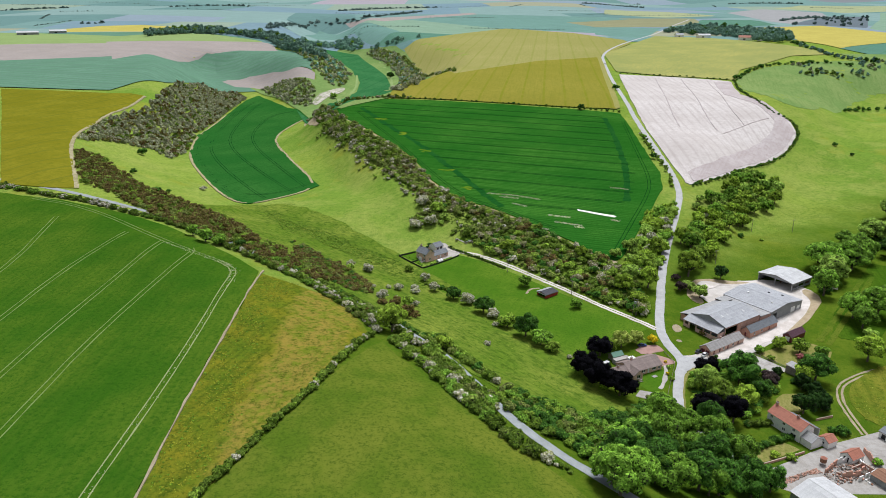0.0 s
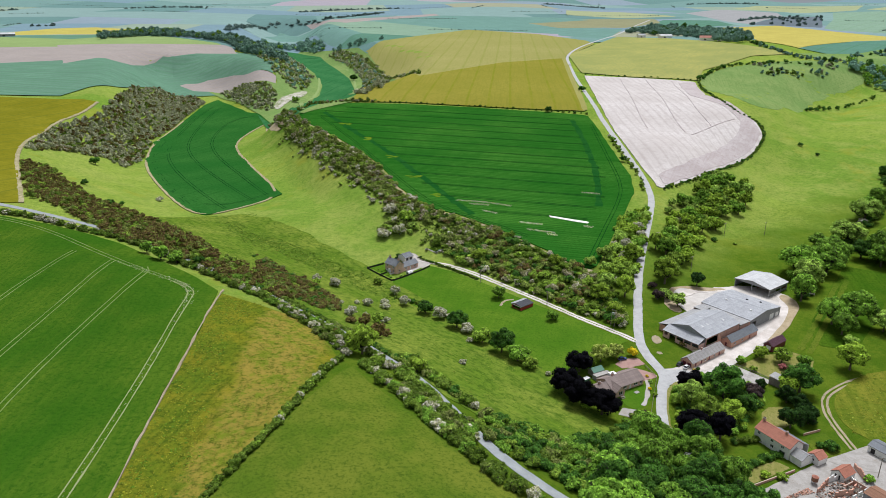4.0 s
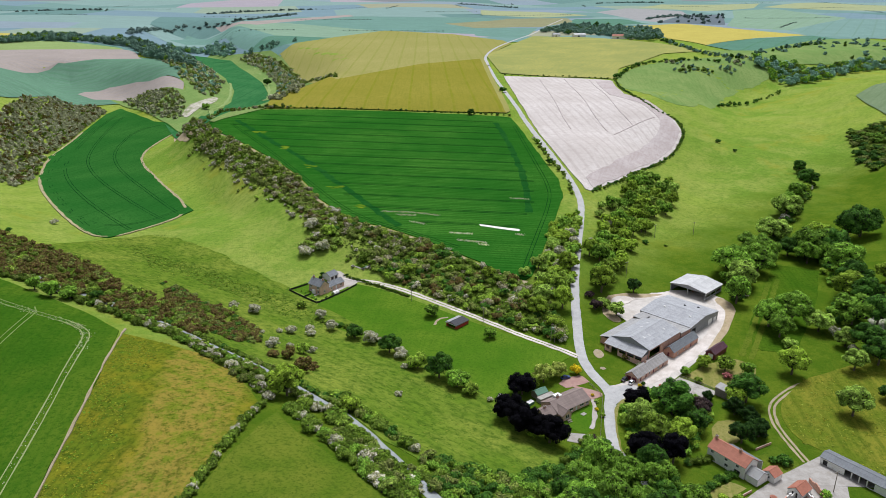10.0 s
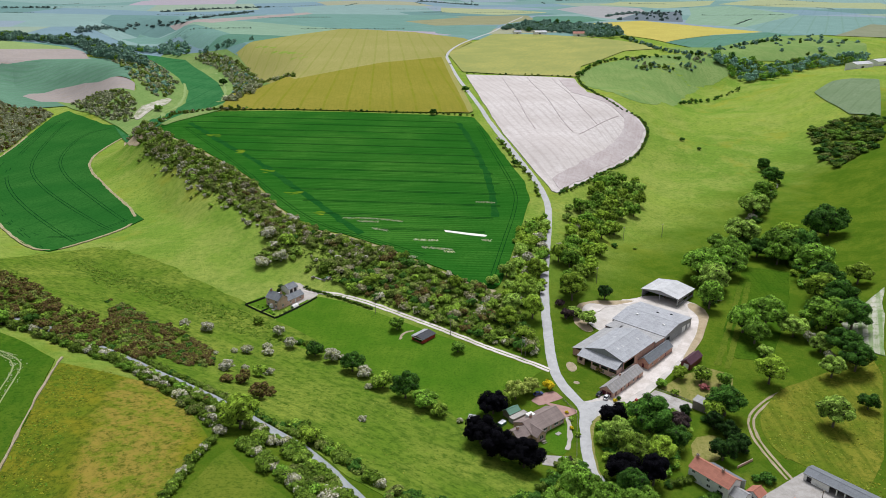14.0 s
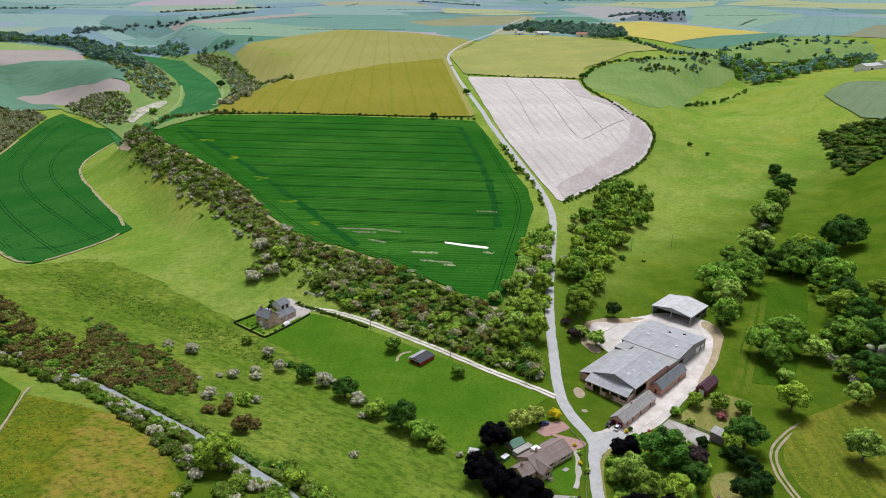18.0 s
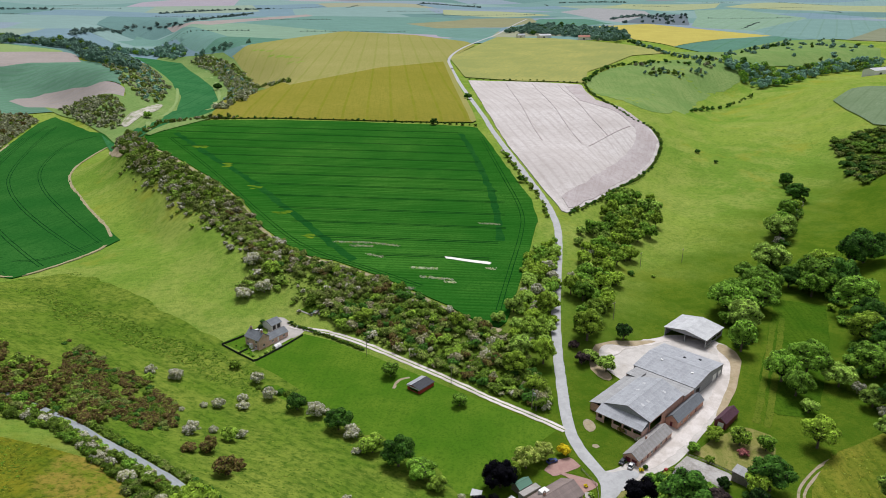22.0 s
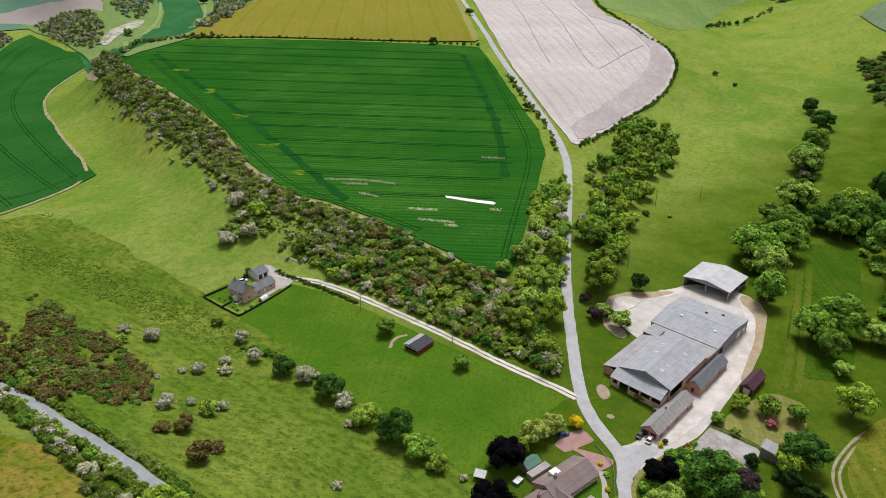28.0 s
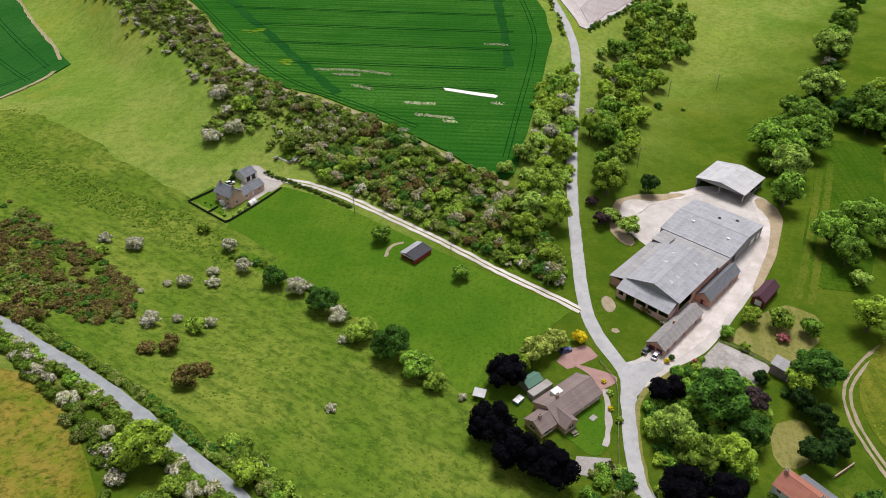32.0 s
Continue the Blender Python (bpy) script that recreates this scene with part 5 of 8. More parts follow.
def thicket(name, spots, palette, label, category, kinds=None, flat=1.0, floor=0.0, inner=None):
    """Many plants that nobody could count, joined: spots are (x, y, r); palette is (leaf, weight) pairs."""
    kinds = kinds or BUSH_KINDS
    rg = np.random.default_rng(len(spots) + len(name))
    names, wts = [p[0] for p in palette], np.array([p[1] for p in palette], float)
    V, F, I, base = [], [], [], 0
    xs, ys = np.array([s[0] for s in spots]), np.array([s[1] for s in spots])
    zs = height(xs, ys) + floor
    # last slot: the core, by default dark to stand in for inner shade
    twigs = len(names)
    for (x, y, r), z in zip(spots, zs):
        w = wts * np.where([q == "blossom" for q in names], 3.0 if noise.noise((x * 0.06, y * 0.06, 5)) > 0.12 else 0.6, 1.0)
        one = rg.choice(twigs, p=w / w.sum())
        v, f, leaves = kinds[rg.integers(len(kinds))]
        a, s = rg.uniform(0, 6.28), r * rg.uniform(0.85, 1.15, 3)
        c, d = math.cos(a), math.sin(a)
        w = np.stack([(v[:, 0] * c - v[:, 1] * d) * s[0] + x, (v[:, 0] * d + v[:, 1] * c) * s[1] + y, v[:, 2] * s[2] * flat + z - 0.15 * r], 1)
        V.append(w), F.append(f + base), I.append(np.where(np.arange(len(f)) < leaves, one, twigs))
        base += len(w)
    ob = mesh_object(name, np.concatenate(V), np.concatenate(F), [LEAF[q] for q in names] + [inner or TWIG_SHADE], np.concatenate(I))
    return tagged(ob, label, category, kind="stuff")


def fill(poly, gap, r0, r1, seed, thin=0.0, clump=0.03):
    """Spots for plants inside a polygon, about gap metres apart."""
    rg = np.random.default_rng(seed)
    p = np.array(poly)
    lo, hi = p.min(0), p.max(0)
    out = []
    for x in np.arange(lo[0], hi[0], gap):
        for y in np.arange(lo[1], hi[1], gap):
            u, v = x + rg.uniform(-0.5, 0.5) * gap, y + rg.uniform(-0.5, 0.5) * gap
            if rg.random() < thin * (0.5 + noise.noise((u * clump, v * clump, seed)) * 1.6):
                continue
            if inside(p, np.array([u]), np.array([v]))[0]:
                out.append((u, v, rg.uniform(r0, r1)))
    return out


def clear(spots, line, gap):
    """Leaves out spots whose crown would reach within gap metres of a road or track."""
    p = resample(line, 3.0)
    return [q for q in spots if np.min(np.hypot(p[:, 0] - q[0], p[:, 1] - q[1])) > gap + 0.6 * q[2]]


def along(line, gap, r0, r1, seed, spread=0.8, skip=0.0):
    rg = np.random.default_rng(seed)
    return [(x + rg.uniform(-spread, spread), y + rg.uniform(-spread, spread), rg.uniform(r0, r1)) for x, y in resample(line, gap, False, 1) if rg.random() >= skip]


def drifts(poly, gap, r0, r1, seed, share=0.42, swing=0.22):
    """Spots for tufts that lie thick in streaks along the slope and thin between them."""
    rg = np.random.default_rng(seed)
    p = np.array(poly)
    lo, hi = p.min(0), p.max(0)
    k = int((hi[0] - lo[0]) * (hi[1] - lo[1]) / gap ** 2)
    x, y = rg.uniform(lo[0], hi[0], k), rg.uniform(lo[1], hi[1], k)
    u, w = (x + y) * 0.7, (x - y) * 0.7
    wave = np.sin(u * 0.55 + 2 * np.sin(w * 0.07)) + np.sin(u * 0.19 - w * 0.05 + 1.7 * np.sin(x * 0.09)) + 0.6 * np.sin(u * 1.3 + w * 0.11)
    keep = inside(p, x, y) & (rg.random(k) < share + swing * wave)
    return list(zip(x[keep], y[keep], rg.uniform(r0, r1, keep.sum())))


def parcels(plots, lift, spacing):
    """Fields that share their edges, draped as one tiling: plots are (polygon, material, label), the first one that holds a spot wins."""
    from mathutils.geometry import delaunay_2d_cdt
    pts, edges = [], []
    for poly, _, _ in plots:
        p = np.array(poly, float)
        step = spacing(p[:, 1].mean())
        line = resample(p, step * 0.8, True, 0)
        d = line
        k = len(pts)
        pts += [Vector(q) for q in d]
        edges += [(k + i, k + (i + 1) % len(d)) for i in range(len(d))]
    every = np.concatenate([np.array(p[0], float) for p in plots])
    lo, hi = every.min(0), every.max(0)
    y, row = lo[1], 0
    while y < hi[1]:
        st = spacing(y)
        x = np.arange(lo[0] + (row % 2) * st / 2, hi[0], st)
        x = x[np.abs(x) < 0.95 * y + 300]
        ok = np.zeros(len(x), bool)
        for poly, _, _ in plots:
            ok |= inside(poly, x, np.full(len(x), y))
        pts += [Vector((a, y)) for a in x[ok]]
        y, row = y + st * 0.87, row + 1
    v, _, f, _, _, _ = delaunay_2d_cdt(pts, edges, [], 0, 0.05)
    v = np.array([tuple(q) for q in v])
    f = np.array([tuple(q) for q in f if len(q) == 3])
    mid = v[f].mean(1)
    z = height(v[:, 0], v[:, 1]) + lift
    free = np.ones(len(f), bool)
    for poly, material, label in plots:
        mine = free & inside(poly, mid[:, 0], mid[:, 1])
        free &= ~mine
        if mine.sum() == 0:
            continue
        used, back = np.unique(f[mine], return_inverse=True)
        tagged(mesh_object("field", np.column_stack([v[used], z[used]]), back.reshape(-1, 3), [material], smooth_faces=True), label, "field", kind="structure")


# ---- the ground: one sheet to the horizon ----
def ground():
    gx = np.unique(np.concatenate([np.arange(-420, 480, 9.0), np.arange(-156, 324, 3.0), np.arange(-900, -420, 24.0), np.arange(480, 1000, 20.0), np.arange(-2200, -900, 45.0), np.arange(1000, 2200, 45.0), np.arange(-4200, -2200, 110.0), np.arange(2200, 4201, 110.0)]))
    gy = np.unique(np.concatenate([np.arange(90, 700, 9.0), np.arange(333, 860, 3.0), np.arange(700, 1300, 9.0), np.arange(1300, 1500, 18.0), np.arange(1500, 2600, 40.0), np.arange(2600, 4801, 80.0), np.arange(-600, 90, 40.0)]))
    X, Y = np.meshgrid(gx, gy)
    Z = height(X, Y) - 5 * smooth((Y - 1700) / 150) - 4 * inside([(x * 0.92 - 40, y * 0.92 + 107) for x, y in UPLAND_WEST], X, Y)
    v = np.stack([X.ravel(), Y.ravel(), Z.ravel()], 1)
    nx, ny = len(gx), len(gy)
    i, j = np.meshgrid(np.arange(nx - 1), np.arange(ny - 1))
    a = (j * nx + i).ravel()
    f = np.stack([a, a + 1, a + nx + 1, a + nx], 1)
    return tagged(mesh_object("ground", v, f, [GRASS], smooth_faces=True), "green grazed pasture rolling over chalk downland", "ground", kind="structure")


ground()

# ---- fields ----
for spec in (
    ("field", F_LEFT, 8, 0.45, "left", "bright green wheat field with pale tramlines"),
    ("field", F_ROUGH, 6, 0.1, "margin", "rough weedy margin beside the wheat field"),
    ("field", F_NEAR, 8, 0.15, "near", "yellow-green grazed pasture field"),
    ("field", F_MID, 8, 0.5, "mid", "dark green wheat field with fine tramlines"),
    ("field", F_BEND, 12, 0.6, "bend", "dark green wheat field curving along the valley"),
    ("field", F_YELL, 14, 0.5, "mustard", "mustard yellow flowering crop field"),
    ("field", F_WHITE, 8, 0.6, "white", "pale bare chalky field with drill lines"),
    ("field", F_CHALK, 6, 0.3, "chalkrow", "chalky seedbed field with green rows"),
    ("field", F_PADDOCK, 8, 0.12, "lush", "lush green paddock beside the farm track"),
    ("field", F_MEADOW, 8, 0.10, "meadow", "lush green meadow between tree belts"),
):
    sheet(spec[0], spec[1], spec[2], spec[3], M_FIELD[spec[4]], spec[5], rounds=0, wobble=1.0)


# fields that meet edge to edge on the valley sides and the upland, up to the horizon, the far ones tinted for haze
def patchwork():
    rg = np.random.default_rng(5)
    rows = [1560, 1720, 1900, 2120, 2400, 2750, 3150, 3600, 4150, 4780]

    def bound(k, x):
        return rows[k] + (0 if k in (0, len(rows) - 1) else 0.10 * (rows[k + 1] - rows[k]) * (np.sin(x / 330 + k) + np.sin(x / 190 + 2.1 * k)))
    out = []
    for k in range(len(rows) - 1):
        x, lean = -0.82 * rows[k + 1] - 300, 0.0
        while x < 0.95 * rows[k + 1] + 300:
            w, turn = rg.uniform(0.5, 1.7) * 240 * (rows[k] / 2000), rg.uniform(-50, 50)
            t = np.linspace(0, 1, 7)
            low, high = x + t * w, x + lean + t * (w + turn - lean)
            out.append(([(a, float(bound(k, a))) for a in low] + [(a, float(bound(k + 1, a))) for a in high[::-1]], HAZED_CROPS[rg.choice(8, p=[0.2, 0.2, 0.17, 0.1, 0.05, 0.06, 0.12, 0.1])], "far arable field on the rolling upland"))
            x, lean = x + w, turn
    return out


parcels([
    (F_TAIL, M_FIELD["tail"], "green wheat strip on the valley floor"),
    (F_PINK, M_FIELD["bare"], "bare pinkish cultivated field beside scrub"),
    (F_TEALA, M_FIELD["teal"], "barley field on the upland, haze-tinted blue-green"),
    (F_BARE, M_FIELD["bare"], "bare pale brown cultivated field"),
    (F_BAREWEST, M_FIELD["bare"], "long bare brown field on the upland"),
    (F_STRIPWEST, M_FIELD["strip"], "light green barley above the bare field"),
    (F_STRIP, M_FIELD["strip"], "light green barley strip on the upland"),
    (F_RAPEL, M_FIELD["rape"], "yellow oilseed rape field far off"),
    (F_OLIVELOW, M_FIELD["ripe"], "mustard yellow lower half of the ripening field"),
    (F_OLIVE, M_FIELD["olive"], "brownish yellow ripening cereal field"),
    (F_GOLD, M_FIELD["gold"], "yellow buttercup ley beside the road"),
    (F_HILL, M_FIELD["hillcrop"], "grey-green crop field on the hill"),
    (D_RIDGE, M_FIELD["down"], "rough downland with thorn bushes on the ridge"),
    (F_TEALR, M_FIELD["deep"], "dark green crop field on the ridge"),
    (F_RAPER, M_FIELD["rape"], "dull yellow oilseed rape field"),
    (D_VALLEY, M_FIELD["down"], "chalk grassland in the far valley, haze-tinted grey green"),
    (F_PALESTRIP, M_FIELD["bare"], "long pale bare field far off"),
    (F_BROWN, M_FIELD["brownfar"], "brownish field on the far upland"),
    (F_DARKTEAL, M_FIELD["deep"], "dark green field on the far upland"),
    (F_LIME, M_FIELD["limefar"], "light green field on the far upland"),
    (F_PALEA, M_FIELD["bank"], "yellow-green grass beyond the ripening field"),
    (F_UPLAND, M_FIELD["upland"], "barley on the far upland, haze-tinted blue-green"),
    (F_PLATEAU, M_FIELD["upland"], "barley on the upland plateau, haze-tinted blue-green"),
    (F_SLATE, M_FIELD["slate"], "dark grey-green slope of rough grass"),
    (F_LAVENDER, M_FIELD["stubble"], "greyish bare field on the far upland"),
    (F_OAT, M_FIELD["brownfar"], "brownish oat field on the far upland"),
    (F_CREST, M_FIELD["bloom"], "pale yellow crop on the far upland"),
    (F_FOLD, M_FIELD["upland"], "crop behind the ripening field, haze-tinted blue-green"),
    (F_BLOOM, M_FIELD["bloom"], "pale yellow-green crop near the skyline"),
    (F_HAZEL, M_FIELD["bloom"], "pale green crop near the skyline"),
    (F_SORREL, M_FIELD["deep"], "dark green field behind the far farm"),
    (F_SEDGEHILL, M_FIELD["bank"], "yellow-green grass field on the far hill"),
    (F_RIGHTUP, M_FIELD["greyfar"], "field on the far hillside, haze-tinted blue-grey"),
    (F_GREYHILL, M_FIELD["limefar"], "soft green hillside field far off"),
    (UPLAND_WEST, M_FIELD["teal"], "barley in a fold of the upland, haze-tinted blue-green"),
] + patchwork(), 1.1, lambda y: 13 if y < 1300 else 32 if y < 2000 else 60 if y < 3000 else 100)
sheet("pasture", D_COOMBE, 12, 0.25, M_FIELD["down"], "grazed coombe in the downs, haze-tinted grey-green", "pasture", 1, 9.0, 0.3)
sheet("headland", [(404.2, 1014), (347.6, 842), (354.1, 727.9), (345.3, 690.7), (323.4, 658.4), (291.8, 623.1), (231, 555.4), (190.8, 520.9), (192.4, 543.6), (222.4, 567.6), (283, 641.3), (314.9, 677.7), (334.2, 712.2), (337.5, 755.7), (330, 845), (375, 997.8)], 9, 0.85, M_FIELD["headland"], "turned headland along the edge of the pale field", "headland", 0, 2.0, 0.4)

for q in ([(298, 1017), (244, 773), (230, 686)], [(335, 1018), (276, 762), (262, 673)], [(369, 1008), (302, 752), (295, 691)], [(265, 665), (294, 691), (330, 719)]):
    ribbon("tractor_line", q, 0.9, 0.9, M_FIELD["headland"], "darker wheel line across the pale seedbed", "wheel mark", 6.0, rough_edge=0.5)

# ---- roads, tracks and yards ----
ribbon("road", [q for q in R_MAIN if q[1] < 1240], 4.6, 0.10, ASPHALT, "narrow pale asphalt country road with grass verges", "road", 4.0, crown=0.05, rough_edge=0.5)
ribbon("road", [q for q in R_MAIN if q[1] > 1000], 4.6, 1.1, ASPHALT, "country road climbing over the upland", "road", 6.0, crown=0.05, rough_edge=0.5)
ribbon("road", R_LANE, 3.9, 0.12, LANE, "narrow grey asphalt lane between hedges", "road", 4.0, crown=0.05, rough_edge=0.4)
ribbon("road", R_VILLAGE, 5.5, 0.08, SLAB, "pale concrete village lane", "road", 3.0, rough_edge=0.4)
ribbon("track", R_TRACK, 3.2, 0.10, CHALK, "white chalk farm track with a grassy middle", "track", 3.0, crown=0.03, rough_edge=0.5)
ribbon("track_middle", R_TRACK, 0.5, 0.15, GRASS, "grass strip along the middle of the chalk track", "grass", 3.0, rough_edge=0.3)
for side in (-0.95, 0.95):
    p = resample(R_LOOP, 3.0)
    d = np.gradient(p, axis=0)
    d /= np.hypot(d[:, 0], d[:, 1])[:, None]
    ribbon("track", p + np.stack([-d[:, 1], d[:, 0]], 1) * side, 0.95, 0.06, PATH, "pale wheel rut of a looping farm track in grass", "track", 3.0, rough_edge=0.3)
sheet("yard", YARD, 3, 0.06, YARD_STONE, "pale gravel farmyard round the barns", "yard", 1, 0.5, 0.3)
sheet("sandy_bank", SANDY, 3, 0.14, SAND, "sandy bare earth bank beside the yard", "bank", 1, 0.6, 0.3)
sheet("yard", PAD, 3, 0.10, PAD_STONE, "cracked old concrete pad in the farmyard", "yard", 0, 0.2, 0.3)
sheet("yard", HOUSEYARD, 3, 0.12, GRAVEL, "gravel yard beside the brick house", "yard", 1, 0.3, 0.3)
sheet("yard", VILLYARD, 3, 0.12, SLAB, "pale concrete yard beside the sheds", "yard", 0, 0.2, 0.3)
sheet("drive", PATIO, 2, 0.10, RED_PAVING, "red brick paved drive of the bungalow", "drive", 0, 0.0, 0.3)
ribbon("path", R_HEADLAND, 0.6, 0.5, PATH, "worn pale path between wheat and rough grass", "path", 5.0, rough_edge=0.6)
ribbon("field_margin", R_MIDEDGE, 2.8, 0.55, M_FIELD["soil"], "dry grass margin below the wheat field", "margin", 5.0, rough_edge=1.0)
ribbon("field_margin", R_BENDEDGE, 2.2, 0.65, M_FIELD["soil"], "bare soil margin round the valley wheat", "margin", 5.0, rough_edge=0.8)
ribbon("field_margin", R_YELLEDGE, 2.8, 0.5, M_FIELD["soil"], "bare soil margin round the mustard crop", "margin", 5.0, rough_edge=0.8)


def tramlines(name, line, gap, width, material, lift, label):
    """A pair of wheel marks along a line."""
    p = resample(line, 5.0)
    d = np.gradient(p, axis=0)
    d /= np.hypot(d[:, 0], d[:, 1])[:, None]
    n = np.stack([-d[:, 1], d[:, 0]], 1)
    th = empty(name, Matrix(), label, "tramline", "tramlines in the wheat", "structure")
    for s in (-1, 1):
        ribbon("wheel_mark", p + n * s * gap / 2, width, lift, material, label, "tramline", 5.0, parent=th, rough_edge=width * 0.5, rounds=0)


for q in TRAM_LEFT:
    tramlines("tramline", q, 2.2, 0.38, HEADW if q is TRAM_LEFT[0] else HEAD, 0.52, "pale paired wheel marks in bright wheat")
for q in TRAM_BEND:
    tramlines("tramline", q, 2.4, 0.5, DARKLINE, 0.68, "dark paired wheel marks in valley wheat")
def drill_marks(poly, edge, turn, gap, rim):
    """Lines gap metres apart across a field, ending rim metres short of its edge."""
    d, n = (math.cos(turn), math.sin(turn)), (-math.sin(turn), math.cos(turn))
    rim_pts = resample(poly, 4.0, True, 0)
    t = np.arange(-700, 700, 5.0)
    for k in range(int(1200 / gap)):
        x, y = n[0] * k * gap + d[0] * t, n[1] * k * gap + d[1] * t
        ok = inside(poly, x, y)
        ok &= np.min(np.hypot(x[:, None] - rim_pts[None, :, 0], y[:, None] - rim_pts[None, :, 1]), 1) > rim
        if ok.sum() > 8:
            k = np.flatnonzero(ok)
            yield [(x[i], y[i]) for i in [*k[:-1:4], k[-1]]]


for q in drill_marks(F_MID, 0, radians(-16.1), 22.4, 17.0):
    tramlines("tramline", q, 1.9, 0.55, MIDLINE, 0.58, "dark paired wheel marks across the wheat")
for q in TRAM_MID:
    tramlines("tramline", q, 2.2, 0.4, MIDLINE, 0.6, "paired wheel marks along the headland")

sheet("crop_fleece", [(91.7, 463.3), (91.3, 460.9), (114.9, 448.2), (116.1, 451.2)], 3, 0.75, FLEECE, "long strip of white fleece over the wheat", "fleece", 0, 0.3, 0.4)

sheet("junction", JUNCTION, 2, 0.14, ASPHALT, "pale asphalt road junction with worn edges", "road", 1, 0.3, 0.3)
sheet("lawn", LAWN, 2, 0.1, M_FIELD["lush"], "mown green lawn of the bungalow", "lawn", 1, 0.2, 0.2)
sheet("path", BUNG_PATH, 1.5, 0.14, RED_PAVING, "pinkish paved path round the bungalow", "path", 1, 0.1, 0.2)
sheet("terrace", TERRACE, 1.5, 0.12, SLAB, "stone paved garden terrace", "terrace", 0, 0.1, 0.2)
sheet("rough_pasture", LOOP_FIELD, 5, 0.1, M_FIELD["rough"], "olive brown rough pasture with docks and thistles", "field", 1, 0.5, 0.2)
sheet("rough_garden", DRYGARDEN, 3, 0.1, M_FIELD["dry"], "dry mown grass of a rough garden", "garden", 0, 0.5, 0.2)
sheet("garden", COTTAGE_GARDEN, 2, 0.1, M_FIELD["dry"], "worn yellowish cottage lawn", "lawn", 1, 0.3, 0.2)
sheet("lawn", HOUSE_LAWN, 2, 0.1, M_FIELD["lush"], "small fenced lawns before the brick house", "lawn", 0, 0.1, 0.2)
sheet("chalk_bank", CHALK_BANK, 5, 1.8, M_FIELD["scar"], "bare white chalk scar on the valley side", "bank", 1, 1.0, 0.5)
sheet("chalk_bank", CHALK_BANKB, 5, 0.4, SAND, "bare pale soil at the end of the scrub", "bank", 1, 1.0, 0.5)
ribbon("drive", [(121, 282.6), (135.2, 289.6), (152.6, 300.8), (170.7, 314.9), (185.1, 330.1), (194.2, 342.9), (199.6, 355.9), (194.6, 364.5), (182.9, 368.7), (166.5, 366.7), (153, 364.7), (144, 358.3)], 5.0, 0.13, CHALK, "white worn gravel drive round the barns", "drive", 2.0, rough_edge=0.9)
for q in ([(112.4, 312.5), (115.2, 314.3), (116.7, 311.7), (116.4, 307.6), (112.9, 305.2), (111.6, 307.7)], [(109.9, 299), (112.6, 299), (113.3, 296.8), (110.4, 296.4)]):
    sheet("bare_patch", q, 1.5, 0.1, PATH, "bare sandy soil worn into the grass", "soil", 2, 0.0, 0.2)
ribbon("path", [(45.7, 354), (47.7, 358.8), (50.6, 361), (53.8, 360.9)], 1.2, 0.16, PATH, "worn path beside the field shelter", "path", 1.5, rough_edge=0.6)
ribbon("flower_bed", [(99.1, 275.8), (97.2, 269.7), (94.4, 262.2), (90.9, 257.1)], 1.6, 0.16, GRAVEL, "stony flower bed beside the garden fence", "flower bed", 1.5, rough_edge=0.6)
sheet("yard", [(110.1, 196.8), (114.5, 201.6), (141.9, 218.6), (163, 225.4), (170.9, 221.3), (152.6, 192.8), (113.7, 191.6)], 4, 0.07, SLAB, "worn concrete yard round the ruined sheds", "yard", 0, 0.4, 0.2)
sheet("lawn", [(110.9, 214.7), (126.8, 220.3), (130.4, 216.3), (112.5, 207.8)], 2, 0.1, M_FIELD["dry"], "worn yellowish lawn before the cottage", "lawn", 0, 0.1, 0.2)
sheet("lawn", [(144.3, 231.5), (154.3, 236.9), (156.2, 224.5), (143.4, 219.1)], 2, 0.1, M_FIELD["near"], "small green garden beside the cottage", "lawn", 0, 0.1, 0.2)
for q in ([(-154, 1269), (-145, 1206), (-143, 1095), (-152, 993), (-113.8, 778.8)], [(-140, 1580), (-109, 1423), (-91, 1266), (-82, 1100), (-60.4, 857.2), (-70.1, 850.9)]):
    ribbon("field_margin", q, 4.0, 1.5, M_FIELD["strip"], "pale grass margin beside the valley wheat", "margin", 8.0, rough_edge=1.5)
ribbon("verge", VERGE, 1.6, 0.12, M_FIELD["dry"], "dry yellowed grass verge beside the road", "verge", 2.0, rough_edge=0.5)

for i, q in enumerate(WEEDS):
    thicket("weed_streak", along(q, 0.09, 0.25, 0.65, 120 + i, 1.1, 0.2), (("umbel", 6), ("light", 1)), "pale weedy streak in the wheat", "weeds", TUFT_KINDS, 0.8, 0.5)

sheet("sandy_bank", SANDY_EDGE, 3, 0.16, SAND, "sandy bare edge of the farmyard", "bank", 1, 0.6, 0.3)
sheet("hillside_pasture", HILLSIDE, 4.5, 0.14, M_FIELD["hillside"], "rough tussocky hillside pasture grazed in streaks", "pasture", 1, 3.0, 0.2)
thicket("tussock_grass", drifts(HILLSIDE, 1.1, 0.3, 0.75, 71, 0.34, 0.16), (("tuft", 3), ("sedge", 1)), "coarse tussocky grass in streaks on the hillside pasture", "grass", TUFT_KINDS, 0.55)
thicket("tussock_grass", drifts(BAND_A, 0.9, 0.5, 1.0, 74, 0.45, 0.12), (("tuft", 3), ("hedge", 0.5)), "band of rank dark grass along the hillside", "grass", TUFT_KINDS, 0.7)
thicket("tussock_grass", drifts(RANK_BAND, 1.1, 0.5, 1.0, 75, 0.5, 0.14), (("tuft", 3), ("sedge", 1)), "dark rank grass in a band across the slope", "grass", TUFT_KINDS, 0.7)
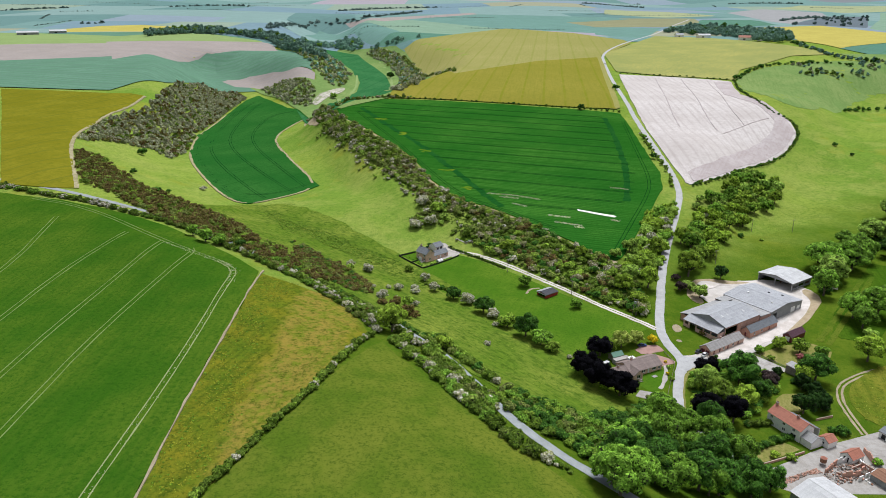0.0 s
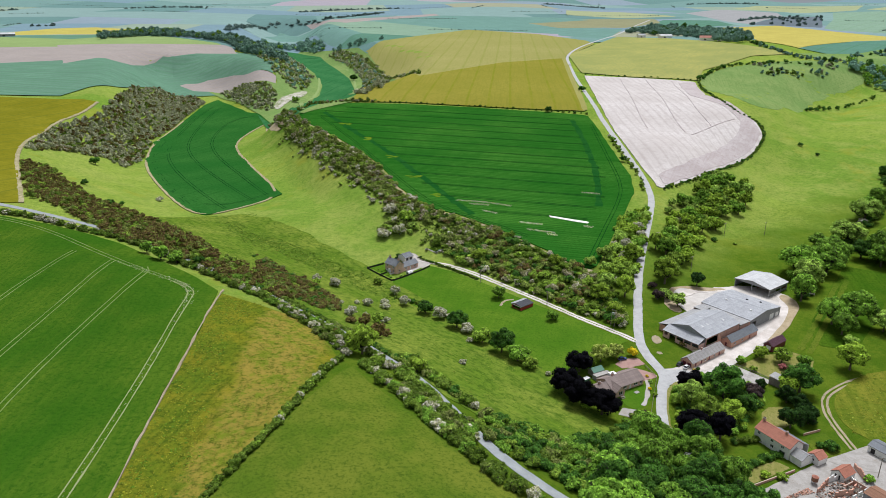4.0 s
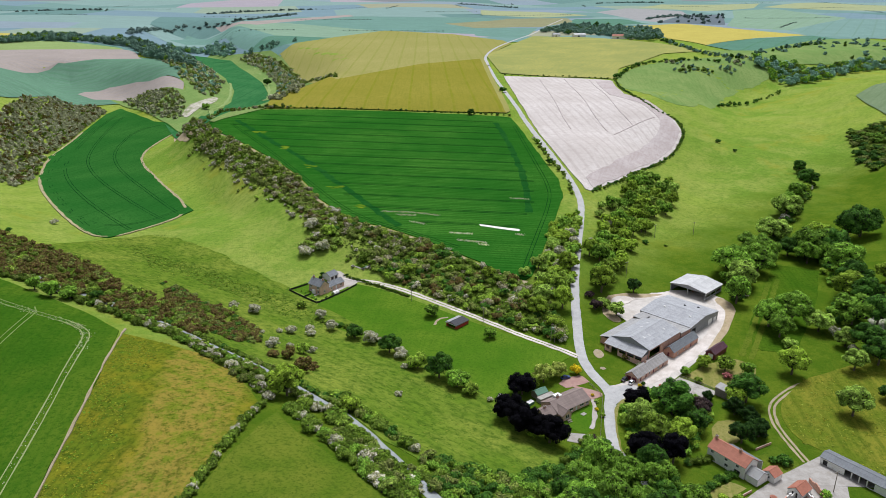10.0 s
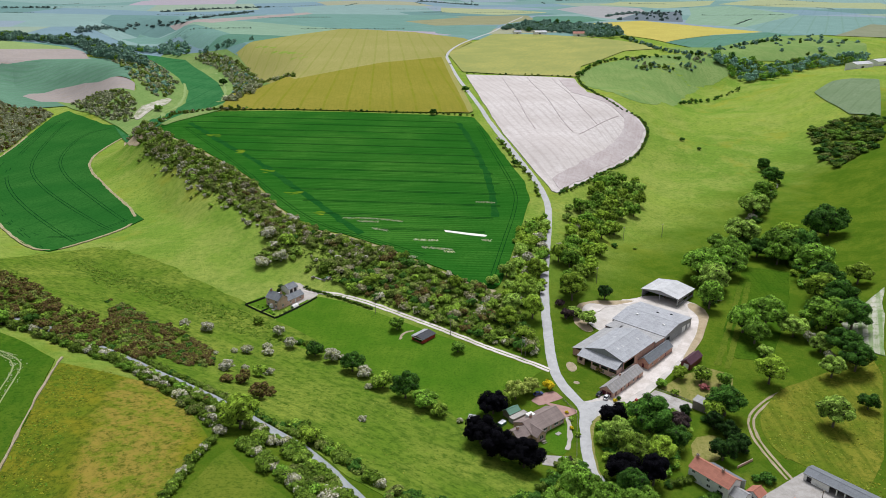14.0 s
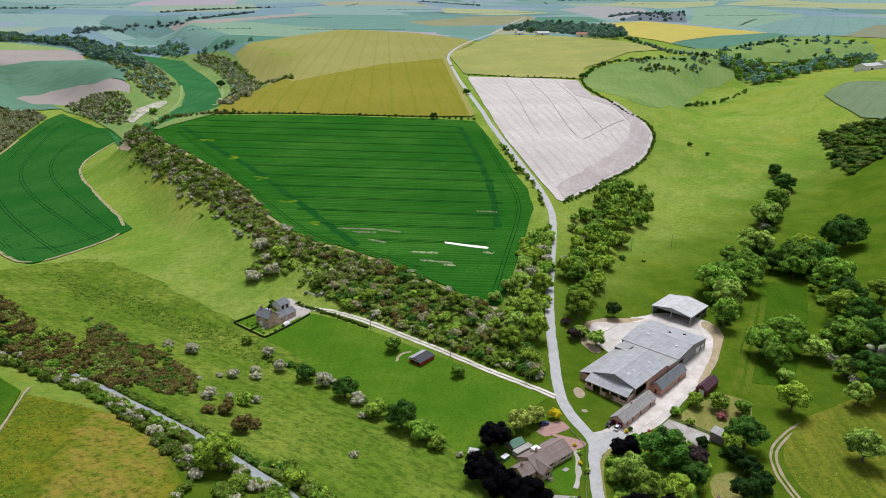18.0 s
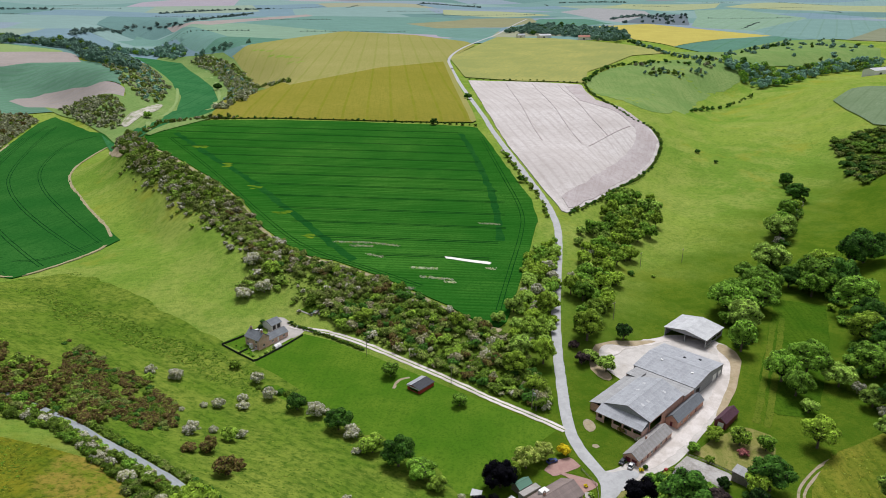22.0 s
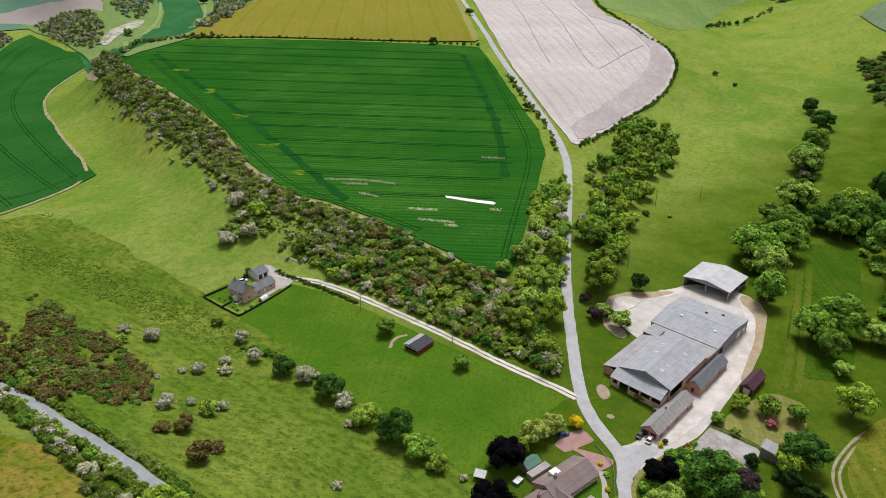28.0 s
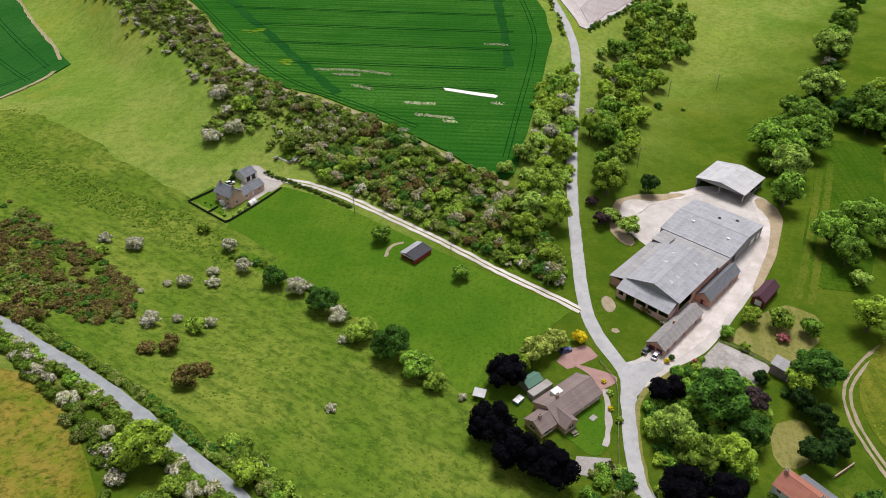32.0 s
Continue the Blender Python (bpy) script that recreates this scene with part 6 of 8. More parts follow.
thicket("rank_weeds", drifts([(-83, 300), (-66, 296), (-68, 245), (-60, 178), (-66, 140), (-72, 118), (-78, 118), (-79, 190), (-80, 236)], 0.8, 0.35, 0.75, 72, 0.5), (("dock", 3), ("tuft", 1)), "rank weeds and tall grass in the field margin", "weeds", TUFT_KINDS, 0.6)
thicket("tussock_grass", drifts(LOOP_FIELD, 1.2, 0.4, 0.8, 73, 0.35), (("dock", 2), ("sedge", 1)), "rough tufts in the olive pasture", "grass", TUFT_KINDS, 0.6)
for q in ([(-88.7, 765.9), (-55.9, 691.2), (-21.1, 623.1), (4.1, 558.9), (24.6, 506.8), (40.6, 468.8)], [(163.7, 719.1), (158.2, 650.4), (151.3, 589.4), (142.2, 531.4), (129.5, 478.5)]):
    ribbon("wheat_band", q, 5.0, 0.53, M_FIELD["rank"], "darker band of thick wheat inside the headland", "crop", 5.0, rough_edge=2.2)
for x, y, w in ((-63.5, 713, 6), (-40, 659, 6), (-16.5, 602, 5), (2.5, 548, 5), (17, 507, 4)):
    for k in range(7):
        u, v = random.uniform(-1, 1) * w, random.uniform(-1, 1) * w * 0.7
        h = random.uniform(0.4, 0.9) * w
        sheet("yellowed_wheat", [(x + u - h, y + v + 0.25 * h), (x + u, y + v + 0.42 * h), (x + u + h, y + v - 0.25 * h), (x + u, y + v - 0.4 * h)], 2, 0.55 + 0.012 * k, M_FIELD["sickly"], "yellowed thin patch in the dark wheat", "crop patch", 1, 1.2, 0.1)
thicket("white_weeds", along(TRAM_LEFT[0][3:], 0.2, 0.12, 0.3, 76, 2.2, 0.3) + along(TRAM_LEFT[0], 0.6, 0.12, 0.28, 77, 1.3, 0.4) + along(TRAM_LEFT[5][-2:], 0.2, 0.12, 0.3, 78, 1.8, 0.4), (("umbel", 1),), "pale flowering weeds scattered in the wheat", "weeds", TUFT_KINDS, 0.8, 0.45)
for q in ([(239.5, 372.8), (214.7, 342.4), (196.7, 320.6), (178.7, 299.5)], [(247.1, 376.2), (219.2, 341.5), (198.7, 316.8), (181.4, 296)]):
    ribbon("mown_strip", q, 2.6, 0.12, M_FIELD["near"], "pale dried mown strip in the grass beside the yard", "grass", 2.0, rough_edge=0.7)

# ---- woods, scrub and hedges ----
mixed = (("scrub", 7), ("olive", 1.6), ("blossom", 0.6), ("may", 2.2), ("dark", 0.9), ("hedge", 1.4), ("brown", 1.0))
slope_spots = clear(clear(fill(W_SLOPE, 3.3, 1.6, 3.6, 1, 0.10), R_TRACK, 2.6), R_MAIN, 3.2)
slope_spots = [q for q in slope_spots if not inside(SCRUB_GLADE, np.array([q[0]]), np.array([q[1]]))[0]]
deep = (("hedge", 4), ("dark", 2.2), ("scrub", 3), ("olive", 1.4), ("brown", 1.2), ("may", 1.4), ("blossom", 0.3))
thicket("hawthorn_scrub", [q for q in slope_spots if q[1] < 430], deep, "dense mixed thorn scrub above the farm track", "scrub")
thicket("hawthorn_scrub", [q for q in slope_spots if 430 <= q[1] < 560], mixed, "dense hawthorn scrub on the slope, partly in blossom", "scrub", inner=LEAF["hedge"])
thicket("hawthorn_scrub", [(x, y, r * 1.08) for x, y, r in slope_spots if y >= 560 and (int(x * 7) % 4)], (("scrub", 6), ("ash", 2), ("olive", 1.5), ("may", 2.5), ("hedge", 1.5), ("blossom", 0.8)), "hawthorn scrub thinning out along the valley side", "scrub", WOOD_KINDS, inner=LEAF["hedge"])
thicket("hawthorn_scrub", along(SCRUB_FOOT, 2.6, 0.9, 2.4, 17, 5.0, 0.25) + along(SCRUB_FOOT[:5], 5.0, 1.2, 2.8, 18, 9.0, 0.3), (("scrub", 3), ("olive", 2), ("blossom", 3), ("ash", 1.5), ("hedge", 1)), "loose thorn bushes along the foot of the slope", "scrub")
thicket("hawthorn_scrub", fill(W_SLOPEB, 3.6, 2.0, 3.6, 2), (("scrub", 4), ("blossom", 2.5), ("olive", 1), ("ash", 1.5)), "hawthorn thicket behind the house", "scrub")
thicket("rank_grass", clear(drifts([(x, y) for x, y in W_SLOPE if y < 620], 1.5, 0.5, 1.0, 19, 0.5, 0.1), R_TRACK, 2.0), (("hedge", 2), ("tuft", 2), ("olive", 1)), "rank grass and brambles below the thorn scrub", "grass", TUFT_KINDS, 0.8)
thicket("gorse_scrub", fill(W_GORSE, 5.2, 2.0, 3.5, 3, 0.05, 0.02), (("grey", 6), ("may", 0.6), ("brown", 1.6), ("hedge", 0.6)), "grey brown gorse scrub covering the hillside", "scrub", FAR_KINDS, inner=LEAF["grey"])
thicket("gorse_scrub", fill(W_BROWN, 3.3, 1.3, 2.9, 4, 0.25), (("brown", 7), ("scrub", 1.0), ("olive", 0.6), ("hedge", 1.2)), "dry brown gorse along the hillside", "scrub", WOOD_KINDS, 0.8, inner=LEAF["brown"])
thicket("gorse_scrub", fill(W_BROWNB, 2.1, 1.1, 2.6, 5, 0.46, 0.05), (("brown", 6), ("scrub", 1.2), ("hedge", 2.2), ("dark", 1.0)), "dry brown gorse and bramble on pasture", "scrub", None, 0.78)
thicket("hillside_scrub", fill(W_CHALKL, 6.0, 2.2, 4.2, 6, 0.12), (("grey", 4), ("scrub", 2)), "grey scrub above the valley wheat", "scrub", FAR_KINDS, inner=LEAF["hedge"])
thicket("hillside_scrub", fill(W_CHALKR, 8, 3, 5.5, 7, 0.12), (("grey", 5), ("scrub", 3), ("far", 1)), "scrub on the far valley side", "scrub", FAR_KINDS, inner=LEAF["hedge"])
thicket("hillside_scrub", fill(W_CHALKT, 7.5, 2.6, 5, 8, 0.2), (("grey", 4), ("scrub", 2), ("far", 2)), "scrub above a chalk bank", "scrub", FAR_KINDS, inner=LEAF["hedge"])
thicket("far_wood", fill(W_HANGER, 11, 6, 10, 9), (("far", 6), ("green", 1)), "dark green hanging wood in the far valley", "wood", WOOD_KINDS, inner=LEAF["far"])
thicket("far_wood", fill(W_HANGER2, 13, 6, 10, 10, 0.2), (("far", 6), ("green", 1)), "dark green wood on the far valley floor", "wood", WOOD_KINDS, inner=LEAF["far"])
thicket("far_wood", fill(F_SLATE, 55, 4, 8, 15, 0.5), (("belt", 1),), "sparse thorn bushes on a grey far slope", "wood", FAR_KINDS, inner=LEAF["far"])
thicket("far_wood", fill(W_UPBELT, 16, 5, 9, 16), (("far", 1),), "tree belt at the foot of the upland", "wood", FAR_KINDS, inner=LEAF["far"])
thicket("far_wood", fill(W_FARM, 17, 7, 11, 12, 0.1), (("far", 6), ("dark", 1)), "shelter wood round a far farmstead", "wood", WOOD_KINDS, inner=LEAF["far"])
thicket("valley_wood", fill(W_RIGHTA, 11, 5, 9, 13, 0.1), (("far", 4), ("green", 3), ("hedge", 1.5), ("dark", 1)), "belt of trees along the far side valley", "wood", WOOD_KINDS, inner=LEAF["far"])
thicket("hill_wood", fill(W_RIGHTB, 7.0, 3.5, 6, 14), (("dark", 4), ("hedge", 4), ("green", 2), ("scrub", 2)), "dark thorn wood on the hill", "wood", None, 0.8)
hedge_mix = (("hedge", 7), ("scrub", 1.5), ("blossom", 0.7), ("olive", 1), ("green", 1.5))
thicket("hedge", along(H_ONE, 1.3, 1.3, 2.0, 21, 0.5), (("hedge", 8), ("blossom", 0.7), ("olive", 2)), "clipped field hedge with a little blossom", "hedge")
thicket("hedge", along(H_LANE, 1.2, 1.3, 2.4, 22, 1.8), hedge_mix + (("blossom", 0.8),), "overgrown hawthorn hedge along the lane", "hedge")
thicket("hedge", along(H_LANEB[:4], 1.1, 1.6, 3.0, 23, 2.4) + along(H_LANEB[3:], 1.6, 0.8, 1.5, 23, 1.5, 0.2), hedge_mix, "tall overgrown hedge along the lane", "hedge")


def beside(line, off, a, b):
    """The part of a line between two northings, moved off metres to its left."""
    p = resample(line, 3.0)
    d = np.gradient(p, axis=0)
    d /= np.hypot(d[:, 0], d[:, 1])[:, None]
    q = p + np.stack([-d[:, 1], d[:, 0]], 1) * off
    return [tuple(w) for w in q[(p[:, 1] > a) & (p[:, 1] < b)]]


thicket("hedge", along(beside(R_LANE, 4.4, 196, 247), 1.0, 2.0, 3.4, 79, 1.2), hedge_mix + (("blossom", 1.2),), "tall bushy hedge between pasture and lane", "hedge")
thicket("hedge", along(beside(R_LANE, 4.0, 247, 330), 1.1, 1.5, 2.5, 84, 0.9, 0.1), hedge_mix + (("blossom", 1.2), ("brown", 0.6)), "hawthorn hedge on the bank beside the lane", "hedge")
thicket("hedge", along(beside(R_LANE, 9.0, 175, 235), 1.4, 1.8, 3.2, 85, 2.0), hedge_mix, "overgrown thorn bushes on the lane bank", "hedge")
thicket("hedge", along([(416.5, 602.6), (398.5, 562.1), (375.3, 532), (331, 485.8), (289.2, 440.5), (257.7, 414.3), (231, 394), (225, 372.5), (207.5, 353.5)], 2.4, 2.0, 4.0, 80, 3.0), (("green", 4), ("hedge", 3), ("dark", 3), ("blossom", 0.7)), "overgrown hedge along the valley floor", "hedge")
thicket("undergrowth", along([(294.4, 420.8), (295.2, 400.1), (281.7, 369.1), (264.5, 342.9), (239.7, 316.5)], 2.4, 2.4, 4.2, 81, 6.0), (("green", 4), ("light", 2), ("dark", 3), ("ash", 1)), "bushy undergrowth below a belt of trees", "scrub")
thicket("hedge", along([(-4, 262), (5, 248), (13, 235), (20, 226)], 0.9, 1.6, 3.0, 83, 1.6), hedge_mix + (("dark", 2),), "tall bushy hedge beside the lane", "hedge")
thicket("hedge", along(beside(R_LANE, -4.3, 250, 345), 0.6, 1.0, 1.7, 24, 0.9), (("hedge", 6), ("dark", 2), ("scrub", 2)), "low bramble hedge along the lane", "hedge")
thicket("hedge", along(H_WHITE, 5, 1.3, 2.4, 25, 0.8), (("hedge", 3), ("dark", 3)), "low dark hedge round the pale field", "hedge")
thicket("hedge", along(H_OLIVE, 6, 1.0, 2.0, 26, 0.8), (("hedge", 3), ("dark", 2)), "low field hedge along the wheat", "hedge")
thicket("hedge", along([(-122, 772), (-112, 790), (-105, 803), (-90, 812), (-66, 819), (-40, 815)], 1.7, 1.4, 2.8, 88, 3.2, 0.1), (("hedge", 5), ("green", 1), ("scrub", 3), ("may", 1)), "thorn hedge along the brow above the valley wheat", "hedge", WOOD_KINDS)
thicket("hedge", along(H_WTOP, 9, 1.3, 2.3, 27, 0.8), (("hedge", 3), ("dark", 2)), "low field hedge on the upland", "hedge")
thicket("hedge", along(H_COOMBE, 9, 2, 5, 28, 3), (("dark", 4), ("hedge", 2)), "ragged hedge along the top of a coombe", "hedge")
thicket("hedge", along(H_ROADE, 4, 1.0, 2.2, 29, 1.5), hedge_mix, "verge shrubs beside the road", "hedge")
thicket("hedge", along(H_OLIVEW, 5, 2, 4, 86, 3), (("grey", 2), ("scrub", 2), ("hedge", 2)), "scrubby hedge running into the ripening field", "hedge", FAR_KINDS)
thicket("hillside_scrub", [(x + dx, y + dy, r) for x, y in COOMBE_THORNS for dx, dy, r in ((0, 0, 5), (9, 6, 4), (-8, 5, 3.5), (4, -9, 3), (16, 2, 3))], (("far", 2), ("grey", 2), ("hedge", 2)), "thorn bushes scattered on the coombe side", "scrub", FAR_KINDS)
thicket("hillside_scrub", fill(D_RIDGE, 44, 3, 6, 87, 0.7), (("far", 3), ("hedge", 1)), "thorn bushes on the rough ridge", "scrub", FAR_KINDS)
thicket("hedge", along(H_GOLDR, 11, 3, 6, 30, 4), (("far", 3), ("dark", 2)), "far hedgerow with small trees", "hedge", FAR_KINDS)
thicket("hedge", along(H_PADDOCK, 2.0, 1.0, 2.0, 31, 1.0, 0.3), (("hedge", 4), ("dark", 2), ("blossom", 1)), "gappy hedge below the paddock", "hedge")
thicket("hedge", along(H_TRACK[:3], 1.1, 0.8, 1.2, 32, 0.5), (("hedge", 4), ("dark", 2)), "low hedge along the farm track", "hedge")
thicket("hedge", along([(109.4, 214.1), (116.9, 217.8), (123.5, 220.7), (129.7, 223.6)], 0.9, 1.3, 1.8, 82, 0.5), (("dark", 3), ("green", 2)), "clipped dark green hedge before the cottage", "hedge")
thicket("hedge", along(H_REDH, 1.3, 1.6, 2.2, 33, 0.3), (("dark", 2), ("hedge", 3)), "thick clipped garden hedge", "hedge")
thicket("hedge", along(H_COOMBER, 11, 2, 4, 34, 3), (("hedge", 2), ("dark", 3)), "shrubs along the coombe floor", "hedge", FAR_KINDS)
thicket("hedge", along(H_RIDGE, 13, 3, 6, 35, 5, 0.2), (("far", 3), ("dark", 2)), "far hedgerow along the ridge", "hedge", FAR_KINDS)
thicket("verge_wood", fill(W_ROADL, 5, 2.4, 4.2, 36), (("light", 5), ("olive", 2), ("ash", 4), ("green", 1), ("blossom", 0.5)), "belt of small trees along the road", "wood", SMALL_KINDS)
thicket("undergrowth", fill(W_COPSE, 3.0, 1.6, 2.8, 38), (("green", 3), ("dark", 3), ("olive", 1), ("light", 1)), "dark undergrowth below the copse beside the road", "scrub")
thicket("undergrowth", fill(W_LOWERB, 3.6, 1.7, 3.0, 37), (("green", 3), ("olive", 1), ("scrub", 1), ("hedge", 2), ("dark", 4)), "mixed bushes on the bank below the lane", "scrub")


def far_hedges():
    rg = np.random.default_rng(8)
    spots = []
    for _ in range(36):
        y = rg.uniform(1900, 4300)
        x = rg.uniform(-0.7, 0.85) * y
        a, n = rg.choice([rg.normal(0, 0.25), rg.normal(1.4, 0.3)], p=[0.8, 0.2]), int(rg.uniform(10, 40))
        spots += [(x + i * math.cos(a) * 9 + rg.uniform(-3, 3), y + i * math.sin(a) * 9 + rg.uniform(-3, 3), rg.uniform(1.3, 3.0)) for i in range(n)]
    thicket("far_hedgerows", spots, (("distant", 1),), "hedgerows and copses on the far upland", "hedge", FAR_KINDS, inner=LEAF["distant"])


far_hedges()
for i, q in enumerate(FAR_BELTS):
    thicket("far_wood", along(q, 12, 5, 10, 60 + i, 9), (("belt", 1),), "wood belt on the far upland, haze-tinted blue-green", "wood", FAR_KINDS, 0.65, inner=LEAF["belt"])
for leaf, rows in TREES.items():
    for x, y, r in rows:
        tree(x, y, r * (0.92 if leaf == "copper" else 1.0), leaf, False, 1.1 if leaf == "yew" else 0.92)
for leaf, rows in BUSHES.items():
    for x, y, r in rows:
        tree(x, y, r, leaf if leaf in WORDS else "scrub", True, 0.95)
for x, y, r in fill(W_LOWER, 9.0, 5.2, 7.6, 41):
    tree(x, y, r, random.choice(("dark", "green", "green", "dark", "dark", "green")), False, 1.05)
for x, y, r in fill(W_ROADR, 8.0, 3.6, 5.8, 42, 0.08):
    tree(x, y, r, random.choice(("green", "light", "ash", "light", "green", "olive")))


# ---- buildings ----
ROOF_GREY = sheet_mat("grey_fibre_cement", (0.36, 0.37, 0.385), (0.50, 0.51, 0.52), 0.18, 0, (0.25, 0.235, 0.21))
ROOF_PALE = sheet_mat("pale_steel_sheet", (0.52, 0.525, 0.52), (0.64, 0.64, 0.63), 0.2, 0, (0.34, 0.33, 0.31))
ROOF_SLATE = sheet_mat("slate_roof", (0.17, 0.185, 0.20), (0.235, 0.25, 0.26), 0.25, 0, (0.14, 0.14, 0.14))
ROOF_OLD = sheet_mat("stained_old_slates", (0.33, 0.33, 0.325), (0.45, 0.445, 0.43), 0.25, 0, (0.27, 0.205, 0.15))
ROOF_PATCHED = sheet_mat("patched_rusty_slates", (0.30, 0.285, 0.27), (0.47, 0.455, 0.44), 0.25, 0, (0.25, 0.14, 0.095))
ROOF_BROWN = sheet_mat("brown_concrete_tiles", (0.225, 0.172, 0.152), (0.30, 0.238, 0.212), 0.3, 0, (0.23, 0.20, 0.175))
ROOF_RED = sheet_mat("red_pantiles", (0.40, 0.155, 0.10), (0.50, 0.22, 0.15), 0.25, 0, (0.33, 0.16, 0.12))
ROOF_DARK = sheet_mat("black_roof_felt", (0.035, 0.037, 0.045), (0.06, 0.062, 0.07), 0.5, 0, (0.03, 0.03, 0.035))
ROOF_WINE = sheet_mat("burgundy_roof_sheet", (0.085, 0.035, 0.05), (0.12, 0.05, 0.07), 0.5, 0, (0.05, 0.03, 0.04))
BRICK = brick_mat("weathered_red_brick", (0.54, 0.265, 0.185), (0.63, 0.36, 0.265), (0.50, 0.42, 0.35))
BRICK_PALE = brick_mat("pinkish_brick", (0.63, 0.37, 0.285), (0.72, 0.47, 0.375), (0.56, 0.50, 0.43))
RENDER = stone_mat("white_render", (0.76, 0.75, 0.71), (0.82, 0.81, 0.78), 0.6, 0.85, (0.5, 0.48, 0.44))
CLAD = sheet_mat("grey_cladding", (0.27, 0.275, 0.28), (0.34, 0.345, 0.35), 0.3, 0, (0.2, 0.19, 0.18))
BOARDS = stone_mat("weathered_boards", (0.20, 0.17, 0.14), (0.27, 0.235, 0.20), 1.0)
RUST = stone_mat("rusty_brown_sheet", (0.20, 0.10, 0.06), (0.28, 0.15, 0.09), 0.8)
WINE = plain_mat("burgundy_paint", (0.13, 0.018, 0.03), 0.5)
RED = plain_mat("red_paint", (0.36, 0.035, 0.03), 0.6)
WHITE = plain_mat("white_paint", (0.74, 0.74, 0.72), 0.5)
BLACK = plain_mat("black_paint", (0.02, 0.02, 0.022), 0.5)
GREEN_PAINT = plain_mat("dull_green_paint", (0.10, 0.22, 0.15), 0.6)
STEEL = plain_mat("galvanised_steel", (0.45, 0.46, 0.47), 0.45, 0.6)
TIMBER = stone_mat("grey_timber", (0.22, 0.19, 0.15), (0.30, 0.26, 0.21), 3.0)
TYRE = plain_mat("tyre_rubber", (0.02, 0.02, 0.02), 0.8)
GLASS, _n, _l, _b = mat("window_glass", 0.08, 0.6)
_b.inputs["Base Color"].default_value = (0.03, 0.035, 0.04, 1)


def box(bm, x0, x1, y0, y1, z0, z1):
    v = [bm.verts.new(p) for p in ((x0, y0, z0), (x1, y0, z0), (x1, y1, z0), (x0, y1, z0), (x0, y0, z1), (x1, y0, z1), (x1, y1, z1), (x0, y1, z1))]
    for f in ((0, 3, 2, 1), (4, 5, 6, 7), (0, 1, 5, 4), (1, 2, 6, 5), (2, 3, 7, 6), (3, 0, 4, 7)):
        bm.faces.new([v[i] for i in f])


def boxed(name, dims, material, parent, label="", bevel=0.0, m=None):
    bm = bmesh.new()
    box(bm, *dims)
    if bevel:
        bmesh.ops.bevel(bm, geom=bm.edges[:], offset=bevel, segments=2, affect="EDGES")
    ob = part(name, bm, material, parent, label)
    if m is not None:
        ob.matrix_local = m
    return ob


def wall(parent, a, b, z0, z1, material, holes=(), peak=None, thick=0.3, base=2.5, label=""):
    """A wall with real openings from a to b (its outside on the right of that way), with windows and doors set in them.
    A hole is (from, to, sill, head, what); peak: the height of the gable over the wall's middle, or (share, height)."""
    a, b = Vector((*a, 0)), Vector((*b, 0))
    n = (b - a).length
    m = Matrix.Translation(a) @ pose(0, 0, 0, 0, 0, math.degrees(math.atan2(b.y - a.y, b.x - a.x)))
    bm = bmesh.new()
    xs = sorted({0.0, n, *(h[0] for h in holes), *(h[1] for h in holes)})
    zs = sorted({z0 - base, z0, z1, *(z0 + h[2] for h in holes), *(z0 + h[3] for h in holes)})
    for x0, x1 in zip(xs, xs[1:]):
        for q0, q1 in zip(zs, zs[1:]):
            cx, cz = (x0 + x1) / 2, (q0 + q1) / 2 - z0
            if not any(h[0] < cx < h[1] and h[2] < cz < h[3] for h in holes):
                box(bm, x0, x1, 0, thick, q0, q1)
    bmesh.ops.remove_doubles(bm, verts=bm.verts, dist=1e-4)
    seen, dead = {}, []
    for f in bm.faces:
        key = tuple(round(k, 3) for k in f.calc_center_median())
        if key in seen:
            dead += [f, seen[key]]
        seen[key] = f
    bmesh.ops.delete(bm, geom=dead, context="FACES")
    if peak:
        share, top = peak if isinstance(peak, tuple) else (0.5, peak)
        f = [bm.verts.new((x, y, z)) for y in (0, thick) for x, z in ((0, z1), (n, z1), (n * share, top))]
        for q in ((0, 1, 2), (5, 4, 3), (0, 3, 4, 1), (1, 4, 5, 2), (2, 5, 3, 0)):
            bm.faces.new([f[i] for i in q])
    w = part("wall", bm, material, parent, label)
    w.matrix_local = m
    for x0, x1, h0, h1, what in holes:
        if what == "open":
            continue
        if what == "window":
            win = boxed("window", (x0, x1, 0.14, 0.17, z0 + h0, z0 + h1), GLASS, w)
            bm = bmesh.new()
            for q in ((x0, x0 + 0.09), (x1 - 0.09, x1), ((x0 + x1) / 2 - 0.04, (x0 + x1) / 2 + 0.04)):
                box(bm, *q, 0.06, 0.135, z0 + h0, z0 + h1)
            for q in ((h0, h0 + 0.09), (h1 - 0.09, h1)):
                box(bm, x0 + 0.09, x1 - 0.09, 0.065, 0.13, z0 + q[0], z0 + q[1])
            part("window_frame", bm, WHITE, w, "white window frame")
            boxed("window_sill", (x0 - 0.1, x1 + 0.1, -0.08, 0.05, z0 + h0 - 0.1, z0 + h0 - 0.004), WHITE, w)
        else:
            boxed("door", (x0 + 0.03, x1 - 0.03, 0.1, 0.16, z0 + h0, z0 + h1 - 0.03), what, w)
            boxed("door_handle", (x1 - 0.25, x1 - 0.12, 0.05, 0.1, z0 + h0 + 0.9, z0 + h0 + 1.0), STEEL, w)
    return w


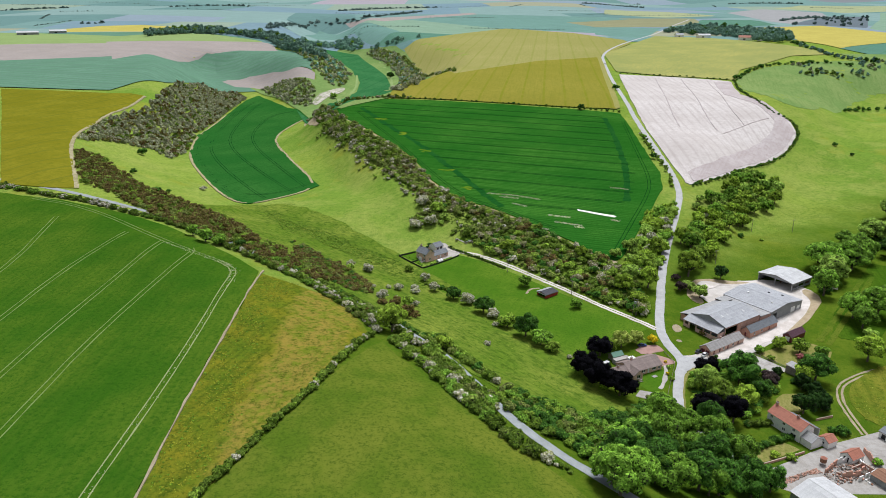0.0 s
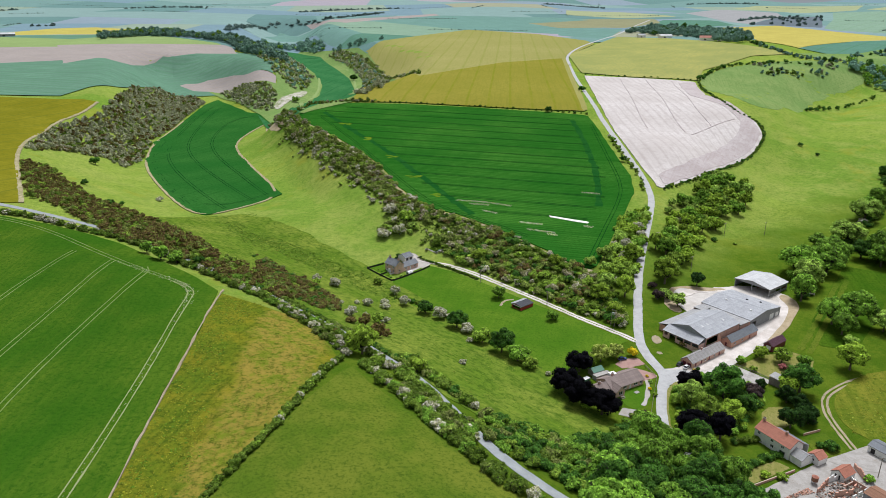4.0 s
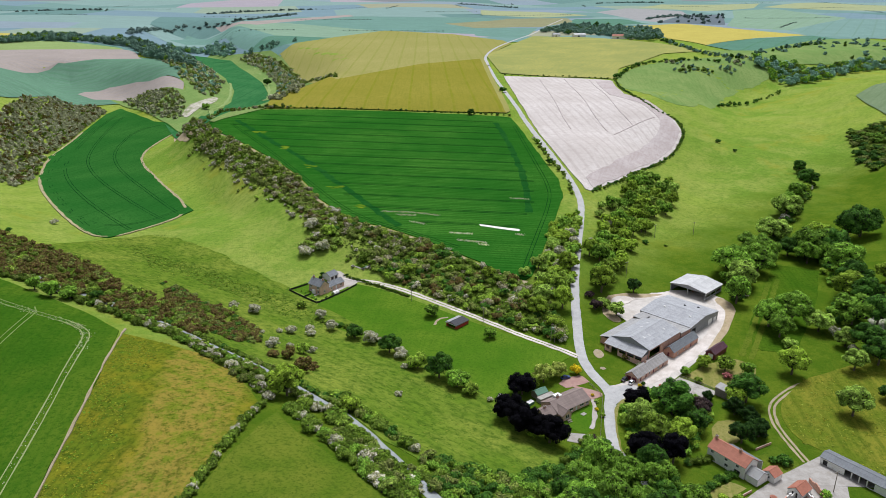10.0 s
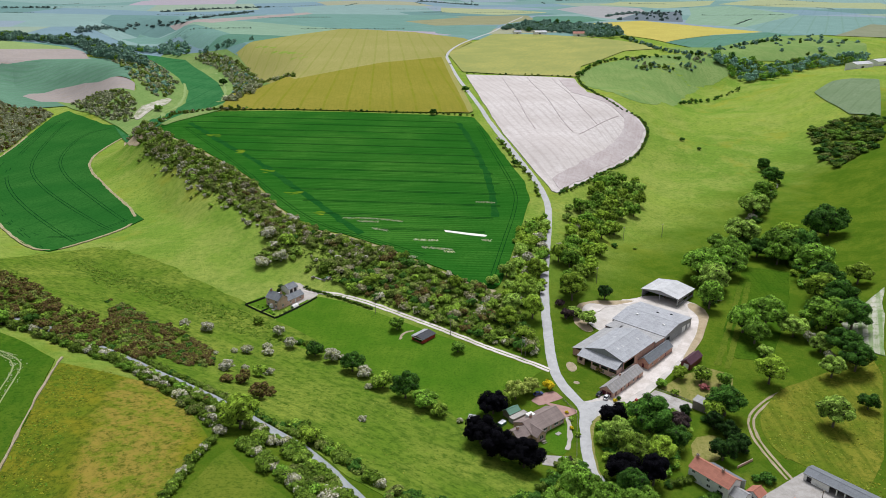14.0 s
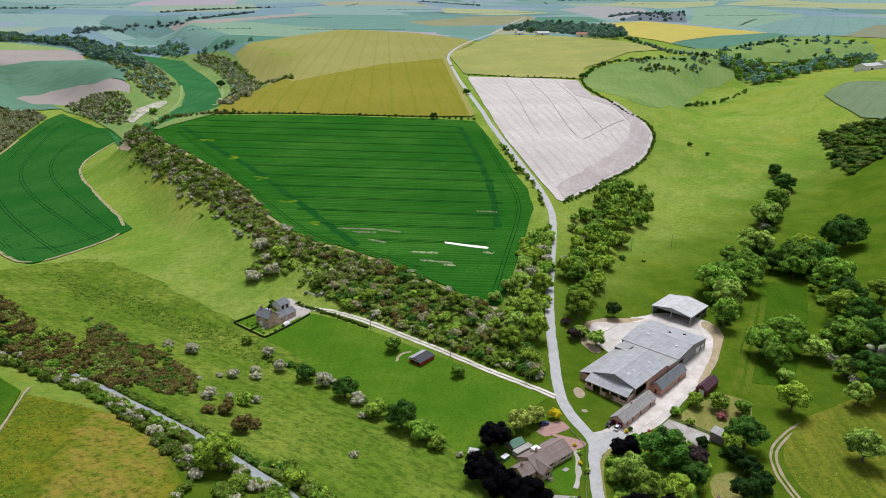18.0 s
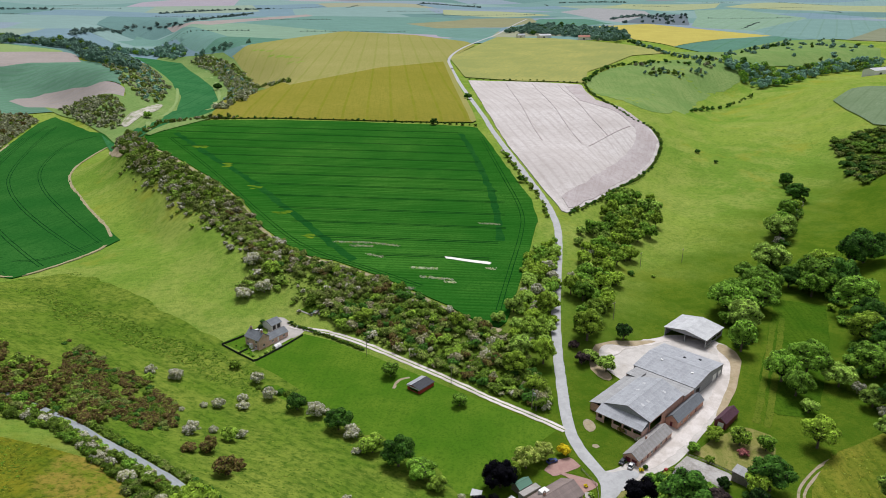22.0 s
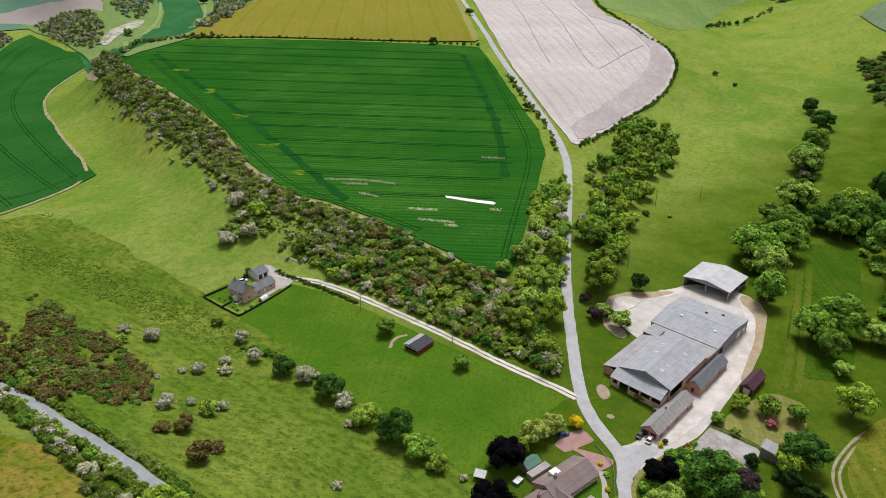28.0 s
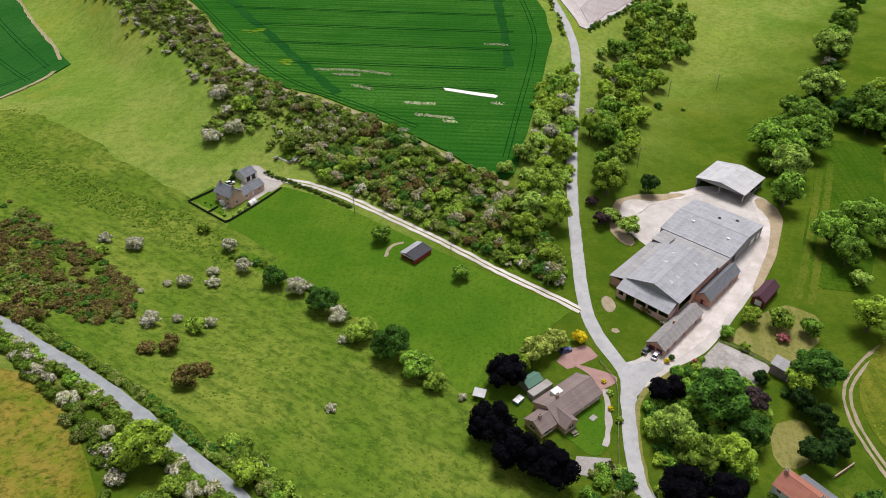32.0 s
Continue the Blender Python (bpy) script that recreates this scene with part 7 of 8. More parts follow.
def slope(parent, corner, along_v, down_v, nx, ny, material, label="", thick=0.07, piece="roof_sheet"):
    """One roof slope from its upper corner: a deck, and the sheets or courses that cover it, each a piece of its own."""
    corner, a, d = Vector(corner), Vector(along_v), Vector(down_v)
    ux, uy = a.normalized(), d.normalized()
    uz = ux.cross(uy)
    flip = uz.z < 0
    if flip:
        corner, a, ux = corner + a, -a, -ux
        uz = -uz
    m = Matrix((ux, uy, uz)).transposed().to_4x4()
    m.translation = corner
    deck = boxed("roof", (0, a.length, 0, d.length, -0.16, -0.03), BOARDS, parent)
    deck.matrix_local = m
    w, h = a.length / nx, d.length / ny
    bm = bmesh.new()
    box(bm, 0.008, w - 0.008, -0.06, h, 0, thick)
    bmesh.ops.translate(bm, verts=[v for v in bm.verts if v.co.y > h / 2], vec=(0, 0, 0.03))
    me = bpy.data.meshes.new(piece)
    bmesh.ops.recalc_face_normals(bm, faces=bm.faces)
    bm.to_mesh(me)
    bm.free()
    me.materials.append(material)
    for i in range(nx):
        for j in range(ny):
            p = new(piece, me)
            p.parent = deck
            p.matrix_local = pose(i * w, j * h, -0.025 + random.uniform(0, 0.012), random.uniform(-0.15, 0.15), random.uniform(-0.15, 0.15), 0)
    return deck


def gabled(name, m, x0, x1, y0, y1, z0, eave, ridge, walls, roof, label, category, holes=None, nx=8, ny=3, over=0.35, group="", at=0.5, gables=True, base=2.5):
    """A building with its ridge along its own x axis. holes: south, east, north, west walls' openings. at: where across the width the ridge stands."""
    th = empty(name, m, label, category, group)
    hs = holes or {}
    ym = y0 + (y1 - y0) * at
    w = walls if isinstance(walls, dict) else {}
    W = {k: w.get(k, w.get("all", walls if not isinstance(walls, dict) else BRICK)) for k in "SENW"}
    wall(th, (x0, y0), (x1, y0), z0, eave, W["S"], hs.get("S", ()), base=base)
    wall(th, (x1, y0 + 0.3), (x1, y1 - 0.3), z0, eave, W["E"], hs.get("E", ()), (at, ridge - 0.1), base=base)
    wall(th, (x1, y1), (x0, y1), z0, eave, W["N"], hs.get("N", ()), base=base)
    wall(th, (x0, y1 - 0.3), (x0, y0 + 0.3), z0, eave, W["W"], hs.get("W", ()), (1 - at, ridge - 0.1), base=base)
    for ye, s in ((y0, -1), (y1, 1)):
        run = abs(ye - ym)
        k = (run + over) / run
        slope(th, (x0 - over, ym, ridge + 0.12), (x1 - x0 + 2 * over, 0, 0), (0, s * run * k, (eave - ridge) * k), nx, ny, roof)
    bm = bmesh.new()
    box(bm, x0 - over, x1 + over, ym - 0.16, ym + 0.16, ridge + 0.12, ridge + 0.24)
    bmesh.ops.bevel(bm, geom=[e for e in bm.edges if abs(e.verts[0].co.y - e.verts[1].co.y) < 1e-6 and e.verts[0].co.z > ridge + 0.2 and e.verts[1].co.z > ridge + 0.2], offset=0.07, segments=1, affect="EDGES")
    part("ridge_cap", bm, roof, th)
    return th


def merge(wing, turn, into):
    """Hands the parts of a wing, turned in its house's own axes, over to the house."""
    for ch in list(wing.children):
        basis = turn @ ch.matrix_basis
        ch.parent = into
        ch.matrix_basis = basis
    bpy.data.objects.remove(wing)


def chimney(th, x, y, z0, z1, material=BRICK, w=0.45):
    c = boxed("chimney", (x - w, x + w, y - w * 0.7, y + w * 0.7, z0, z1), material, th)
    boxed("chimney_cap", (x - w - 0.06, x + w + 0.06, y - w * 0.7 - 0.06, y + w * 0.7 + 0.06, z1 + 0.002, z1 + 0.14), SLAB, c)
    for s in (-0.5, 0.5):
        bm = bmesh.new()
        bmesh.ops.create_cone(bm, cap_ends=True, segments=10, radius1=0.14, radius2=0.11, depth=0.45, matrix=Matrix.Translation((x + s * w, y, z1 + 0.36)))
        part("chimney_pot", bm, RUST, c)


def bays(n, total, gap, sill, head, what, start=0.0):
    w = (total - start * 2 - gap * (n + 1)) / n
    return [(start + gap + i * (w + gap), start + gap + i * (w + gap) + w, sill, head, what) for i in range(n)]


FARM = pose(140, 310, 0, 0, 0, 34)
# great barn: tall span with lean-tos in front and along its side
barn = gabled("great_barn", FARM, -11.7, 15.4, -5.2, 14.0, -1.0, 5.3, 8.2, {"all": CLAD, "S": BRICK}, ROOF_GREY, "large grey fibre-cement roofed barn with brick lean-tos", "barn", {"S": [(0.4, 9.5, 2.2, 5.6, "open")]}, 13, 5, 0.2)
slope(barn, (-11.75, 15.0, 5.15), (0, -19.6, 0), (-4.75, 0, -1.95), 9, 2, ROOF_GREY)
wall(barn, (-16.2, 14.8), (-16.2, -4.6), -0.6, 3.0, BRICK_PALE, [(0.8, 2.6, 1.7, 3.4, "open"), (3.6, 6.9, 0.0, 3.4, "open"), (7.5, 11.1, 1.7, 3.4, "open"), (11.7, 15.2, 1.7, 3.4, "open"), (15.8, 19.1, 1.7, 3.4, "open"), (12.7, 13.5, 0.0, 1.5, BOARDS)])
wall(barn, (-16.2, -4.6), (-11.7, -4.6), -1.0, 3.0, BRICK_PALE)
wall(barn, (-11.7, 14.8), (-16.2, 14.8), -1.0, 3.0, BRICK_PALE)
slope(barn, (-12.2, 14.05, 5.0), (33.4, 0, 0), (0, 6.4, -1.7), 16, 2, ROOF_OLD)
wall(barn, (21.0, 20.0), (-12.0, 20.0), -1.0, 3.2, BRICK, [(6, 9, 0, 3, BOARDS)])
wall(barn, (-12.0, 20.0), (-12.0, 14.3), -1.0, 3.2, BRICK)
wall(barn, (21.0, 14.3), (21.0, 20.0), -1.0, 3.2, BRICK)
for x, y in ((-6.0, 1.2), (-2.2, 1.0), (3.0, 8.2), (9.0, 0.0), (9.5, 9.0)):
    z = 8.2 - abs(y - 4.4) * 0.302 + 0.22
    boxed("roof_light", (-0.5, 0.5, -0.7, 0.7, 0, 0.05), ROOF_PALE, barn, "pale translucent roof light", m=pose(x, y, z, 16.8 if y < 4.4 else -16.8, 0, 0))
link_roof = empty("link_shed", FARM, "low brown-grey roofed shed linking two barns", "shed")
slope(link_roof, (15.5, 20.4, 4.55), (0, -26.2, 0), (9.2, 0, -0.55), 12, 3, ROOF_OLD)
wall(link_roof, (15.6, -5.6), (24.3, -5.6), -1.2, 3.9, BRICK, [(5.2, 8.0, 0.0, 3.3, RUST)])
wall(link_roof, (24.3, 20.2), (15.6, 20.2), -1.2, 4.0, BRICK)
shed = gabled("wide_shed", FARM @ pose(0, 0, 0, 0, 0, 90), -5.6, 21.7, -52.0, -24.6, -1.2, 4.2, 6.0, CLAD, ROOF_GREY, "wide grey corrugated farm shed with shallow roof", "barn", {"W": [(1.2, 5.2, 0.0, 4.0, "open"), (17.5, 21.5, 0.0, 3.8, WHITE), (23.0, 26.0, 0.0, 3.4, WHITE)]}, 13, 7, 0.25)
for x, y in ((-0.5, -33.0), (8.0, -43.5), (14.0, -34.5), (2.5, -47.0)):
    z = 6.0 - abs(y + 38.3) * 0.131 + 0.24
    boxed("roof_vent", (x - 0.5, x + 0.5, y - 0.4, y + 0.4, z - 0.1, z + 0.35), BLACK if y < -40 else RENDER, shed)
wing = gabled("brick_cart_shed", FARM, 1.0, 23.2, -10.4, -5.3, -1.3, 1.5, 3.7, BRICK, ROOF_SLATE, "low red brick cart shed with slate roof", "barn", {"E": [(0.7, 3.6, 0, 2.6, WINE)], "S": [(3.0, 4.2, 0.9, 2.0, "window"), (9.0, 10.2, 0.9, 2.0, "window"), (15.0, 16.2, 0.0, 2.1, WINE)], "W": [(1.7, 2.7, 0, 2.0, WINE)]}, 11, 6, 0.25)
row = gabled("stable_row", FARM, -29.6, -4.9, -11.0, -5.0, -1.7, 0.75, 2.75, {"all": BRICK, "S": BRICK_PALE}, ROOF_PATCHED, "low brick stable row with patched rusty slate roof and burgundy doors", "stable", {"W": [(0.5, 2.5, 0, 2.1, WINE), (3.0, 5.0, 0, 2.1, WINE)], "S": [(2.0, 3.1, 0, 2.1, WINE), (6.2, 7.3, 0, 2.1, WINE), (9.0, 10.3, 0.8, 2.0, "window"), (12.2, 13.3, 0, 2.1, WINE), (16.0, 17.3, 0.8, 2.0, "window"), (20.0, 21.1, 0, 2.1, WINE)]}, 11, 6, 0.25)
boxed("chimney", (-18.4, -17.7, -7.6, -7.1, 2.4, 3.6), BRICK, row)


def dutch_barn():
    """Open-fronted steel barn with posts, rails and low side walls."""
    th = empty("open_barn", FARM, "open-fronted barn with pale corrugated steel roof", "barn")
    for y0, s in ((19.0, 1), (19.0, -1)):
        slope(th, (66.6, 19.0, 6.7), (19.4, 0, 0), (0, s * 10.6, -1.85), 9, 4, ROOF_PALE)
    for x in (67.2, 73.2, 79.2, 85.4):
        for y in (9.0, 19.0, 29.0):
            if x in (67.2, 85.4) or y != 19.0:
                boxed("post", (x - 0.13, x + 0.13, y - 0.13, y + 0.13, -2.0, 6.4 if y == 19.0 else 4.85), STEEL, th)
    wall(th, (67.3, 9.0), (85.4, 9.0), 0.2, 4.6, CLAD, [(0.4, 17.5, 1.5, 2.9, "open")], thick=0.12)
    wall(th, (85.5, 9.1), (85.5, 28.9), 0.2, 4.7, RUST, (), 6.5, thick=0.12)
    wall(th, (85.4, 29.0), (67.3, 29.0), 0.2, 4.6, CLAD, thick=0.12)
    bm = bmesh.new()
    for y0, y1 in ((9.0, 19.0), (19.0, 29.0)):
        v = [bm.verts.new((x, y, z)) for x in (67.0, 67.15) for y, z in ((y0, 4.45), (y1, 4.45), (y1, 6.45 if y1 == 19.0 else 4.75), (y0, 6.45 if y0 == 19.0 else 4.75))]
        for q in ((0, 1, 2, 3), (7, 6, 5, 4), (0, 4, 5, 1), (1, 5, 6, 2), (2, 6, 7, 3), (3, 7, 4, 0)):
            bm.faces.new([v[i] for i in q])
    part("gable_board", bm, CLAD, th)
    wall(th, (73.0, 19.0), (85.0, 19.0), 0.2, 3.0, RUST, thick=0.15)


dutch_barn()
bit = gabled("garden_shed", FARM, 13.2, 24.8, -23.7, -19.4, -1.3, 1.2, 2.9, WINE, ROOF_WINE, "burgundy timber shed with dark roof and white door", "shed", {"W": [(0.9, 3.2, 0, 2.2, WHITE)]}, 8, 4, 0.25)
lean = empty("lean_to_shed", pose(153.6, 271.2, 0, 0, 0, 36), "small open lean-to shed with pale roof", "shed")
slope(lean, (-2.6, 3.0, 1.3), (5.2, 0, 0), (0, -6.2, -0.7), 3, 3, ROOF_OLD)
wall(lean, (-2.4, -2.8), (2.4, -2.8), -1.8, 0.5, RENDER)
wall(lean, (2.4, -2.5), (2.4, 2.8), -1.8, 0.7, BOARDS)
wall(lean, (-2.4, 2.8), (-2.4, -2.5), -1.8, 0.7, BOARDS)

# bungalow
BUNG = pose(86.5, 273.6, ground_z(86, 273), 0, 0, 26)
bung = gabled("bungalow", BUNG, -9.0, 8.4, -4.8, 4.8, 0, 2.5, 5.0, BRICK_PALE, ROOF_BROWN, "brick bungalow with brown tiled roof and white windows", "house",
              {"S": [(6.2, 8.2, 0.9, 2.1, "window"), (9.6, 10.6, 0, 2.1, WHITE), (12.0, 14.2, 0.9, 2.1, "window"), (15.4, 16.8, 0.9, 2.1, "window")], "E": [(3, 5, 0.9, 2.1, "window")], "N": [(3, 4.5, 0.9, 2.1, "window"), (9, 11, 0.9, 2.1, "window")]}, 2, 13, 0.4)
TURN = pose(0, 0, 0, 0, 0, -90)
merge(gabled("front_gable", BUNG @ TURN, 0.2, 7.4, -9.0, -4.4, 0, 2.5, 4.3, BRICK_PALE, ROOF_BROWN, "", "", {"E": [(1.2, 3.2, 0.5, 2.2, "window")]}, 2, 9, 0.35), TURN, bung)
merge(gabled("side_wing", BUNG, -15.2, -9.1, -4.4, 2.0, 0, 2.4, 4.3, BRICK_PALE, ROOF_BROWN, "", "", {"S": [(1.2, 4.2, 0.5, 2.1, "window")], "W": [(1.5, 3.5, 0.8, 2.1, "window")]}, 2, 10, 0.35), Matrix(), bung)
chimney(bung, -4.5, 0.5, 4.4, 6.2), chimney(bung, -13.0, -1.2, 3.9, 5.3)
boxed("dormer", (-4.2, -1.2, 1.2, 3.6, 3.4, 4.9), RENDER, bung, "flat-roofed white dormer", 0.03)
garage = gabled("garage", BUNG, -6.5, -0.8, 9.6, 13.4, 0, 2.2, 3.4, BOARDS, GREEN_PAINT, "timber garage with pale green roof beside the drive", "garage", {"E": [(0.8, 2.8, 0, 2.0, WHITE)]}, 5, 2, 0.2)
boxed("flat_roof_store", (-7.5, 0.5, 6.6, 9.2, 0, 2.1), SLAB, tagged(new("store"), "low flat-roofed store behind the bungalow", "shed"), "", 0.05).parent.matrix_world = BUNG

# brick house with its long rear wing and garage
HOUSE = pose(-16.3, 406.3, ground_z(-8, 405), 0, 0, -48)
house = gabled("house", HOUSE, 0, 9.2, 0, 6.4, 0, 5.0, 7.6, BRICK_PALE, ROOF_SLATE, "two-storey brick house with blue-grey slate roof", "house",
               {"S": [(1.0, 2.3, 0.8, 2.1, "window"), (4.0, 5.0, 0, 2.1, WHITE), (6.6, 8.0, 0.8, 2.1, "window"), (1.0, 2.3, 3.2, 4.5, "window"), (6.6, 8.0, 3.2, 4.5, "window")], "E": [(2.2, 3.4, 0.9, 2.1, "window")]}, 2, 14, 0.35)
TURN = pose(0, 0, 0, 0, 0, 90)
merge(gabled("rear_wing", HOUSE @ TURN, 6.5, 18.0, -9.0, -3.6, 0, 2.6, 4.4, BRICK_PALE, ROOF_SLATE, "", "", {"S": [(1.5, 2.7, 0.9, 2.0, "window"), (5, 6, 0, 2.1, WHITE), (8.5, 9.7, 0.9, 2.0, "window")]}, 2, 10, 0.3), TURN, house)
chimney(house, 1.0, 3.2, 6.8, 8.7), chimney(house, 8.3, 3.2, 6.8, 8.7)
boxed("porch", (3.6, 5.4, -1.3, -0.02, 0, 2.4), RENDER, house, "white porch", 0.05)
gabled("garage", pose(-4.3, 422.0, ground_z(-4, 422), 0, 0, 41), -3.2, 3.0, -3.4, 3.2, 0, 2.5, 4.2, {"all": RENDER, "E": RENDER}, ROOF_SLATE, "white double garage with grey roof", "garage", {"S": [(0.6, 2.6, 0, 2.1, BLACK), (3.4, 5.4, 0, 2.1, BLACK)], "E": [(1, 4.6, 0, 2.1, BLACK)]}, 2, 8, 0.3)

# white house with red pantiles, and the village sheds
RH = pose(132.0, 228.6, ground_z(132, 228), 0, 0, -65.5)
cottage = gabled("long_cottage", RH, -7.6, 7.2, -3.6, 3.6, 0, 4.7, 7.0, RENDER, ROOF_RED, "long white cottage with red pantile roof", "house",
                 {"S": [(1.2, 2.4, 0.9, 2.1, "window"), (4.4, 5.4, 0, 2.1, WHITE), (7.0, 8.4, 0.9, 2.1, "window"), (10.8, 13.2, 0.7, 2.2, "window"), (1.2, 2.4, 3.1, 4.2, "window"), (6.8, 8.0, 3.1, 4.2, "window"), (11.2, 12.4, 3.1, 4.2, "window")], "W": [(2, 3.2, 3, 4.2, "window")]}, 8, 7, 0.25)
slope(cottage, (-5.0, 3.65, 4.6), (12.2, 0, 0), (0, 3.6, -1.7), 6, 4, ROOF_SLATE)
wall(cottage, (7.2, 7.0), (-5.0, 7.0), 0, 2.8, RENDER, [(2, 3.2, 0.9, 2, "window"), (7, 8, 0, 2.1, WHITE)])
chimney(cottage, -7.0, 0, 6.2, 8.2), chimney(cottage, 2.6, 0, 6.4, 8.0)
gabled("outhouse", RH, 7.5, 12.0, -3.2, 2.6, 0, 2.6, 4.3, RENDER, ROOF_OLD, "small white outhouse with mossy roof", "outhouse", {"S": [(1, 2, 0, 2, WHITE)]}, 4, 4, 0.2)
gabled("outhouse", RH @ pose(0, 0, 0, 0, 0, 90), 3.0, 7.6, -14.2, -9.6, 0, 2.3, 3.7, RENDER, ROOF_RED, "small white outhouse with red pantile roof", "outhouse", {"W": [(1.4, 2.6, 0.8, 1.8, "window")]}, 4, 4, 0.2)
LS = pose(171.2, 217.0, ground_z(171, 217), 0, 0, -63)
longshed = gabled("implement_shed", LS, -10.5, 16.0, -3.0, 3.2, 0, 2.9, 3.9, {"all": RENDER, "N": CLAD}, ROOF_SLATE, "long open-fronted implement shed with grey roof", "shed", {"S": [(1.0, 2.6, 0, 2.3, BLACK)] + bays(4, 26.5, 0.35, 0, 2.6, "open", 8.0)[:4], "W": [(1, 2.2, 0, 2, WHITE)]}, 13, 2, 0.3, at=0.45)
gabled("steel_barn", pose(123.5, 184.6, ground_z(124, 185), 0, 0, -63), -7.5, 9.0, -8.0, 8.0, 0, 3.6, 5.6, CLAD, ROOF_PALE, "steel barn with pale sheet roof and roof lights", "barn", {"S": [(4, 8, 0, 3.4, BOARDS)]}, 9, 4, 0.3)
gabled("tiled_shed", pose(146.2, 211.4, ground_z(146, 211), 0, 0, 27), -3.0, 3.2, -2.4, 2.4, 0, 2.0, 3.7, RENDER, ROOF_RED, "small white shed with orange pantile roof", "shed", {"W": [(1, 3, 0, 1.9, BLACK)]}, 5, 4, 0.2)


def tank(x, y):
    th = empty("feed_bin", pose(x, y, ground_z(x, y)), "rusty red round feed bin on legs", "bin")
    bm = bmesh.new()
    bmesh.ops.create_cone(bm, cap_ends=True, segments=16, radius1=1.1, radius2=1.1, depth=1.6, matrix=Matrix.Translation((0, 0, 2.0)))
    part("drum", bm, RUST, th)
    bm = bmesh.new()
    bmesh.ops.create_cone(bm, cap_ends=True, segments=16, radius1=1.15, radius2=0.2, depth=0.6, matrix=Matrix.Translation((0, 0, 3.11)))
    part("lid", bm, ROOF_RED, th)
    for a in range(4):
        c, s = math.cos(a * 1.57 + 0.8), math.sin(a * 1.57 + 0.8)
        boxed("leg", (c * 0.9 - 0.06, c * 0.9 + 0.06, s * 0.9 - 0.06, s * 0.9 + 0.06, -0.3, 1.2), STEEL, th)


tank(134.3, 208.0)
FS = pose(56.9, 352.4, ground_z(57, 352), 0, 0, 37)
field_shed = gabled("field_shelter", FS, -4.4, 4.4, -3.6, 3.4, 0, 2.1, 2.8, RED, ROOF_DARK, "red timber field shelter with black felt roof", "shed", {"W": [(0.6, 5.8, 0.2, 1.9, "open")]}, 4, 3, 0.3, at=0.62)

decks = [q for q in field_shed.children if q.name.startswith("roof")]
for q in decks[1].children:
    q.data.materials[0] = ROOF_GREY
boxed("front_board", (-4.75, -4.6, -3.7, 3.5, 1.85, 2.2), WHITE, field_shed, "white fascia board")

# far farmsteads
for x, y, a, n, w, e, r, wl_, rf, lab in ((641, 1560, -15, 30, 11, 5, 9, RENDER, ROOF_RED, "far red-roofed farmhouse by a wood"), (668, 1545, 20, 16, 9, 4, 7, RENDER, ROOF_RED, "far red-roofed farm building"), (586, 1662, 10, 30, 12, 5, 8, RENDER, ROOF_PALE, "far white farm shed by a wood"), (540, 1690, 10, 18, 10, 5, 8, RENDER, ROOF_GREY, "far pale farm building"),
                                           (-948, 1672, 30, 44, 16, 5, 8, CLAD, ROOF_PALE, "far pale farm shed among trees"), (-905, 1722, 30, 36, 16, 5, 8, CLAD, ROOF_PALE, "far grey farm shed among trees"), (848, 985, 15, 40, 18, 6, 9, RENDER, ROOF_PALE, "white farm shed on the hilltop"), (905, 1005, 15, 46, 20, 6, 9, RENDER, ROOF_PALE, "white farm shed on the hilltop")):
    gabled("far_barn", pose(x, y, ground_z(x, y) + 1, 0, 0, a), -n / 2, n / 2, -w / 2, w / 2, 0, e, r, wl_, rf, lab, "barn", {"S": [(n * 0.3, n * 0.45, 0, 3, BLACK)]}, 6, 2, 0.5, base=6)


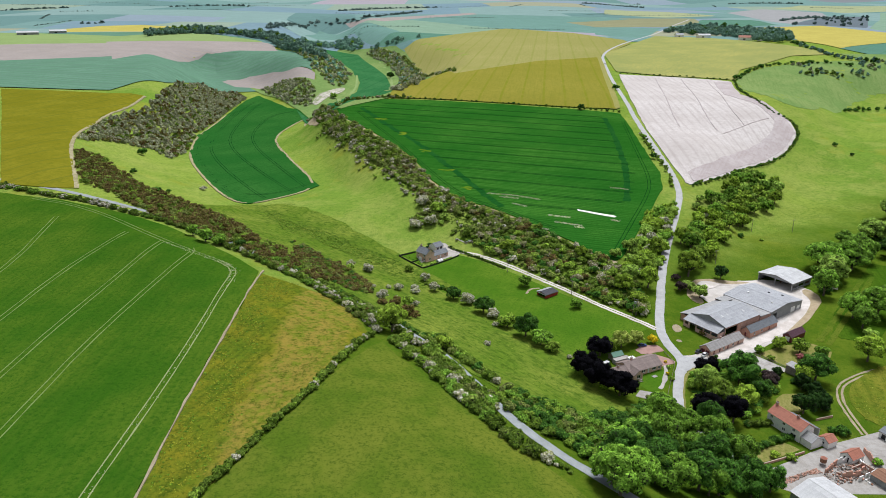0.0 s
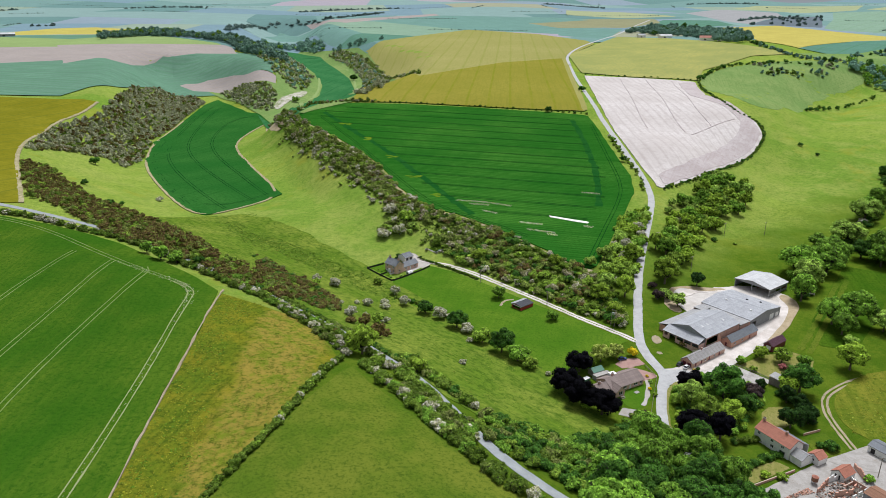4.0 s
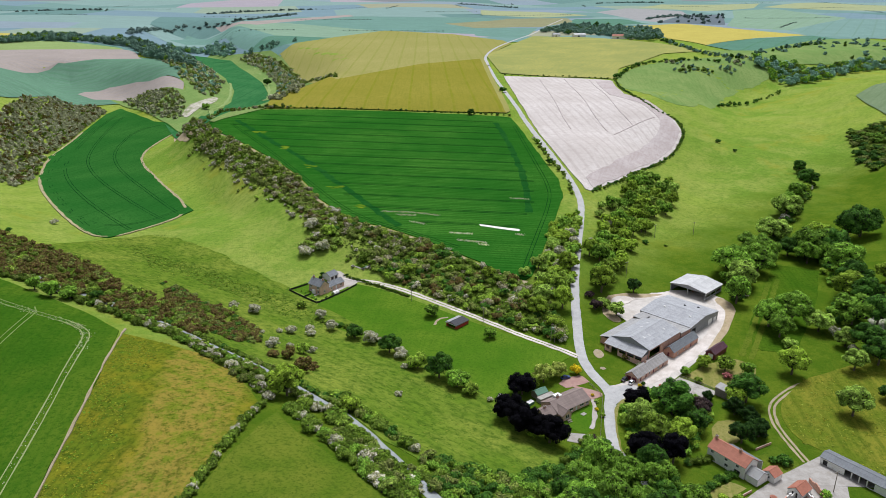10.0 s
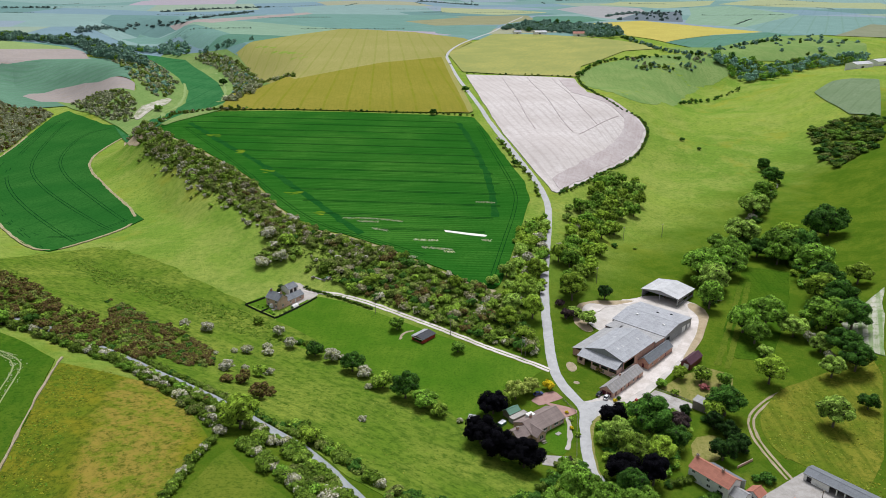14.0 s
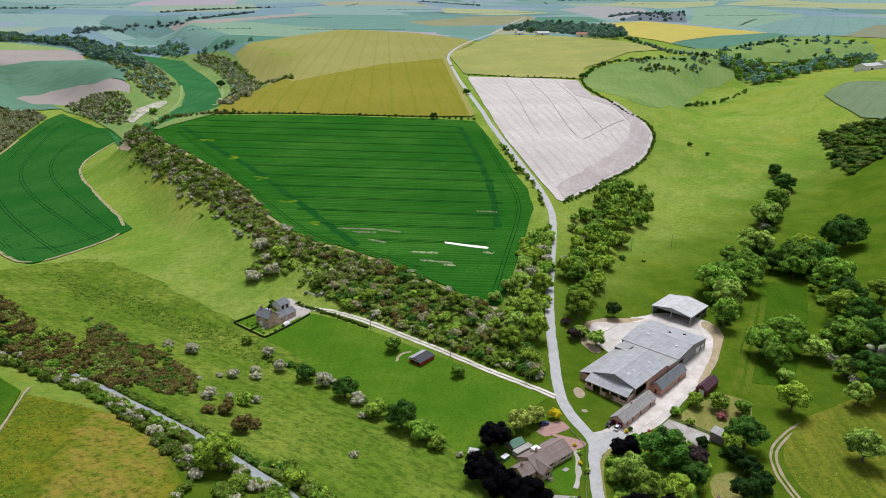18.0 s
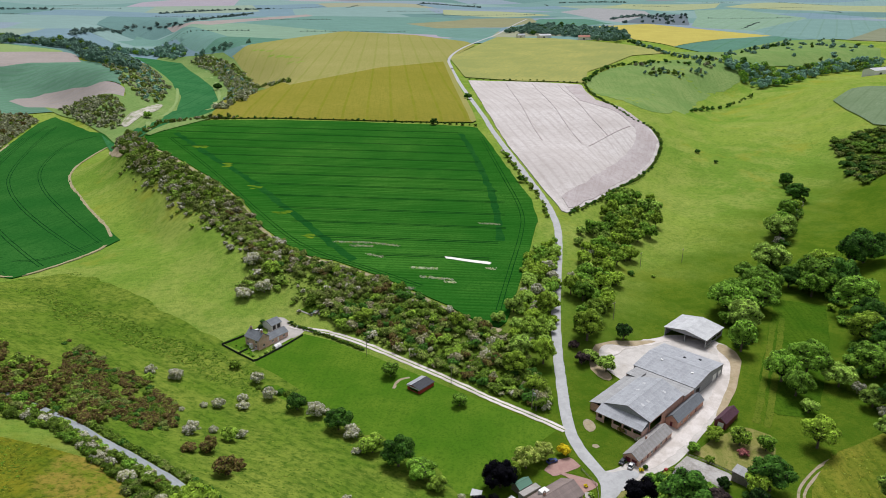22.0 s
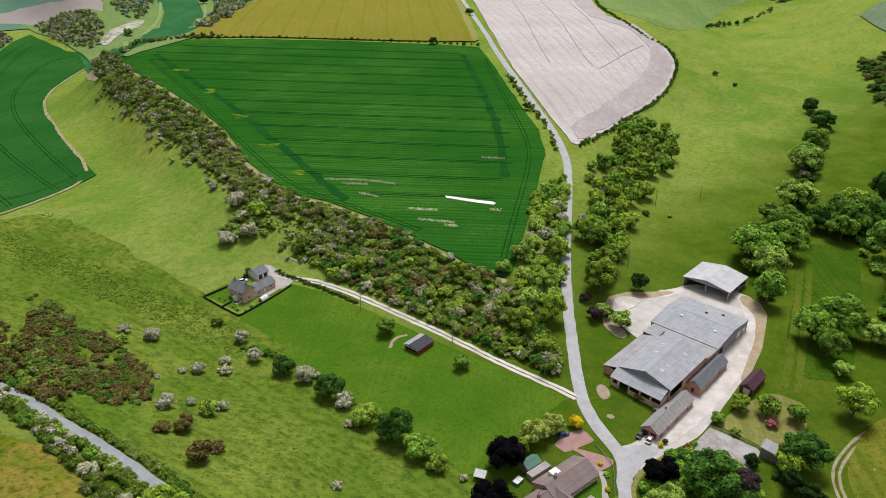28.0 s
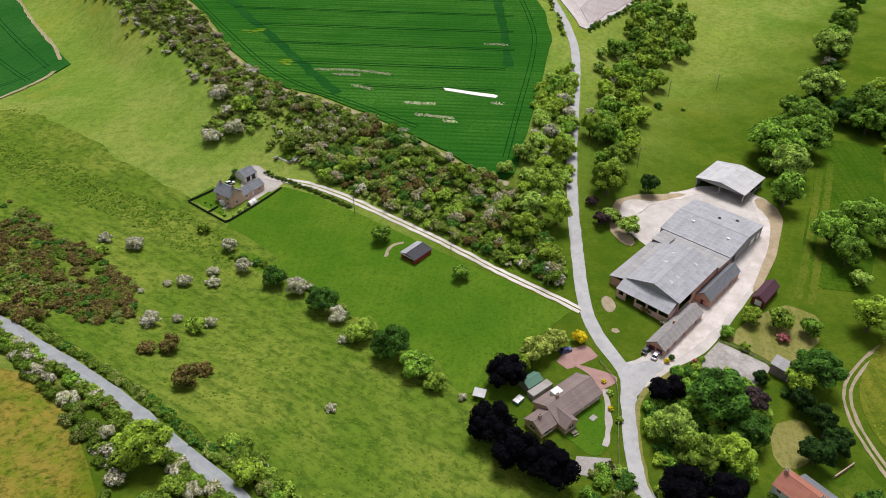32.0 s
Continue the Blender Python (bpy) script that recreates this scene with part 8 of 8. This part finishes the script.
# ---- vehicles ----
def car(x, y, turn, paint, label, estate=0.0):
    z = ground_z(x, y) + 0.14
    th = empty("car", pose(x, y, z, 0, 0, turn), label, "car", "parked cars")
    bm = bmesh.new()
    box(bm, -2.1, 2.1, -0.86, 0.86, 0.22, 0.78)
    bmesh.ops.bevel(bm, geom=bm.edges[:], offset=0.16, segments=2, affect="EDGES")
    part("body", bm, paint, th)
    bm = bmesh.new()
    v = [bm.verts.new(p) for p in [(a, s * b, c) for s in (-1, 1) for a, b, c in ((-1.75 - estate * 0.2, 0.78, 0.74), (1.05, 0.78, 0.74), (0.35, 0.62, 1.38), (-1.25 - estate * 0.4, 0.62, 1.38))]]
    for q in ((0, 1, 2, 3), (7, 6, 5, 4), (0, 4, 5, 1), (1, 5, 6, 2), (2, 6, 7, 3), (3, 7, 4, 0)):
        bm.faces.new([v[i] for i in q])
    bmesh.ops.bevel(bm, geom=bm.edges[:], offset=0.05, segments=1, affect="EDGES")
    part("windows", bm, GLASS, th, "dark car glass")
    boxed("roof", (-1.2 - estate * 0.4, 0.32, -0.6, 0.6, 1.385, 1.43), paint, th, "", 0.02)
    for a in (-1.35, 1.35):
        for s in (-1, 1):
            bm = bmesh.new()
            bmesh.ops.create_cone(bm, cap_ends=True, segments=14, radius1=0.32, radius2=0.32, depth=0.22, matrix=pose(a, s * 0.78, 0.32 - 0.14, 90, 0, 0))
            w = part("wheel", bm, TYRE, th)
            bm = bmesh.new()
            bmesh.ops.create_cone(bm, cap_ends=True, segments=10, radius1=0.19, radius2=0.17, depth=0.03, matrix=pose(a, s * 0.9, 0.18, 90, 0, 0))
            part("rim", bm, STEEL, w)
    for s in (-0.6, 0.6):
        boxed("headlight", (2.06, 2.12, s - 0.15, s + 0.15, 0.5, 0.62), WHITE, th)
        boxed("tail_light", (-2.12, -2.06, s - 0.13, s + 0.13, 0.5, 0.64), RED, th)


PAINT = {k: plain_mat(k + "_car_paint", c, 0.3, 0.0, 0.6) for k, c in (("white", (0.78, 0.78, 0.77)), ("black", (0.03, 0.035, 0.04)), ("blue", (0.02, 0.05, 0.20)))}
car(119.3, 284.9, 42, PAINT["white"], "white car parked outside the stable doors")
car(117.3, 287.6, 42, PAINT["black"], "dark car parked outside the stable doors")
car(92.8, 292.7, 12, PAINT["blue"], "blue car parked on the red paved drive")
car(-0.6, 413.8, -30, PAINT["white"], "white car parked by the brick house")
car(-11.0, 417.6, 20, PAINT["white"], "white car parked behind the brick house", 1.0)
car(139.0, 303.2, 34, PAINT["black"], "black car parked beside the cart shed")


# ---- poles, fences and small things ----
def utility_pole(x, y, h, turn, twin=False):
    th = empty("utility_pole", pose(x, y, ground_z(x, y), 0, 0, turn), "grey timber utility pole with a crossarm" if not twin else "twin timber poles carrying a transformer", "pole", "utility poles")
    for dx in ((-0.9, 0.9) if twin else (0.0,)):
        bm = bmesh.new()
        bmesh.ops.create_cone(bm, cap_ends=True, segments=8, radius1=0.17, radius2=0.11, depth=h + 1, matrix=Matrix.Translation((dx, 0, h / 2 - 0.5)))
        part("pole", bm, TIMBER, th)
    boxed("crossarm", (-1.3, 1.3, 0.12, 0.26, h - 0.5, h - 0.32), TIMBER, th)
    for dx in (-1.1, 0, 1.1):
        bm = bmesh.new()
        bmesh.ops.create_cone(bm, cap_ends=True, segments=6, radius1=0.07, radius2=0.04, depth=0.22, matrix=Matrix.Translation((dx, 0.19, h - 0.21)))
        part("insulator", bm, WHITE, th)
    if twin:
        boxed("transformer", (-0.6, 0.6, -0.5, 0.1, h - 2.6, h - 1.4), STEEL, th, "", 0.06)


for q in ((211, 458, 9, 30), (161, 389, 9, 30), (38, 384, 8, -45), (70, 352, 8, -45), (241, 462, 9, 30)):
    utility_pole(*q)
utility_pole(97, 324, 9, -45, True)


def fence(line, gap, h, material, label, rails=2, solid=False):
    p = resample(line, gap, False, 0)
    z = height(p[:, 0], p[:, 1])
    th = empty("fence", pose(p[0][0], p[0][1], z[0]), label, "fence")
    o = th.matrix_world.inverted()
    for (x, y), q in zip(p, z):
        boxed("post", (-0.07, 0.07, -0.07, 0.07, -0.4, h), TIMBER if not solid else material, th, m=o @ pose(x, y, q))
    for (a, za), (b, zb) in zip(zip(p, z), zip(p[1:], z[1:])):
        d = Vector((b[0] - a[0], b[1] - a[1], zb - za))
        m = o @ Matrix.Translation((a[0], a[1], za)) @ d.to_track_quat("X", "Z").to_matrix().to_4x4()
        if solid:
            boxed("panel", (0.08, d.length - 0.08, -0.04, 0.04, 0.05, h), material, th, m=m)
        else:
            for k in range(rails):
                boxed("rail", (0.08, d.length - 0.08, -0.03, 0.03, h * (0.45 + 0.4 * k), h * (0.45 + 0.4 * k) + 0.12), material, th, m=m)


fence([(-27, 405.3), (-11.8, 388.6), (10.1, 410.5)], 2.4, 1.1, BLACK, "black close-boarded garden fence round the brick house", 2, True)
fence([(-17.2, 413.6), (-27, 405.3)], 2.4, 1.1, BLACK, "black close-boarded garden fence beside the lawn", 2, True)
fence([(-19.5, 396.4), (-15.3, 400.8)], 2.2, 1.0, BLACK, "black garden fence between two lawns", 2, True)
fence(BUNG_FENCE, 2.6, 1.0, TIMBER, "grey timber rail fence along the road verge")
fence(YARD_FENCE, 3.0, 1.0, TIMBER, "timber post and rail fence beside the old concrete")


def ruin():
    """Broken walls and scrap beside the village barn."""
    z = ground_z(146, 204)
    th = empty("ruined_shed", pose(145.5, 203.5, z, 0, 0, 27), "roofless broken shed with brick and render walls", "ruin")
    wall(th, (-5, -2.5), (3, -2.5), 0, 1.9, RENDER, [(2, 3.2, 0, 1.9, "open"), (5.5, 6.5, 0.8, 1.9, "open")], base=1)
    wall(th, (3, -2.2), (3, 2.2), 0, 2.4, BRICK, [(1.5, 2.7, 0, 1.8, "open")], base=1)
    wall(th, (3, 2.5), (-2, 2.5), 0, 1.5, BRICK, base=1)
    for i in range(9):
        a = i * 1.7
        boxed("rubble", (-0.5, 0.5, -0.35, 0.35, -0.2, 0.35 + 0.1 * (i % 3)), (RUST, SLAB, RENDER)[i % 3], th, "", 0.08, pose(2.0 * math.cos(a) - 1, 1.4 * math.sin(a) - 4.4, 0, 8 * (i % 3), 5, 40 * i))
    for i in range(5):
        boxed("beam", (-2.2, 2.2, -0.1, 0.1, 0, 0.18), TIMBER, th, "", 0.0, pose(-1 + 0.5 * i, 0.3 * i - 0.6, 1.2 - 0.1 * i, 0, 14 - 6 * i, 70 + 17 * i))


ruin()


def polytunnel(x, y, turn):
    th = empty("greenhouse", pose(x, y, ground_z(x, y), 0, 0, turn), "small white domed garden tunnel beside the house", "greenhouse")
    bm = bmesh.new()
    n = 8
    rows = [[bm.verts.new((k, 1.4 * math.cos(math.pi * i / n), 1.8 * math.sin(math.pi * i / n))) for i in range(n + 1)] for k in (-1.8, 1.8)]
    for i in range(n):
        bm.faces.new((rows[0][i], rows[1][i], rows[1][i + 1], rows[0][i + 1]))
    bm.faces.new(rows[0]), bm.faces.new(rows[1][::-1])
    part("cover", bm, RENDER, th)
    for k in (-1.82, 0, 1.82):
        bm = bmesh.new()
        for i in range(n):
            a, b = (Vector((k, 1.44 * math.cos(math.pi * j / n), 1.84 * math.sin(math.pi * j / n))) for j in (i, i + 1))
            m = Matrix.Translation((a + b) / 2) @ (b - a).to_track_quat("Z", "Y").to_matrix().to_4x4()
            bmesh.ops.create_cone(bm, cap_ends=True, segments=6, radius1=0.04, radius2=0.04, depth=(b - a).length, matrix=m)
        part("hoop", bm, STEEL, th)


polytunnel(-2.0, 401.6, 42)


def garden_table(x, y, turn, label):
    th = empty("garden_table", pose(x, y, ground_z(x, y) + 0.1, 0, 0, turn), label, "table")
    boxed("tabletop", (-0.9, 0.9, -0.45, 0.45, 0.7, 0.76), TIMBER, th, "", 0.01)
    for sx in (-0.75, 0.75):
        for sy in (-0.35, 0.35):
            boxed("leg", (sx - 0.04, sx + 0.04, sy - 0.04, sy + 0.04, -0.1, 0.698), TIMBER, th)
    for sy in (-0.85, 0.85):
        boxed("bench", (-0.9, 0.9, sy - 0.15, sy + 0.15, 0.4, 0.45), TIMBER, th, "", 0.01)


garden_table(84.3, 262.8, 20, "dark timber garden table on the lawn")
garden_table(147.5, 243.5, 60, "timber garden table on the cottage lawn")
stone = empty("stone_slab", pose(91.5, 266.8, ground_z(91.5, 266.8) + 0.12, 0, 0, 30), "pale stone slab set in the lawn", "slab")
boxed("slab", (-1.1, 1.1, -0.8, 0.8, 0, 0.12), SLAB, stone, "", 0.03)


def garden_room(x, y, turn):
    th = empty("summer_house", pose(x, y, ground_z(x, y), 0, 0, turn), "small dark summer house against a tall hedge", "shed")
    wall(th, (-1.5, -1.1), (1.5, -1.1), 0, 2.0, BOARDS, [(0.4, 2.6, 0.2, 1.8, "window")], base=0.6, thick=0.15)
    wall(th, (1.5, -0.95), (1.5, 1.1), 0, 2.0, BOARDS, base=0.6, thick=0.15)
    wall(th, (1.35, 1.1), (-1.35, 1.1), 0, 2.0, BOARDS, base=0.6, thick=0.15)
    wall(th, (-1.5, 1.1), (-1.5, -0.95), 0, 2.0, BOARDS, base=0.6, thick=0.15)
    slope(th, (-1.8, 1.3, 2.5), (3.6, 0, 0), (0, -2.7, -0.45), 3, 2, ROOF_DARK)


garden_room(152.0, 246.6, 120)


def red_machine(x, y):
    """A small red farm implement by the yard."""
    th = empty("farm_implement", pose(x, y, ground_z(x, y), 0, 0, 20), "small red farm implement parked by the yard", "implement")
    boxed("frame", (-1.2, 1.2, -0.12, 0.12, 0.7, 0.95), RED, th, "", 0.03)
    boxed("hopper", (-0.5, 0.5, -0.5, 0.5, 0.97, 1.7), RED, th, "", 0.08)
    for sx in (-1.0, 1.0):
        bm = bmesh.new()
        bmesh.ops.create_cone(bm, cap_ends=True, segments=14, radius1=0.45, radius2=0.45, depth=0.25, matrix=pose(sx, 0.3, 0.45, 90, 0, 0))
        part("wheel", bm, TYRE, th)


red_machine(129.8, 280.0)
for x, y, r, leaf in ((121.6, 282.0, 1.0, "gold"), (123.6, 283.0, 1.1, "dark"), (99.5, 278.5, 0.8, "gold"), (97.5, 268.5, 0.9, "gold"), (98.2, 264.0, 1.2, "olive"), (99.6, 274.0, 1.0, "ash")):
    tree(x, y, r, leaf, True, 1.0)
thicket("clipped_hedge", along([(124.5, 275.8), (130.5, 279.2), (133.2, 281.0)], 0.8, 0.9, 1.2, 51, 0.2), (("light", 1), ("green", 1)), "bright green clipped hedge beside the yard", "hedge")
thicket("garden_hedge", along([(150.0, 263.0), (153.0, 258.0), (155.0, 250.5), (152.5, 242.5)], 1.2, 1.8, 2.6, 52, 0.5), (("yew", 3), ("dark", 1)), "tall dark evergreen hedge round the cottage garden", "hedge", SMALL_KINDS)


def cold_frame(x, y, turn):
    """A low glazed frame: timber sides, a sloping light in two panes."""
    th = empty("cold_frame", pose(x, y, ground_z(x, y), 0, 0, turn), "pale green glazed cold frame beside the bungalow", "cold frame")
    boxed("side_panel", (-1.6, 1.6, -1.0, 1.0, -0.2, 1.1), GREEN_PAINT, th, "", 0.03)
    for k in (-1, 1):
        boxed("pane", (k * 0.8 - 0.74, k * 0.8 + 0.74, -0.95, 0.95, 1.1, 1.2), WHITE, th, "", 0.02)
    return th


def lean_shelter(x, y, turn):
    """A little open garden shelter with a single grey roof sheet."""
    th = empty("garden_shelter", pose(x, y, ground_z(x, y), 0, 0, turn), "small grey sheet-roofed shelter at the garden edge", "shelter")
    for a, b, h in ((-1.5, -1.2, 1.7), (1.5, -1.2, 1.7), (-1.5, 1.2, 2.1), (1.5, 1.2, 2.1)):
        boxed("post", (a - 0.06, a + 0.06, b - 0.06, b + 0.06, -0.3, h), TIMBER, th)
    boxed("roof_sheet", (-1.8, 1.8, -1.5, 1.5, 0, 0.06), ROOF_PALE, th, "", 0.01, Matrix.Translation((0, 0, 1.93)) @ Matrix.Rotation(0.165, 4, "X"))
    boxed("back_panel", (-1.5, 1.5, 1.2, 1.26, 0.0, 2.0), BOARDS, th)
    return th


sheet("vegetable_plot", [(9.4, 431.8), (15.6, 435.3), (18.2, 432.6), (15.4, 426.1)], 2, 0.12, M_FIELD["lush"], "green grassed kitchen garden below the scrub", "garden", 0, 0.2, 0.3)
ribbon("path", [(8.6, 432.6), (12.4, 428.9), (15.6, 425.6)], 0.7, 0.2, GRAVEL, "pale stone edging of the kitchen garden", "path", 1.0, rough_edge=0.2)


def raised_bed(x, y, turn, long, soil):
    """A boarded bed: four sides round a soil fill."""
    th = empty("raised_bed", pose(x, y, ground_z(x, y), 0, 0, turn), "boarded raised bed in the kitchen garden", "planter", "raised beds")
    for a, b in ((-0.6, -0.52), (0.52, 0.6)):
        boxed("side_board", (-long / 2, long / 2, a, b, -0.3, 0.45), TIMBER, th)
    for a, b in ((-long / 2 - 0.08, -long / 2 - 0.002), (long / 2 + 0.002, long / 2 + 0.08)):
        boxed("end_board", (a, b, -0.6, 0.6, -0.3, 0.45), TIMBER, th)
    boxed("soil", (-long / 2 + 0.01, long / 2 - 0.01, -0.515, 0.515, -0.3, 0.36), soil, th, "", 0.02)


raised_bed(16.6, 428.4, 58, 6.5, GREEN_PAINT)
raised_bed(18.3, 428.0, 58, 6.0, GRAVEL)
raised_bed(20.4, 426.4, 48, 5.0, PATH)
for x, y, r, leaf in ((-20.5, 404.5, 0.6, "olive"), (-18.2, 402.6, 0.5, "dark"), (-14.6, 397.0, 0.6, "light"), (-12.6, 394.2, 0.7, "green"), (-9.4, 393.2, 0.6, "ash"), (-4.5, 397.6, 1.0, "olive"), (-6.8, 396.2, 1.1, "ash"), (-3.0, 400.6, 0.9, "green"), (-10.0, 420.0, 1.6, "yew"), (-12.5, 415.5, 1.5, "yew"), (-8.6, 425.0, 1.8, "dark")):
    tree(x, y, r, leaf, True, 1.0)
sheet("vegetable_plot", [(0.2, 405.0), (5.0, 409.6), (6.6, 408.0), (1.8, 403.4)], 1.5, 0.16, M_FIELD["lush"], "netted green vegetable plot beside the fence", "garden", 0, 0.1, 0.2)
sheet("path", [(-14.0, 399.6), (-8.4, 405.2), (-7.4, 404.2), (-13.0, 398.6)], 1.5, 0.16, GRAVEL, "gravel path along the front of the brick house", "path", 0, 0.1, 0.2)
cold_frame(72.7, 277.1, 35)
lean_shelter(62.1, 281.0, -30)


def low_wall(line, h, thick, material, label, name="low_wall", ragged=0.0):
    """A free-standing wall in straight pieces along a line, its top broken where it is ragged."""
    x0, y0 = line[0]
    th = empty(name, pose(x0, y0, ground_z(x0, y0)), label, "wall")
    z0 = ground_z(x0, y0)
    rg = random.Random(int(x0 * 7 + y0))
    for (ax, ay), (bx, by) in zip(line, line[1:]):
        n = max(1, round(math.hypot(bx - ax, by - ay) / 1.2))
        turn = math.degrees(math.atan2(by - ay, bx - ax))
        for i in range(n):
            u = (i + 0.5) / n
            x, y, run = ax + (bx - ax) * u, ay + (by - ay) * u, math.hypot(bx - ax, by - ay) / n
            top = h * (1 - ragged * rg.random())
            boxed("wall_piece", (-run / 2 - 0.02, run / 2 + 0.02, -thick / 2, thick / 2, -0.4, top), material, th, "", 0.03, Matrix.Translation((x - x0, y - y0, ground_z(x, y) - z0)) @ Matrix.Rotation(math.radians(turn), 4, "Z"))
    return th


def rubble(name, poly, count, r0, r1, mats, label, seed, heap=0.5):
    """Broken bricks and blocks heaped inside a polygon."""
    rg = np.random.default_rng(seed)
    p = np.array(poly)
    lo, hi, mid = p.min(0), p.max(0), p.mean(0)
    V, F, I = [], [], []
    while len(V) < count:
        x, y = rg.uniform(lo[0], hi[0]), rg.uniform(lo[1], hi[1])
        if not inside(p, np.array([x]), np.array([y]))[0]:
            continue
        s = rg.uniform(r0, r1) * np.array([1, rg.uniform(0.5, 0.9), rg.uniform(0.35, 0.7)])
        q = np.array([(a, b, c) for c in (-1, 1) for a, b in ((-1, -1), (1, -1), (1, 1), (-1, 1))]) * s / 2
        m = np.array(Matrix.Rotation(rg.uniform(0, 6.28), 3, "Z") @ Matrix.Rotation(rg.normal(0, 0.3), 3, "X"))
        d = math.hypot(x - mid[0], y - mid[1]) / max(1.0, np.hypot(*(hi - lo)) / 2)
        k = 8 * len(V)
        V.append(q @ m.T + [x, y, ground_z(x, y) + s[2] * 0.3 + heap * max(0, 1 - d) * rg.random()])
        F += [(k + a, k + b, k + c, k + e) for a, b, c, e in ((0, 3, 2, 1), (4, 5, 6, 7), (0, 1, 5, 4), (1, 2, 6, 5), (2, 3, 7, 6), (3, 0, 4, 7))]
        I += [int(rg.integers(len(mats)))] * 6
    return tagged(mesh_object(name, np.concatenate(V), F, mats, I), label, "rubble", kind="stuff")


low_wall([(110.5, 205.7), (119.9, 209.8), (130.9, 214.4)], 0.9, 0.35, BRICK, "low weathered brick wall along the village lane")
low_wall([(145.3, 235), (153.1, 237.6)], 0.9, 0.3, BRICK, "low brick garden wall beside the cottage")
RUIN_WALLS = ([(132.5, 203), (139.3, 208.4)], [(139.3, 208.4), (148.4, 211.6), (147.4, 206.1)], [(137.3, 200.9), (143.5, 201.9), (148.1, 206.1)], [(153.3, 216.1), (152.6, 208.2)])
for q in RUIN_WALLS:
    low_wall(q, 2.6, 0.4, RENDER if q is RUIN_WALLS[1] else BRICK, "broken roofless wall of a ruined farm shed", "ruined_wall", 0.55)
rubble("brick_rubble", [(113.6, 197.6), (125.1, 203), (131.1, 205.7), (132.1, 203), (125.9, 201.9), (118.7, 197.4), (114.3, 195.5)], 520, 0.2, 0.5, [BRICK, RUST, BRICK, BOARDS], "heap of broken red bricks beside the lane", 31)
rubble("building_rubble", [(130.9, 202), (139, 207.8), (149.9, 210.4), (151.7, 206.1), (143.4, 199.3), (132.9, 196.8)], 460, 0.2, 0.8, [BRICK, BOARDS, SLAB, RUST, BOARDS, GRAVEL], "rubble, timbers and blocks among ruined sheds", 32, 0.9)
utility_pole(158.3, 210.4, 8, 20)
gabled("collapsing_shed", pose(151.5, 197.7, ground_z(151.5, 197.7), 0, 0, -63), -4.5, 4.5, -3.4, 3.4, 0, 2.4, 3.2, {"all": BOARDS, "S": CLAD}, RUST, "rusty-roofed open shed among the ruins", "shed", {"W": [(0.6, 5.8, 0.1, 2.1, "open")]}, 6, 3, 0.2)
for x, y, r, leaf in ((118.9, 211.6, 2.0, "light"), (124.4, 210.5, 1.9, "olive"), (147.6, 227.8, 1.9, "dark"), (153.8, 208.3, 2.0, "green")):
    tree(x, y, r, leaf, True, 0.9)
